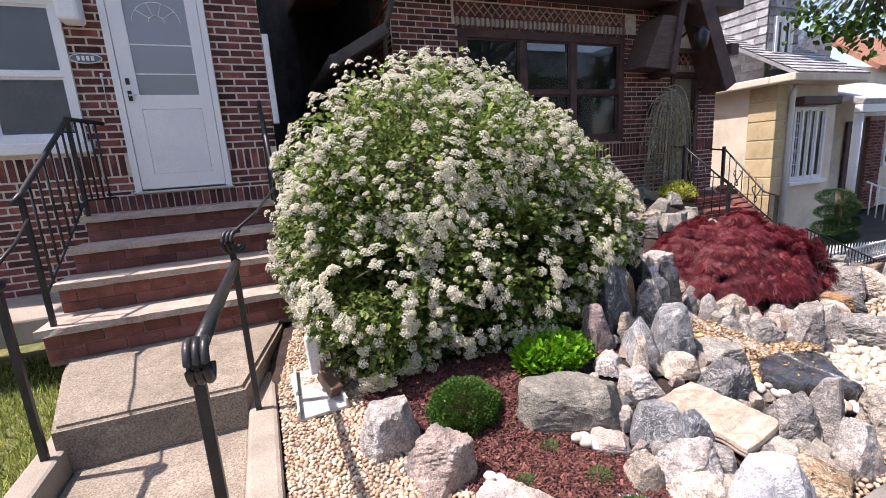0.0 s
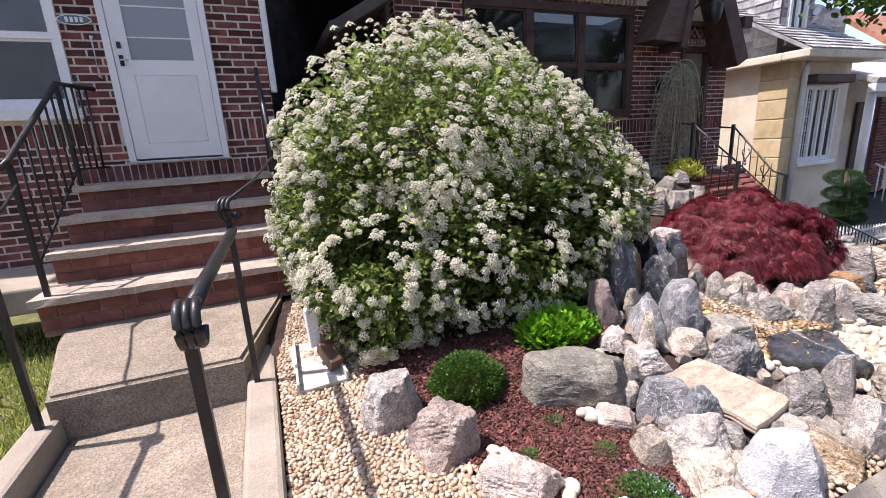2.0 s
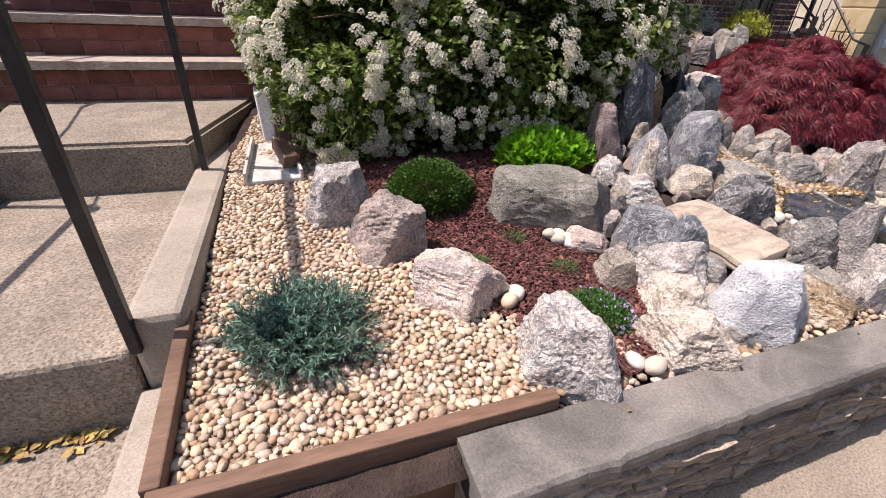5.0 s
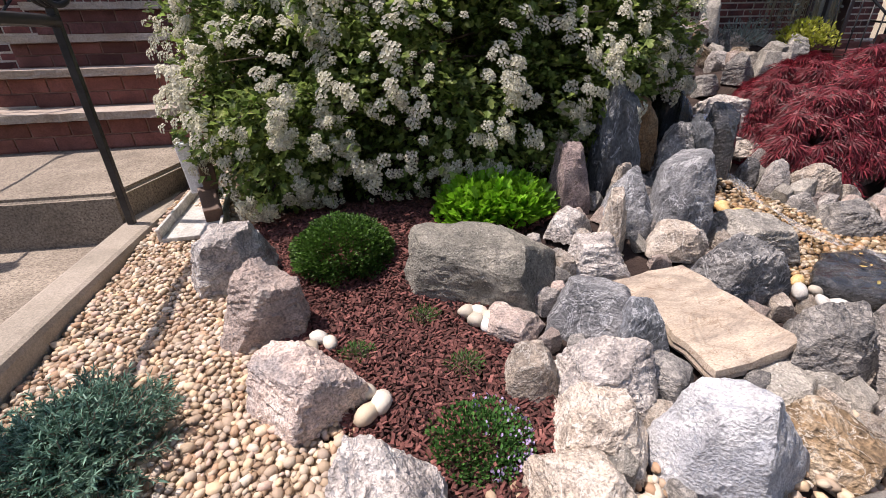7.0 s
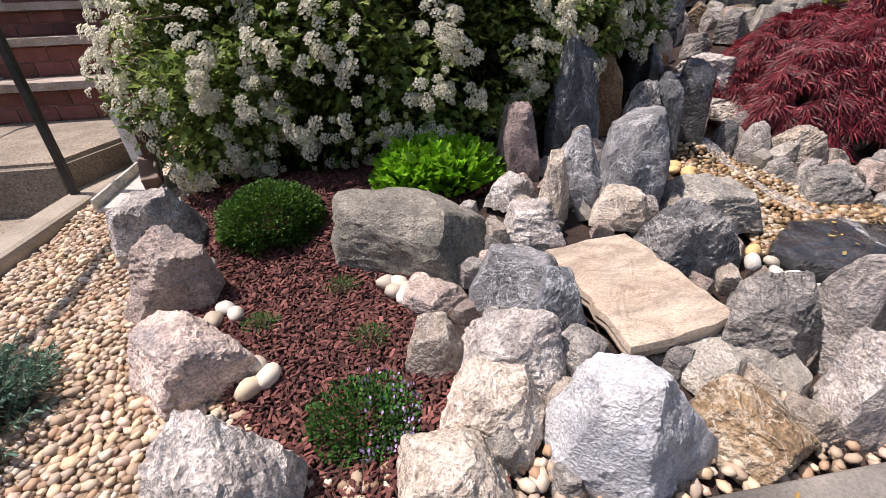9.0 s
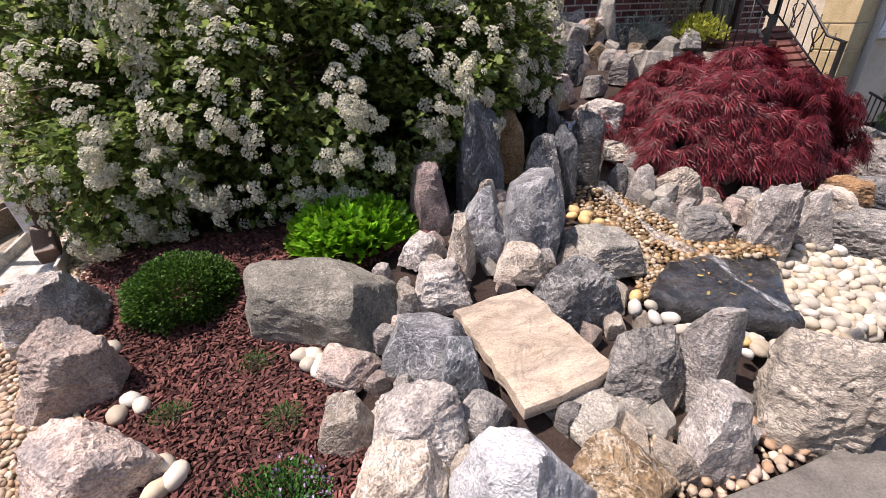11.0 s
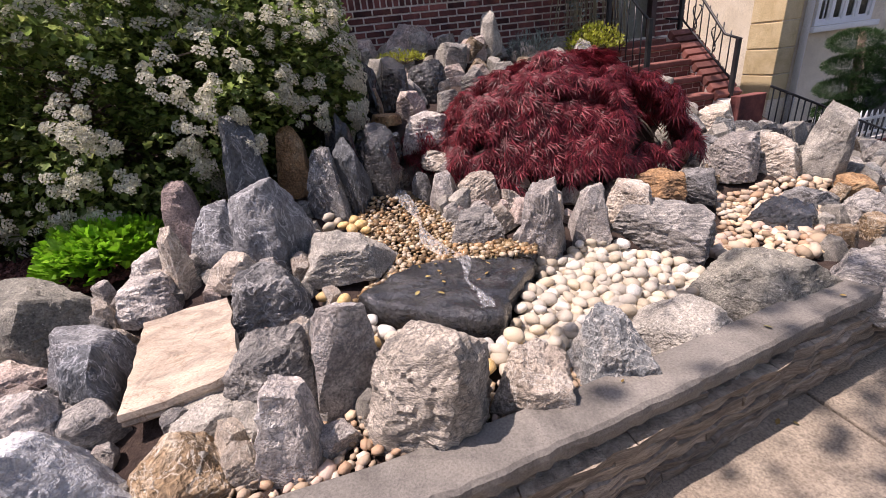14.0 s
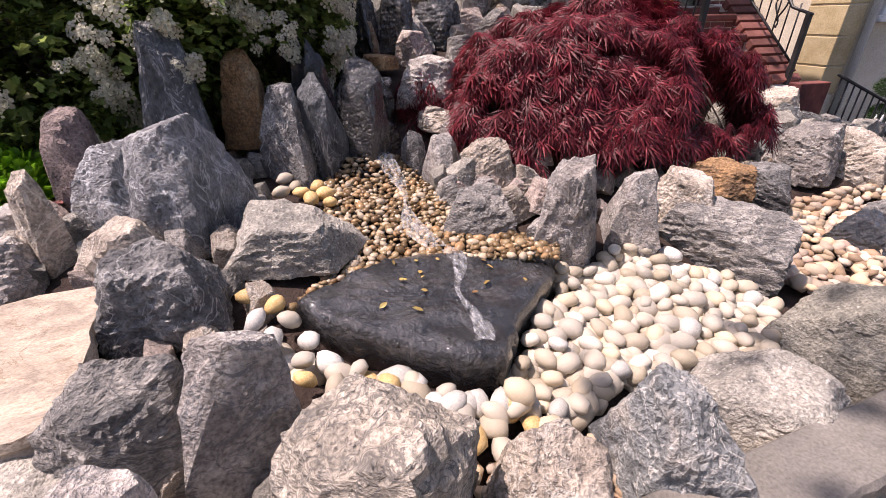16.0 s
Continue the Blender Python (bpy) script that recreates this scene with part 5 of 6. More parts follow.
boulder("grey", 3.862, 1.698, 0.459, 0.152, 0.142, 0.126, -22, 55, 0.3, 0)
boulder("marble", 3.588, 2.232, 0.656, 0.302, 0.281, 0.169, -12, 56, 0.3, 0)
boulder("tan", 3.618, 2.070, 0.561, 0.259, 0.242, 0.063, -14, 57, 0.3, 0)
# back stones by the waterfall: wet black also paints in the shade they lie in
boulder("wet", 3.336, 2.702, 0.835, 0.201, 0.187, 0.282, -6, 58, 0.3, 0)
boulder("wet", 3.522, 2.762, 0.835, 0.206, 0.192, 0.292, -9, 59, 0.3, 0)
boulder("wet", 3.800, 2.959, 0.847, 0.288, 0.268, 0.230, -13, 60, 0.3, 0)
boulder("wet", 3.126, 1.909, 0.539, 0.142, 0.132, 0.372, -3, 61, 0.3, 0)
boulder("wet", 3.261, 1.820, 0.551, 0.191, 0.178, 0.309, -6, 62, 0.3, 0)
boulder("marble", 5.221, 1.729, 0.332, 0.297, 0.277, 0.204, -49, 63, 0.3, 0)
boulder("tan", 5.471, 1.656, 0.318, 0.269, 0.251, 0.186, -53, 64, 0.3, 0)
boulder("grey", 5.692, 1.546, 0.314, 0.216, 0.202, 0.334, -57, 65, 0.4, 0)
boulder("wet", 5.005, 1.217, 0.181, 0.300, 0.280, 0.143, -55, 66, 0.3, 0)
boulder("pink", 3.938, 4.101, 1.136, 0.485, 0.372, 0.248, -12, 67, 0.3, 0)
boulder("grey", 4.127, 3.524, 1.040, 0.236, 0.220, 0.143, -16, 68, 0.3, 0)
boulder("pink", 4.346, 3.537, 1.047, 0.230, 0.215, 0.156, -19, 69, 0.3, 0)
boulder("grey", 4.533, 3.585, 1.112, 0.186, 0.174, 0.273, -21, 70, 0.45, 0)
boulder("tan", 4.914, 3.770, 1.001, 0.264, 0.247, 0.118, -25, 71, 0.3, 0)
boulder("tan", 5.652, 2.274, 0.371, 0.280, 0.261, 0.211, -47, 72, 0.3, 0)
boulder("darkgrey", 5.332, 1.336, 0.189, 0.245, 0.228, 0.099, -57, 73, 0.3, 0)
boulder("gneiss", 5.414, 1.145, 0.126, 0.232, 0.216, 0.181, -61, 74, 0.3, 0)
boulder("rust", 5.730, 1.398, 0.185, 0.218, 0.203, 0.098, -60, 75, 0.3, 0)
boulder("darkgrey", 3.439, 1.780, 0.473, 0.097, 0.090, 0.130, -11, 76, 0.3, 0)
boulder("brown", 3.372, 2.674, 0.830, 0.103, 0.096, 0.142, -7, 77, 0.3, 0)

# small broken stones wedged between the boulders
RUB = []
RKIND = ("tan", "pink", "grey", "gneiss", "marble", "tan", "pink", "grey", "gneiss", "marble", "darkgrey", "greenstone", "brown", "tangrey")
RWORD = {"tan": "tan", "pink": "pink", "grey": "grey", "gneiss": "banded grey", "marble": "pale marbled", "darkgrey": "dark grey", "greenstone": "green-grey", "brown": "brown", "tangrey": "tan-grey"}
for i, kd in enumerate(RKIND):
    b_ = boulder(kd, 0, 0, 0, .2, .16, .14, 0, 200 + i, .2, 0, 3)
    RUB.append(b_.data)
    bpy.data.objects.remove(b_)
rr_ = random.Random(77)


def wedge(x, y, s):
    k = rr_.randrange(10) if x < 4.3 else rr_.choice((2, 3, 7, 10, 10, 11, 12, 13))
    t = thing("rubble_stone", "small %s stone wedged between boulders" % RWORD[RKIND[k]], "stone",
              pose(x, y, ground_z(x, y) - .01, rr_.gauss(0, 15), rr_.gauss(0, 15), rr_.uniform(0, 360)) @ Matrix.Scale(s * 5, 4), "wedged small stones", data=RUB[k])
    return t


# split sandstone slab resting on the boulders
bm = bmesh.new()
outline = [(2.382, 1.133), (2.512, 1.143), (2.643, 1.152), (2.671, 1.020), (2.698, 0.896), (2.723, 0.776), (2.583, 0.759), (2.443, 0.742), (2.421, 0.879), (2.400, 1.016)]
N = 4
ring = []
for a, b in zip(outline, outline[1:] + outline[:1]):
    for k in range(N):
        t = k / N
        ring.append((a[0] + (b[0] - a[0]) * t + .013 * noise.noise(Vector((a[0] * 40 + k * .7, a[1] * 30, 0))), a[1] + (b[1] - a[1]) * t + .006 * noise.noise(Vector((a[0] * 30, b[1] * 40 + k, 3)))))
cx, cy = sum(p[0] for p in ring) / len(ring), sum(p[1] for p in ring) / len(ring)


def slab_z(x, y):
    return 0.435 + 0.114 * (y - cy) + 0.061 * (x - cx) + .006 * noise.noise(Vector((x * 12, y * 26, 0))) + .004 * abs(noise.noise(Vector((x * 9 + y * 30, y * 60, 3))))


layers = []
for f, dz in ((.97, -.045), (1.0, -.036), (.985, -.026), (1.012, -.018), (1.0, -.008), (.99, -.001), (.95, .0), (.8, .0), (.66, .0), (.5, .0), (.33, .0), (.16, .0)):
    layers.append([bm.verts.new((cx + (x - cx) * f, cy + (y - cy) * f, slab_z(cx + (x - cx) * f, cy + (y - cy) * f) + dz)) for x, y in ring])
for a, b in zip(layers, layers[1:]):
    for i in range(len(a)):
        j = (i + 1) % len(a)
        bm.faces.new((a[i], a[j], b[j], b[i]))
bm.faces.new(layers[0][::-1])
bm.faces.new(layers[-1])
thing("stone_slab", "flat beige sandstone slab lying across boulders", "slab", data=finish(bm, "stone_slab", M_SLAB))

# black basin stone with running water
bm = bmesh.new()
outline = [(3.035, 1.045), (3.13, 1.12), (3.25, 1.20), (3.43, 1.23), (3.715, 1.165), (3.72, 1.11), (3.53, .925), (3.465, .815), (3.38, .815), (3.255, .88), (3.13, .955)]
ring = []
for a, b in zip(outline, outline[1:] + outline[:1]):
    for k in range(7):
        t = k / 7
        ring.append((a[0] + (b[0] - a[0]) * t + .014 * noise.noise(Vector((a[0] * 40 + k, a[1] * 30, 0))), a[1] + (b[1] - a[1]) * t + .010 * noise.noise(Vector((a[0] * 30, b[1] * 40 + k, 3)))))
cx2, cy2 = sum(p[0] for p in ring) / len(ring), sum(p[1] for p in ring) / len(ring)


def basin_z(x, y):
    return .392 + .06 * (y - 1.03) - .10 * (x - 3.38) + .010 * noise.noise(Vector((x * 12, y * 14, 0))) - .009 * abs(noise.noise(Vector((x * 26 + y * 14, y * 34, 2)))) + .004 * noise.noise(Vector((x * 60, y * 60, 4)))


layers = []
for f, dz in ((.93, -.15), (.98, -.08), (1.0, -.03), (.975, -.008), (.93, .0), (.86, .0), (.78, .0), (.70, .0), (.62, .0), (.54, .0), (.46, .0), (.38, .0), (.30, .0), (.22, .0), (.14, .0), (.06, .0)):
    layers.append([bm.verts.new((cx2 + (x - cx2) * f, cy2 + (y - cy2) * f, basin_z(cx2 + (x - cx2) * f, cy2 + (y - cy2) * f) + dz + .005 * noise.noise(Vector((x * 30, y * 30, f * 5))))) for x, y in ring])
for a, b in zip(layers, layers[1:]):
    for i in range(len(a)):
        j = (i + 1) % len(a)
        bm.faces.new((a[i], a[j], b[j], b[i]))
bm.faces.new(layers[0][::-1])
bm.faces.new(layers[-1])
thing("basin_stone", "wide wet black stone in the stream bed", "stone", data=finish(bm, "basin_stone", M_WET, True))
# trickle strip: its white is painted sky reflection as well as foam
vs, fs = [], []
for i in range(15):
    u = i / 14
    x, y = 3.44 + .015 * math.sin(u * 9) - .02 * u, 1.215 - .36 * u
    wd = .015 + .009 * math.sin(u * 7 + 1)
    vs += [(x - wd, y, basin_z(x - wd, y) + .006), (x, y, basin_z(x, y) + .011), (x + wd, y, basin_z(x + wd, y) + .006)]
fs = [f for i in range(14) for f in ((i * 3, i * 3 + 1, i * 3 + 4, i * 3 + 3), (i * 3 + 1, i * 3 + 2, i * 3 + 5, i * 3 + 4))]
thing("water_trickle", "water trickle over black stone, foam and sky glint painted white", "water", kind="structure", data=mesh_of("water_trickle", vs, fs, M_FOAM_GLINT, True))

# waterfall: dark ledges with thin falling water
fall = thing("waterfall", "small waterfall over dark wet stone ledges", "waterfall")
for k, (kd, x, y, z, w_, d_, h_) in enumerate((("wet", 3.27, 1.95, .46, .30, .26, .16), ("wet", 3.29, 2.20, .54, .34, .36, .24), ("rust", 3.40, 2.42, .77, .20, .22, .05), ("wet", 3.08, 2.05, .52, .18, .3, .36))):
    b_ = boulder(kd, 0, 0, 0, w_, d_, h_, 0, 300 + k, .1)
    part("ledge", b_.data, fall, "dark wet ledge", pose(x, y, z, 0, 0, 8))
    bpy.data.objects.remove(b_)
for x0, x1, y, za, zb in ((3.22, 3.33, 1.80, .47, .60), (3.28, 3.40, 2.02, .60, .76)):
    vs, fs = [], []
    for i in range(13):
        x = x0 + (x1 - x0) * i / 12
        wv = .003 * math.sin(i * .9)
        vs += [(x, y + .03, zb), (x, y - .004 + wv, zb - .006), (x, y - .012 + wv, (za + zb) / 2), (x, y - .016 + wv, za)]
    for i in range(12):
        for q in range(3):
            fs.append((i * 4 + q, i * 4 + 4 + q, i * 4 + 5 + q, i * 4 + 1 + q))
    part("water_sheet", mesh_of("water_sheet", vs, fs, M_WATER, True), fall, "thin clear water sheet")

# ---- pebbles and gravel ----
SH = [pebble_shape(i, 2) for i in range(6)]
SHL = [pebble_shape(i + 9, 1) for i in range(6)]


def inside(poly, x, y):
    c = False
    for (ax, ay), (bx, by) in zip(poly, poly[1:] + poly[:1]):
        if (ay > y) != (by > y) and x < (bx - ax) * (y - ay) / (by - ay) + ax:
            c = not c
    return c


def scatter(poly, gap, r, tries):
    """Spots inside poly that keep a gap that may grow with the size drawn."""
    xs, ys = [p[0] for p in poly], [p[1] for p in poly]
    grid, out = {}, []
    for _ in range(tries):
        x, y = r.uniform(min(xs), max(xs)), r.uniform(min(ys), max(ys))
        if not inside(poly, x, y):
            continue
        key = (int(x / gap), int(y / gap))
        if any((x - q[0]) ** 2 + (y - q[1]) ** 2 < gap * gap for i in (-1, 0, 1) for j in (-1, 0, 1) for q in grid.get((key[0] + i, key[1] + j), ())):
            continue
        grid.setdefault(key, []).append((x, y))
        out.append((x, y))
    return out


def pebble_bed(name, label, poly, gap, size, mat, seed, zf, layers=2, shapes=None, flat=.62):
    r = random.Random(seed)
    chunks_v, faces, o = [], [], 0
    for layer in range(layers):
        for x, y in scatter(poly, gap, r, 80000):
            vs, fs = r.choice(shapes or SHL)
            s = size * (.62 + .55 * r.random() + .7 * r.random() ** 5)
            q = np.array(Euler((r.gauss(0, .3), r.gauss(0, .3), r.uniform(0, 6.28))).to_matrix())
            p = (vs * np.array((s, s * r.uniform(.62, .95), s * flat * r.uniform(.8, 1.1)))) @ q.T + np.array((x, y, zf(x, y) + size * .35 * layer - .1 * size))
            chunks_v.append(p)
            faces.extend(tuple(i + o for i in f) for f in fs)
            o += len(vs)
    me = mesh_of(name, np.concatenate(chunks_v), faces, mat, True)
    return thing(name, label, "gravel", kind="stuff", data=me)


def stream_z(x, y):
    return max(.385 + .05 * min(1, max(0, (y - 1.2) / .4)), min(ground_z(x, y) - .004, .52))


pebble_bed("river_gravel", "tan and cream river pebbles covering the bed", [(.725, .49), (1.30, .475), (1.72, .49), (1.70, .60), (1.60, .76), (1.48, .96), (1.38, 1.12), (1.30, 1.30), (1.22, 1.50), (1.14, 1.72), (1.16, 2.0), (1.05, 2.5), (.90, 2.95), (.82, 2.7), (.715, 2.2), (.71, 1.0)],
           .0175, .0122, M_GRAVEL, 4, ground_z, 2)
pebble_bed("stream_gravel", "amber wet gravel in the stream", [(3.10, 1.64), (3.17, 1.78), (3.43, 1.80), (3.50, 1.47), (3.67, 1.27), (3.76, 1.20), (3.72, 1.13), (3.44, 1.20), (3.24, 1.17), (3.10, 1.08), (3.03, 1.06), (3.10, 1.18), (3.19, 1.29), (3.12, 1.42)],
           .0195, .0135, M_STREAM, 6, stream_z, 2)
pebble_bed("side_gravel", "cream gravel by the small fountain stone", [(4.53, 1.12), (4.76, 1.29), (4.95, 1.55), (5.49, 1.51), (5.64, 1.47), (5.1, 1.10), (4.95, .90), (4.75, .93), (4.54, 1.03)], .036, .026, M_GRAVEL, 7, lambda x, y: ground_z(x, y) + .01, 2)
pebble_bed("wall_gravel", "tan pebbles filling gaps along the wall", [(x, cap_y(x) + .01) for x in (1.6, 2.2, 2.8, 3.4, 4.0, 4.6)] + [(x, cap_y(x) + .16) for x in (4.6, 4.0, 3.4, 2.8, 2.2, 1.6)], .026, .016, M_GRAVEL, 8, lambda x, y: soil_z(x, y) + .02, 2)
sw, sf = [], []
for i in range(13):
    y = 1.20 + .05 * i
    xa, xb = (3.20, 3.60 - .3 * (y - 1.2)) if y < 1.4 else (3.15, 3.44)
    sw += [(xa + (xb - xa) * j / 6, y, stream_z(xa + (xb - xa) * j / 6, y) + .003 + .003 * noise.noise(Vector((j * .9, i * .9, 1)))) for j in range(7)]
    if i:
        sf += [((i - 1) * 7 + j, (i - 1) * 7 + j + 1, i * 7 + j + 1, i * 7 + j) for j in range(6)]
thing("stream_water", "shallow clear water over amber gravel", "water", kind="structure", data=mesh_of("stream_water", sw, sf, M_WATER, True))
# strip down the stream, bright sky reflection and foam painted in white
vs, fs = [], []
for i in range(22):
    u = i / 21
    x, y = 3.30 + .03 * math.sin(u * 6) + .12 * u, 1.78 - .55 * u
    wd = .022 + .014 * math.sin(u * 8 + 1)
    z = stream_z(x, y) + .016
    vs += [(x - wd, y, z), (x, y, z + .006), (x + wd, y, z)]
fs = [f for i in range(21) for f in ((i * 3, i * 3 + 1, i * 3 + 4, i * 3 + 3), (i * 3 + 1, i * 3 + 2, i * 3 + 5, i * 3 + 4))]
thing("stream_foam", "running water among amber gravel, foam and sky glint painted white", "water", kind="structure", data=mesh_of("stream_foam", vs, fs, M_FOAM_GLINT, True))

r = random.Random(21)
PEB = []
for mat, nm in ((M_WPEB, "cream"), (M_GPEB, "grey"), (M_OPEB, "ochre")):
    for i in range(4):
        vs, fs = SH[i]
        PEB.append(mesh_of("pebble", vs * np.array((1, .74, .62)), fs, mat, True))


def pebble(x, y, z, s, tone=0, yaw=None):
    t = thing("pebble", ("smooth cream garden pebble", "smooth grey garden pebble", "smooth ochre garden pebble")[tone], "pebble", group="large smooth pebbles",
              data=PEB[tone * 4 + r.randrange(4)])
    t.matrix_world = pose(x, y, z, r.gauss(0, 14), r.gauss(0, 14), r.uniform(0, 360) if yaw is None else yaw) @ Matrix.Scale(s, 4)


BED = [(3.76, 1.17), (3.90, 1.20), (4.05, 1.22), (4.16, 1.16), (4.31, 1.09), (4.32, .95), (4.13, .78), (3.93, .80), (3.72, .80), (3.60, .74), (3.50, .68), (3.46, .80), (3.56, .93), (3.72, 1.08)]
pebble_bed("cream_pebbles", "smooth cream pebbles in a deep bed", BED, .040, .029, M_WPEBI, 22, ground_z, 3, SH, .72)
for x, y in scatter(BED, .046, r, 6000):
    pebble(x, y, ground_z(x, y) + .036, r.uniform(.023, .037), 0 if r.random() < .9 else 1)
for x, y in scatter([(2.93, 1.10), (3.02, 1.08), (3.04, 1.0), (3.12, .90), (3.30, .82), (3.46, .76), (3.52, .70), (3.40, .66), (3.26, .72), (3.06, .86), (2.95, 1.0)], .046, r, 3000):
    pebble(x, y, ground_z(x, y) + .03, r.uniform(.022, .036), r.choice((0, 0, 1, 2)))
for x, y in scatter([(2.92, 1.52), (3.14, 1.42), (3.16, 1.56), (2.98, 1.66)], .055, r, 600):
    pebble(x, y, ground_z(x, y) + .02, r.uniform(.022, .034), r.choice((0, 0, 2)))
for x, y in ((1.47, 1.13), (1.505, 1.10), (1.45, 1.085), (1.92, 1.145), (1.95, 1.135), (1.935, 1.105), (1.975, 1.10), (1.96, 1.075), (1.60, .90), (1.635, .86), (1.60, .835), (1.82, .52), (1.86, .49), (1.31, 1.40), (1.36, 1.36)):
    pebble(x, y, ground_z(x, y) + .018, r.uniform(.028, .040), 0 if r.random() < .75 else 1)

for x, y in scatter([(2.10, .56), (2.08, .98), (2.25, 1.3), (2.55, 1.6), (2.95, 1.55), (2.98, 1.05), (3.0, .84), (3.2, .60), (2.4, .52)], .085, rr_, 4000):
    if not (2.37 < x < 2.74 and .74 < y < 1.18):
        wedge(x, y, rr_.uniform(.06, .11))
for x, y in scatter([(3.55, 1.5), (3.5, 2.2), (4.0, 2.0), (5.2, 2.2), (5.6, 1.8), (5.0, 1.62), (4.6, 1.4), (4.1, 1.3), (3.75, 1.28)], .115, rr_, 4000):
    wedge(x, y, rr_.uniform(.07, .13))
for x, y in scatter([(3.1, 2.7), (3.0, 4.1), (5.5, 4.1), (5.9, 3.2), (5.2, 2.7), (3.9, 2.6)], .19, rr_, 3000):
    wedge(x, y, rr_.uniform(.12, .24))
for x, y in scatter([(4.75, .72), (4.95, 1.0), (5.7, 1.5), (6.6, 1.8), (7.0, 1.2), (5.4, .85)], .13, rr_, 3000):
    wedge(x, y, rr_.uniform(.10, .17))

# red bark mulch
MULCH = [(1.14, 1.62), (1.30, 1.25), (1.40, 1.06), (1.50, .90), (1.60, .72), (1.68, .58), (1.74, .49), (2.10, .49), (2.12, .66), (2.06, .80), (2.04, .95), (2.04, 1.12), (1.96, 1.25), (1.90, 1.42), (2.4, 1.5), (2.45, 1.9), (1.3, 1.95), (1.12, 1.9)]
rm = random.Random(12)
vv, ff = [], []
for layer in range(2):
    for x, y in scatter(MULCH, .0095, rm, 42000):
        L, W_, H_ = rm.uniform(.004, .014) * (1 if rm.random() < .9 else 1.6), rm.uniform(.002, .0062), rm.uniform(.001, .0028)
        m = pose(x, y, ground_z(x, y) + .004 + .006 * layer, rm.gauss(0, 26), rm.gauss(0, 26), rm.uniform(0, 360))
        o = len(vv)
        vv += [m @ Vector(p) for p in ((-L, -W_, -H_), (L, -W_ * .6, -H_), (L * .8, W_, -H_), (-L * .9, W_ * .8, -H_), (-L, -W_, H_), (L, -W_ * .6, H_), (L * .8, W_, H_), (-L * .9, W_ * .8, H_))]
        ff += [tuple(i + o for i in q) for q in ((4, 5, 6, 7), (0, 1, 5, 4), (1, 2, 6, 5), (2, 3, 7, 6), (3, 0, 4, 7))]
thing("bark_mulch", "dark red bark mulch chips covering the bed", "mulch", kind="stuff", data=mesh_of("bark_mulch", vv, ff, M_MULCH))
for x, y in scatter([(5.1, 1.75), (5.2, 2.6), (6.0, 2.7), (6.5, 2.6), (7.0, 2.2), (7.2, 1.8), (5.8, 1.5)], .14, rr_, 4000):
    wedge(x, y, rr_.uniform(.11, .22))

# coarse grit under the river pebbles, and leaves that fell on the wet stone
GRAVEL = [(.715, .475), (1.30, .465), (1.66, .475), (1.62, .60), (1.54, .72), (1.42, .92), (1.32, 1.06), (1.25, 1.25), (1.18, 1.45), (1.12, 1.70), (1.14, 2.0), (1.05, 2.5), (.90, 2.95), (.82, 2.7), (.705, 2.2), (.70, 1.0)]
vs, fs = [], []
for i in range(54):
    for j in range(130):
        x, y = .69 + .02 * i, .42 + .02 * j
        if inside(GRAVEL, x + .01, y + .01):
            o = len(vs)
            vs += [(a, b, ground_z(a, b) - .004) for a, b in ((x, y), (x + .02, y), (x + .02, y + .02), (x, y + .02))]
            fs.append((o, o + 1, o + 2, o + 3))
thing("grit_bed", "tan grit packed under the river pebbles", "gravel", kind="stuff", data=mesh_of("grit_bed", vs, fs, M_GRIT))
rf = random.Random(91)
vs, fs = [], []


def drop_leaf(x, y, z, s):
    m = pose(x, y, z, rf.gauss(0, 14), rf.gauss(0, 14), rf.uniform(0, 360))
    o = len(vs)
    vs.extend(m @ Vector((a * s, b * s, c * s)) for a, b, c in ((0, -1, 0), (.5, -.3, .12), (.4, .5, .1), (0, 1, 0), (-.4, .5, .1), (-.5, -.3, .12)))
    fs.extend(((o, o + 1, o + 2, o + 3), (o, o + 3, o + 4, o + 5)))


for k in range(16):
    x, y = rf.uniform(3.2, 3.6), rf.uniform(.95, 1.18)
    drop_leaf(x, y, basin_z(x, y) + .008, rf.uniform(.006, .014))
for k in range(150):
    x = rf.uniform(-.12, .56)
    drop_leaf(x - .1, .91 - abs(rf.gauss(0, .02)), .086 + abs(rf.gauss(0, .008)), rf.uniform(.008, .02))
for k in range(14):
    x, y = rf.uniform(1.5, 5), 0
    y = cap_y(x) - rf.uniform(.02, .12) if k % 2 else cap_y(x) - cap_w(x) - rf.uniform(.02, .1)
    drop_leaf(x, y, (cap_z(x) if k % 2 else WALK_Z) + .006, rf.uniform(.006, .013))
thing("leaf_litter", "scattered yellow and brown fallen leaves", "leaves", kind="stuff", data=mesh_of("leaf_litter", vs, fs, M_LITTER))

for x, y in scatter([(3.52, 1.45), (3.5, 1.85), (3.62, 2.1), (3.9, 1.9), (4.02, 1.45), (3.72, 1.36)], .085, rr_, 3000):
    wedge(x, y, rr_.uniform(.08, .15))
for x, y in scatter([(2.72, 1.66), (2.85, 2.2), (3.1, 2.2), (3.05, 1.72)], .09, rr_, 2000):
    wedge(x, y, rr_.uniform(.08, .14))

# larger pebbles packed along the front of the black stone
line = [(3.0, 1.0), (3.08, .93), (3.2, .86), (3.32, .79), (3.42, .765), (3.49, .76)]
for a, b in zip(line, line[1:]):
    for k in range(5):
        u = (k + r.random()) / 5
        pebble(a[0] + (b[0] - a[0]) * u + r.gauss(0, .012), a[1] + (b[1] - a[1]) * u - abs(r.gauss(0, .022)), r.uniform(.30, .335), r.uniform(.028, .044), r.choice((0, 0, 1, 1, 2)))

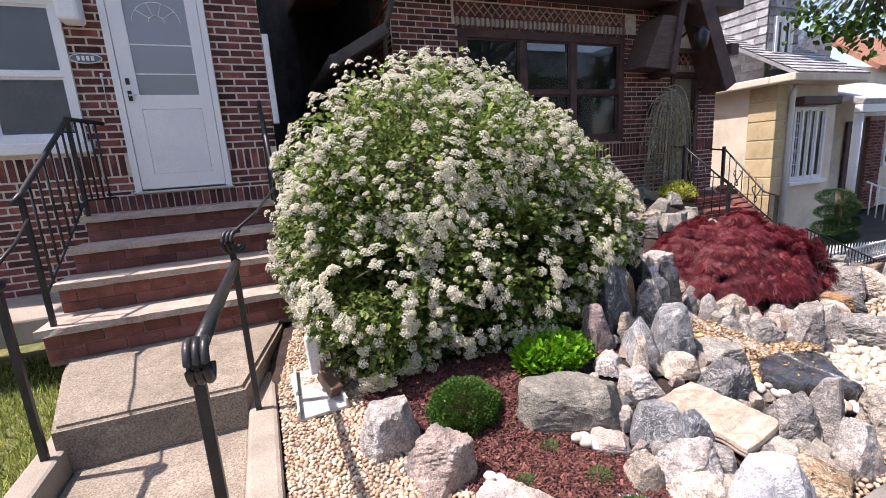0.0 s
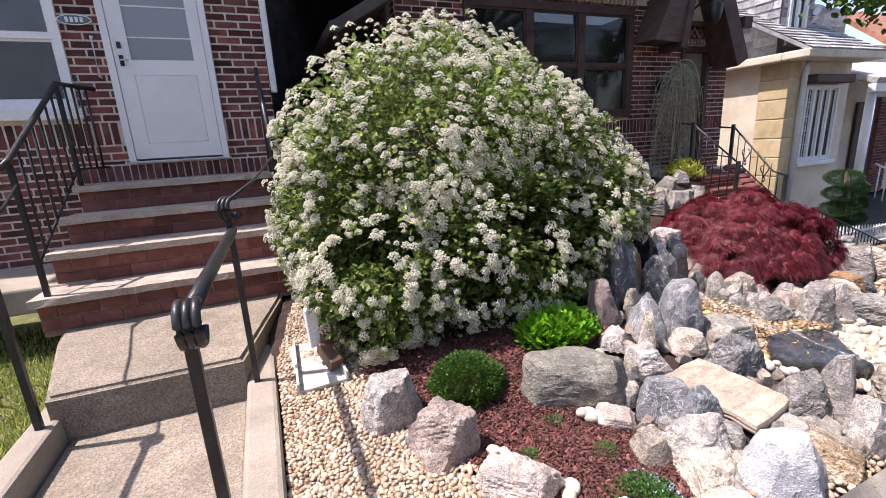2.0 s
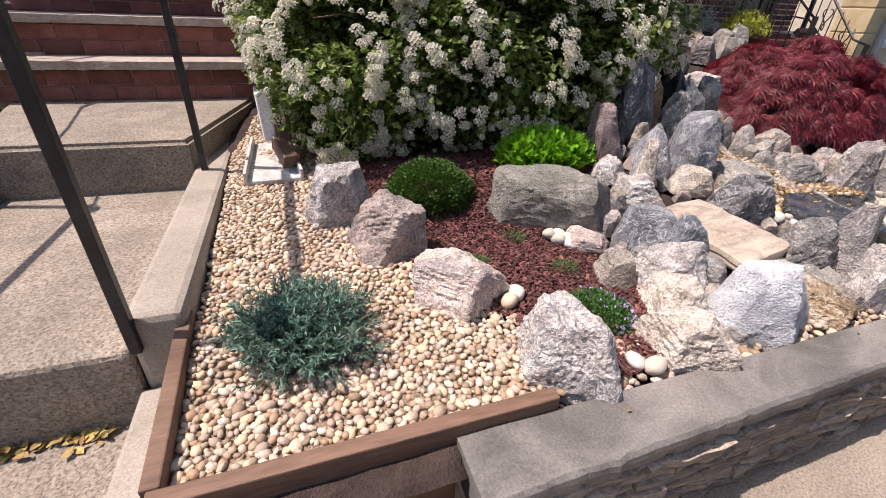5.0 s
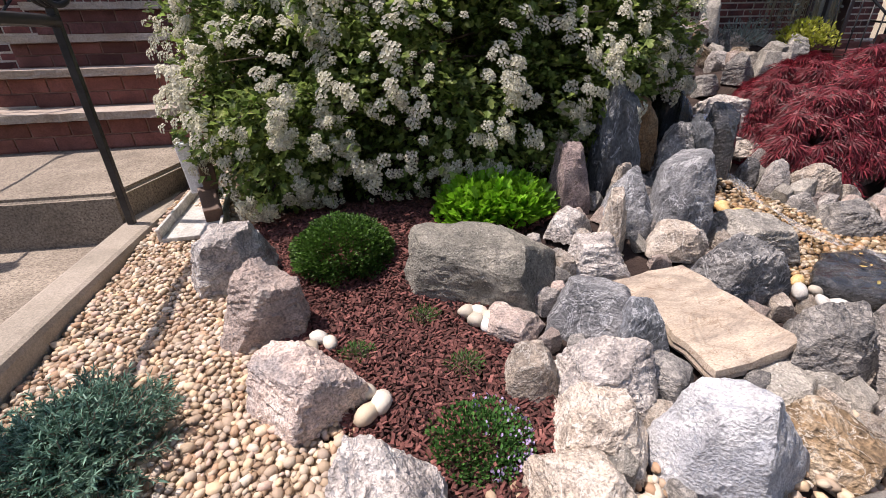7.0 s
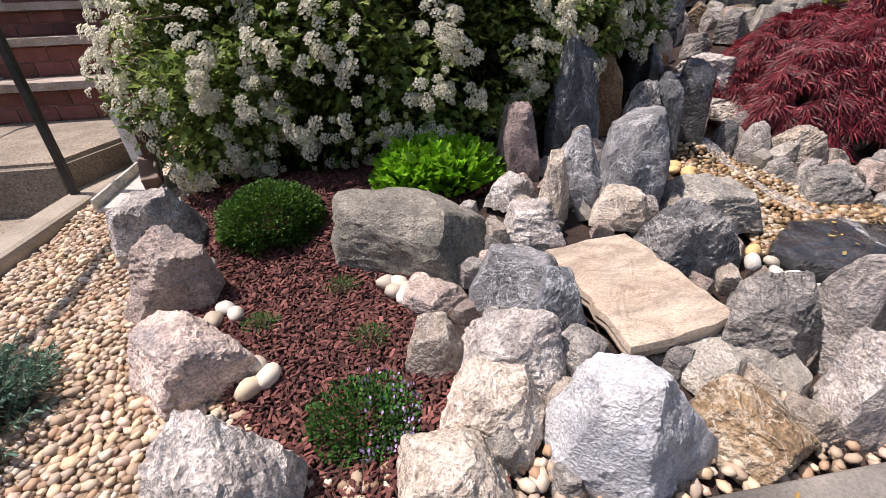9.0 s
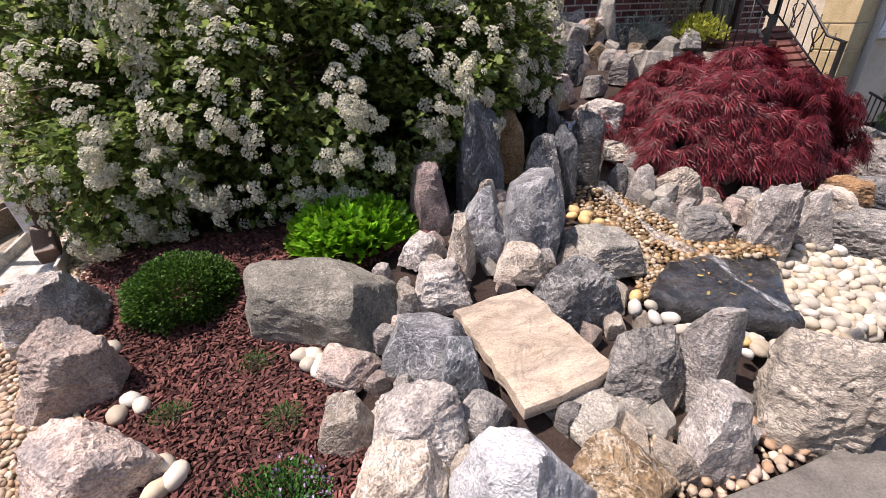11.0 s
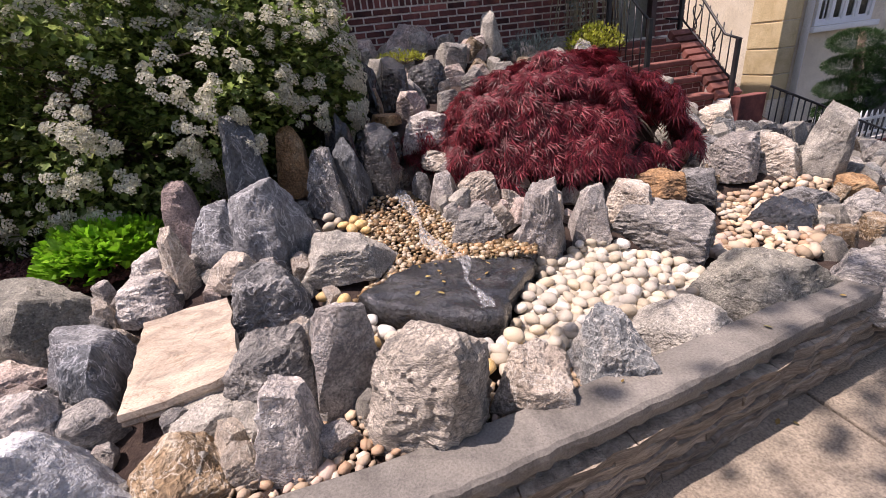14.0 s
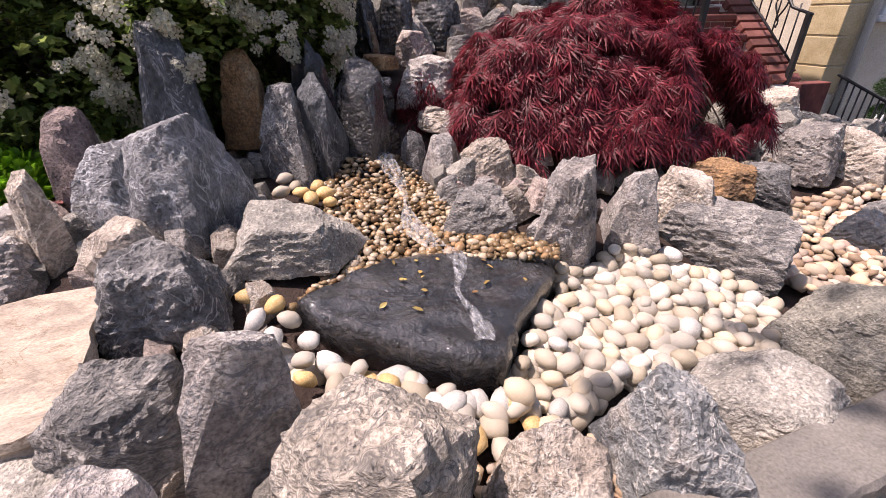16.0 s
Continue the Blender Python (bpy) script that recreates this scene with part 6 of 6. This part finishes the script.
# ---- plants ----


def leaf_cloud(spots, mat, name, shape):
    """One mesh of small leaves. spots: (place, way, side-spin, size). shape: leaf outline as points (along, across, up) and faces."""
    pts, faces = shape
    base = np.array(pts)
    vs, fs, o = [], [], 0
    for p, d, spin, s in spots:
        q = Vector(d).to_track_quat('Y', 'Z').to_matrix() @ Matrix.Rotation(spin, 3, 'Y')
        vs.append(base * s @ np.array(q).T + np.array(p))
        fs.extend(tuple(i + o for i in f) for f in faces)
        o += len(pts)
    return mesh_of(name, np.concatenate(vs), fs, mat)


LEAF = ([(0, 0, 0), (-.34, .35, .10), (-.28, .75, .06), (0, 1, -.06), (.28, .75, .06), (.34, .35, .10), (0, .5, -.02)], [(0, 6, 2, 1), (6, 3, 2), (0, 5, 4, 6), (6, 4, 3)])
LOBED = ([(0, 0, 0), (-.22, .25, .08), (-.48, .55, .10), (-.22, .62, .03), (-.24, .92, .05), (0, 1.05, -.05), (.24, .92, .05), (.22, .62, .03), (.48, .55, .10), (.22, .25, .08), (0, .55, -.03)],
         [(0, 10, 3, 1), (1, 3, 2), (10, 5, 4, 3), (0, 9, 7, 10), (9, 8, 7), (10, 7, 6, 5)])
SPRIG = ([(-.10, 0, 0), (.10, 0, 0), (.085, .6, .06), (0, 1, .02), (-.085, .6, .06)], [(0, 1, 2, 4), (4, 2, 3)])
BLADE = ([(-.07, 0, 0), (.07, 0, 0), (.05, .6, .05), (0, 1, .02), (-.05, .6, .05)], [(0, 1, 2, 4), (4, 2, 3)])


def lace_shape():
    """A finely cut maple leaf: seven narrow drooping lobes."""
    pts, fs = [], []
    for k in range(7):
        a = (k - 3) * .42
        L = 1.0 - .09 * abs(k - 3)
        c, s = math.cos(a), math.sin(a)
        for along, across, up in ((0, 0, 0), (.45, -.040, -.04), (.45, .040, -.04), (1.0, 0, -.30)):
            pts.append((s * along * L + c * across, c * along * L - s * across, up))
        o = 4 * k
        fs += [(o, o + 1, o + 2), (o + 1, o + 3, o + 2)]
    return pts, fs


LACE = lace_shape()


def in_ellipsoid_shell(r, depth):
    """A way from the middle, and a radius near the outside."""
    v = Vector((r.gauss(0, 1), r.gauss(0, 1), r.gauss(0, 1))).normalized()
    return v, 1 - depth * r.random() ** 1.6


# spirea bush: fountain of stems, leaves and flat blossom heads
def spirea():
    r = random.Random(5)
    t = thing("spirea_bush", "large arching spirea bush covered in white blossom", "bush")
    lobes = [((1.94, 2.75, 1.28), (1.06, .92, 1.02)), ((2.58, 2.70, 1.16), (.70, .80, .84)), ((2.05, 2.10, .92), (.74, .48, .52)), ((1.22, 2.55, 1.10), (.40, .50, .66)), ((1.36, 2.12, .82), (.44, .40, .42)), ((2.92, 2.30, 1.05), (.36, .42, .48)), ((2.62, 2.02, .98), (.34, .30, .36))]
    stems = []
    for k in range(70):
        c, s = lobes[r.randrange(len(lobes))]
        v, rad = in_ellipsoid_shell(r, .3)
        e = Vector((c[0] + v.x * s[0] * .9, c[1] + v.y * s[1] * .9, c[2] + abs(v.z) * s[2] * .9 * (1 if r.random() < .8 else -.5)))
        b = Vector((2.05 + r.gauss(0, .24), 2.7 + r.gauss(0, .17), .78))
        mid = b.lerp(e, .5) + Vector((0, 0, .22))
        pts = [(b * (1 - u) ** 2 + mid * 2 * u * (1 - u) + e * u * u) for u in np.linspace(0, 1, 7)]
        stems.append(tube_data(pts, [.010 * (1 - .75 * u) for u in np.linspace(0, 1, 7)], 5))
    vs, fs = joined(stems)
    tagged(part("stem_tangle", mesh_of("stem_tangle", vs, fs, M_BARK, True), t, "brown arching stems"), kind="stuff")
    spots, heads = [], []
    total = sum(s[0] * s[1] + s[1] * s[2] for _, s in lobes)
    for c, s in lobes:
        n = int(100000 * (s[0] * s[1] + s[1] * s[2]) / total)
        for k in range(n):
            v, rad = in_ellipsoid_shell(r, .5)
            bump = 1 + .16 * noise.noise(v * 2.6 + Vector(c)) + .10 * noise.noise(v * 6 + Vector(c))
            p = Vector((c[0] + v.x * s[0] * rad * bump, c[1] + v.y * s[1] * rad * bump, c[2] + v.z * s[2] * rad * bump))
            if p.z < ground_z(p.x, p.y) + .04 or noise.noise(p * 4.2) < -.16:
                continue
            d = (v + Vector((r.gauss(0, .6), r.gauss(0, .6), r.gauss(-.25, .6)))).normalized()
            spots.append((p, d, r.uniform(-.8, .8), r.uniform(.022, .046)))
        m = int(2350 * (s[0] * s[1] + s[1] * s[2]) / total)
        for k in range(m):
            v, _ = in_ellipsoid_shell(r, 0)
            if (v.y > .5 and k % 2) or noise.noise(v * 7 + Vector(c) * 2) < -.30:
                continue
            # a spray: heads strung along an arching, drooping shoot
            out = Vector((v.x, v.y, 0)).normalized()
            n_heads = r.randrange(2, 10)
            for j in range(n_heads):
                w = (v + out * (.016 * j) + Vector((r.gauss(0, .065), r.gauss(0, .065), -.018 * j + r.gauss(0, .05)))).normalized()
                bump = 1.0 + .16 * noise.noise(w * 2.6 + Vector(c)) + .10 * noise.noise(w * 6 + Vector(c))
                p = Vector((c[0] + w.x * s[0] * bump, c[1] + w.y * s[1] * bump, c[2] + w.z * s[2] * bump)) + Vector((r.gauss(0, .012), r.gauss(0, .012), r.gauss(0, .012)))
                if p.z < ground_z(p.x, p.y) + .05:
                    continue
                if any(((p.x - c2[0]) / s2[0]) ** 2 + ((p.y - c2[1]) / s2[1]) ** 2 + ((p.z - c2[2]) / s2[2]) ** 2 < .74 for c2, s2 in lobes):
                    continue
                heads.append((p + w * .012, (w * .9 + Vector((0, -.25, .5))).normalized(), .011 + .020 * r.random() ** 1.2))
    part("leaves", leaf_cloud(spots, M_LEAF, "leaves", LOBED), t, "small lobed green leaves")
    # blossom heads: a dome of five-petalled florets
    vs, fs = [], []
    for p, d, s in heads:
        q = d.to_track_quat('Z', 'Y')
        for k in range(19):
            a, rr = k * 2.4, math.sqrt((k + .5) / 19)
            c = p + q @ Vector((rr * s * math.cos(a), rr * s * math.sin(a), s * .75 * (1 - rr * rr) + r.uniform(-.003, .003)))
            nq = (q @ Vector((rr * .7 * math.cos(a), rr * .7 * math.sin(a), 1))).to_track_quat('Z', 'Y')
            o = len(vs)
            fr_ = s * .26
            vs.append(c - nq @ Vector((0, 0, fr_ * .35)))
            for j in range(5):
                b = j * 1.2566 + k
                vs.append(c + nq @ Vector((fr_ * math.cos(b), fr_ * math.sin(b), fr_ * .2)))
            fs += [(o, o + 1 + j, o + 1 + (j + 1) % 5) for j in range(5)]
    tagged(part("blossom", mesh_of("blossom", vs, fs, M_FLOWER), t, "clustered white blossom heads"), kind="stuff")


spirea()


def lace_maple():
    r = random.Random(8)
    t = thing("laceleaf_maple", "low weeping red laceleaf maple above the boulders", "shrub")
    base = Vector((4.32, 2.10, .55))
    tubes, spots = [], []
    for k in range(34):
        a = 2 * math.pi * k / 34 + r.uniform(-.1, .1)
        R = r.uniform(.55, 1.0)
        tip = base + Vector((.74 * R * math.cos(a), .50 * R * math.sin(a), -.06 + .12 * r.random()))
        top = base + Vector((.36 * R * math.cos(a), .25 * R * math.sin(a), .44 + .08 * r.random()))
        pts = [base * (1 - u) ** 2 + top * 2 * u * (1 - u) + tip * u * u for u in np.linspace(0, 1, 8)]
        tubes.append(tube_data(pts, [.013 * (1 - .8 * u) for u in np.linspace(0, 1, 8)], 5))
    tubes.append(tube_data([base - Vector((0, 0, .15)), base, base + Vector((.03, 0, .2))], [.03, .026, .018], 7))
    vs, fs = joined(tubes)
    tagged(part("branch_tangle", mesh_of("branch_tangle", vs, fs, M_BARK, True), t, "thin grey weeping branches"), kind="stuff")
    for k in range(15500):
        a, u = r.uniform(0, 2 * math.pi), r.random() ** .5
        lump = 1 + .12 * noise.noise(Vector((math.cos(a) * 2, math.sin(a) * 2, 1))) + .10 * noise.noise(Vector((math.cos(a) * 5, math.sin(a) * 5, 4)))
        x, y = .86 * u * lump * math.cos(a), .56 * u * lump * math.sin(a)
        h = .52 * math.sqrt(max(0, 1 - (u * .97) ** 2.4))
        tier = .15 * noise.noise(Vector((x * 5, y * 5, 2))) + .05 * noise.noise(Vector((x * 14, y * 14, 5)))
        p = base + Vector((x, y, h * (1 - .30 * r.random() ** 2) + tier - .08 - .10 * u * u))
        if noise.noise(p * 5.5) < -.20:
            continue
        d = Vector((math.cos(a) * (.35 + u), math.sin(a) * (.35 + u), -.25 - .9 * u + r.gauss(0, .3))) + Vector((r.gauss(0, .35), r.gauss(0, .35), 0))
        spots.append((p, d.normalized(), r.uniform(-.7, .7), r.uniform(.050, .092)))
    part("leaves", leaf_cloud(spots, M_MAPLE, "leaves", LACE), t, "finely cut dark red leaves")


lace_maple()


def mound(name, label, category, c, rad, n, size, mat, shape, seed, up=.4, shell=.35, extra=None):
    """A low cushion plant: a stem tuft and leaves over a dome."""
    r = random.Random(seed)
    t = thing(name, label, category)
    stems = []
    for k in range(26):
        v = Vector((r.gauss(0, 1), r.gauss(0, 1), abs(r.gauss(0, 1)))).normalized()
        e = Vector((c[0] + v.x * rad[0] * .8, c[1] + v.y * rad[1] * .8, c[2] + v.z * rad[2] * .8))
        b = Vector((c[0] + v.x * rad[0] * .25, c[1] + v.y * rad[1] * .25, c[2] - .02))
        stems.append(tube_data([b, b.lerp(e, .5) + Vector((0, 0, .01)), e], [.004, .003, .0015], 4))
    vs, fs = joined(stems)
    tagged(part("stem_tangle", mesh_of("stem_tangle", vs, fs, M_BARK), t), kind="stuff")
    spots = []
    for k in range(n):
        v = Vector((r.gauss(0, 1), r.gauss(0, 1), abs(r.gauss(0, .9)) - .12)).normalized()
        q = 1 - shell * r.random() ** 1.5
        b = 1 + .10 * noise.noise(v * 3 + Vector(c)) + .07 * noise.noise(v * 8 + Vector(c))
        p = Vector((c[0] + v.x * rad[0] * q * b, c[1] + v.y * rad[1] * q * b, c[2] + v.z * rad[2] * q * b))
        d = (v + Vector((r.gauss(0, .45), r.gauss(0, .45), up + r.gauss(0, .4)))).normalized()
        spots.append((p, d, r.uniform(-1, 1), size * r.uniform(.7, 1.3)))
    part("leaves", leaf_cloud(spots, mat, "leaves", shape), t)
    if extra:
        ne, mate, sz, nm = extra
        es = []
        for k in range(ne):
            v = Vector((abs(r.gauss(0, 1)), r.gauss(0, .8), abs(r.gauss(0, .7)))).normalized()
            es.append((Vector((c[0] + v.x * rad[0], c[1] + v.y * rad[1], c[2] + v.z * rad[2] + .006)), Vector((r.gauss(0, .4), r.gauss(0, .4), 1)).normalized(), r.uniform(-1, 1), sz))
        tagged(part(nm, leaf_cloud(es, mate, nm, LEAF), t), kind="stuff")
    return t


mound("box_cushion", "round clipped dark green cushion shrub in mulch", "shrub", (1.545, 1.52, .43), (.182, .165, .15), 14500, .0105, M_BOX, LEAF, 31, .3)
mound("lime_plant", "bright lime-green leafy plant behind the grey boulder", "plant", (2.14, 1.62, .52), (.22, .165, .13), 1700, .042, M_LIME, LOBED, 32, .7, .6)


def juniper(c, R, seed):
    r = random.Random(seed)
    t = thing("blue_juniper", "spreading blue-green juniper on the gravel", "shrub")
    stems, spots = [], []
    for k in range(640):
        a = r.uniform(0, 6.283)
        el = r.uniform(-.02, 1.45)
        L = R * r.uniform(.74, .98) * (1.0 - .12 * math.sin(el))
        d = Vector((math.cos(a) * math.cos(el), math.sin(a) * math.cos(el), math.sin(el) * .85))
        b = Vector(c) + Vector((r.gauss(0, .02), r.gauss(0, .02), 0))
        bend = Vector((0, 0, .05 if el < .5 else .0))
        pts = [b + d * L * u + bend * u * u for u in np.linspace(0, 1, 5)]
        stems.append(tube_data(pts, [.004 * (1 - .7 * u) for u in np.linspace(0, 1, 5)], 4))
        side = d.cross(Vector((0, 0, 1))).normalized()
        for j in range(40):
            u = r.uniform(.55, 1.03)
            p = b + d * L * u + bend * u * u
            out = (d * .55 + side * r.gauss(0, .6) + d.cross(side) * r.gauss(0, .6)).normalized()
            spots.append((p, out, r.uniform(-1.5, 1.5), r.uniform(.011, .021)))
    vs, fs = joined(stems)
    tagged(part("stem_tangle", mesh_of("stem_tangle", vs, fs, M_BARK), t), kind="stuff")
    part("needles", leaf_cloud(spots, M_JUNI, "needles", SPRIG), t, "short blue-green needles")


juniper((.985, .85, .32), .215, 41)
mound("creeping_thyme", "low creeping thyme mat with lilac florets", "plant", (1.845, .74, .325), (.125, .12, .036), 3600, .010, M_THYME, LEAF, 33, .7, .5, (170, M_LILAC, .009, "floret"))
for i, (x, y, s) in enumerate(((1.785, 1.18, .05), (1.58, 1.05, .05), (1.865, .95, .055))):
    mound("thyme_tuft", "small green tuft in the mulch", "plant", (x, y, ground_z(x, y) + .005), (s, s * .8, s * .5), 420, .013, M_THYME, BLADE, 50 + i, .5, .7)

# planting along the brick wall
mound("sage_clump", "grey-green sage clump by the brick wall", "plant", (5.0, 3.75, 1.02), (.28, .16, .18), 700, .05, M_SAGE, BLADE, 60, .8, .7)
mound("golden_shrub", "yellow-green shrub by the entrance", "shrub", (5.55, 3.62, 1.0), (.28, .18, .2), 1400, .026, M_GOLD, LEAF, 61, .7, .6)
mound("golden_sedum", "golden sedum at the wall foot", "plant", (3.74, 3.6, 1.08), (.22, .12, .08), 600, .02, M_GOLD, LEAF, 62, .7, .6)


def weeping_shrub():
    r = random.Random(14)
    t = thing("weeping_shrub", "bare weeping shrub with bleached twigs and sparse leaves", "shrub")
    tubes, spots = [], []
    b = Vector((5.72, 3.95, .90))
    top = b + Vector((.0, 0, 1.4))
    tubes.append(tube_data([b, b.lerp(top, .4) + Vector((.05, 0, 0)), top], [.022, .018, .012], 7))
    for k in range(120):
        a = r.uniform(0, 6.283)
        s = b.lerp(top, r.uniform(.55, 1.05))
        R = r.uniform(.15, .46)
        e = s + Vector((R * math.cos(a), R * .5 * math.sin(a), -r.uniform(.4, 1.2)))
        m = s + Vector((R * .8 * math.cos(a), R * .6 * math.sin(a), r.uniform(.05, .2)))
        pts = [s * (1 - u) ** 2 + m * 2 * u * (1 - u) + e * u * u for u in np.linspace(0, 1, 8)]
        tubes.append(tube_data(pts, [.0085 * (1 - .7 * u) for u in np.linspace(0, 1, 8)], 4))
        for j in range(12):
            p = pts[r.randrange(1, 8)] + Vector((r.gauss(0, .02), r.gauss(0, .02), r.gauss(0, .02)))
            spots.append((p, Vector((r.gauss(0, 1), r.gauss(0, 1), -.6)).normalized(), r.uniform(-1, 1), r.uniform(.02, .04)))
    vs, fs = joined(tubes)
    tagged(part("twig_tangle", mesh_of("twig_tangle", vs, fs, M_DRY, True), t), kind="stuff")
    part("leaves", leaf_cloud(spots, M_SAGE, "leaves", LEAF), t)


weeping_shrub()


def topiary():
    r = random.Random(15)
    t = thing("cloud_topiary", "clipped cloud topiary with dark green pads", "shrub")
    part("trunk", tube("trunk", [(6.75, 3.0, -.65), (6.78, 3.0, .4), (6.72, 3.0, .75)], [.05, .04, .025], M_BARK, 8), t)
    for x, z, a, h in ((6.66, .68, .22, .09), (6.98, .52, .15, .09), (6.68, .49, .23, .085), (6.95, .34, .18, .09), (6.66, .30, .24, .09), (6.88, .17, .22, .09), (6.66, .1, .22, .08)):
        spots = []
        for k in range(5200):
            v = Vector((r.gauss(0, 1), r.gauss(0, 1), r.gauss(0, 1))).normalized()
            q = 1 - .25 * r.random()
            spots.append((Vector((x + v.x * a * q, 3.0 + v.y * a * .8 * q, z + v.z * h * q)), (v + Vector((r.gauss(0, .4), r.gauss(0, .4), r.gauss(.3, .4)))).normalized(), r.uniform(-1, 1), r.uniform(.018, .032)))
        part("pad", leaf_cloud(spots, M_CONIF, "pad", BLADE), t)
    return t


TOPIARY = topiary()
TOPIARY.matrix_world = pose(8.28, 3.22, .34) @ Matrix.Scale(1.15, 4) @ pose(-6.75, -3.0, -.30)


def street_tree():
    r = random.Random(16)
    t = thing("street_tree", "tall street tree with spreading leafy crown", "tree")
    tubes = [tube_data([(6.6, -1.9, -.35), (6.65, -1.9, 1.2), (6.5, -1.8, 2.8), (6.3, -1.6, 4.4), (6.2, -1.5, 6.2)], [.19, .16, .13, .10, .05], 10)]
    spots = []
    for k in range(26):
        a = 2 * math.pi * k / 26 + r.uniform(-.2, .2)
        z0 = r.uniform(2.8, 5.6)
        b = Vector((6.4, -1.7, z0))
        R = r.uniform(2.6, 5.2)
        e = Vector((6.4 + R * math.cos(a), -1.2 + R * .85 * math.sin(a), z0 + r.uniform(.9, 2.0)))
        m = b.lerp(e, .5) + Vector((0, 0, .6))
        pts = [b * (1 - u) ** 2 + m * 2 * u * (1 - u) + e * u * u for u in np.linspace(0, 1, 8)]
        tubes.append(tube_data(pts, [.06 * (1 - .8 * u) for u in np.linspace(0, 1, 8)], 6))
        for j in range(9):
            q = pts[r.randrange(3, 8)]
            c = Vector((q[0] + r.gauss(0, .35), q[1] + r.gauss(0, .35), q[2] + r.gauss(-.1, .3)))
            if c.z < 3.3:
                continue
            tubes.append(tube_data([q, c], [.015, .006], 4))
            for i in range(38):
                p = c + Vector((r.gauss(0, .22), r.gauss(0, .22), r.gauss(-.05, .16)))
                spots.append((p, Vector((r.gauss(0, 1), r.gauss(0, 1), -.5 + r.gauss(0, .5))).normalized(), r.uniform(-1, 1), r.uniform(.07, .13)))
    # unseen boughs reaching over the garden, added to dapple the cap and sidewalk
    for k in range(9):
        c = Vector((r.uniform(2.0, 4.6), r.uniform(.0, .95), r.uniform(4.5, 5.1)))
        tubes.append(tube_data([(6.2, -1.5, 4.6), (5.0, .2, 5.2), c], [.03, .02, .008], 5))
        for i in range(95):
            p = c + Vector((r.gauss(0, .30), r.gauss(0, .22), r.gauss(-.05, .16)))
            spots.append((p, Vector((r.gauss(0, 1), r.gauss(0, 1), -.5 + r.gauss(0, .5))).normalized(), r.uniform(-1, 1), r.uniform(.06, .11)))
    # one drooping bough towards the far houses
    for k in range(64):
        u = r.random()
        c = Vector((6.38 + .50 * u + r.gauss(0, .06), 2.88 - .75 * u + r.gauss(0, .06), 3.12 - (.25 + .55 * u) * r.random()))
        tubes.append(tube_data([(6.7, 2.3, 3.25), c.lerp(Vector((6.7, 2.3, 3.25)), .4) + Vector((0, 0, .08)), c], [.010, .007, .003], 4))
        for i in range(9):
            p = c + Vector((r.gauss(0, .075), r.gauss(0, .075), r.gauss(-.03, .06)))
            spots.append((p, Vector((r.gauss(0, 1), r.gauss(0, 1), -.9 + r.gauss(0, .4))).normalized(), r.uniform(-1, 1), r.uniform(.05, .095)))
    tubes.append(tube_data([(6.5, -1.5, 3.6), (6.8, .0, 4.1), (6.8, 1.4, 3.75), (6.7, 2.3, 3.25)], [.06, .04, .025, .010], 6))
    vs, fs = joined(tubes)
    part("trunk", mesh_of("trunk", vs, fs, M_BARK, True), t)
    part("crown", leaf_cloud(spots, M_TREE, "crown", LEAF), t)
    return t


TREE = street_tree()
for x, y, yaw in ((-14.5, -9.5, 40), (-8.0, -10.0, 100), (-1.5, -9.0, 160), (4.0, -9.5, 10)):
    copy_thing(TREE, pose(x + 6.5, y, -1.2) @ pose(0, 0, 0, 0, 0, yaw) @ pose(-6.5, 1.8, 0))

# lawn beside the walk
rl = random.Random(19)
sp_ = []
for k in range(17000):
    x, y = -.35 - 1.5 * rl.random() ** 1.3, rl.uniform(.95, 3.95)
    sp_.append((Vector((x, y, .30 + .03 * noise.noise(Vector((x, y, 0))))), Vector((rl.gauss(0, .45), rl.gauss(0, .45), 1)).normalized(), rl.uniform(-1, 1), rl.uniform(.03, .07)))
thing("grass", "patchy dry green lawn grass", "grass", kind="stuff", data=leaf_cloud(sp_, M_GRASS, "grass", BLADE))
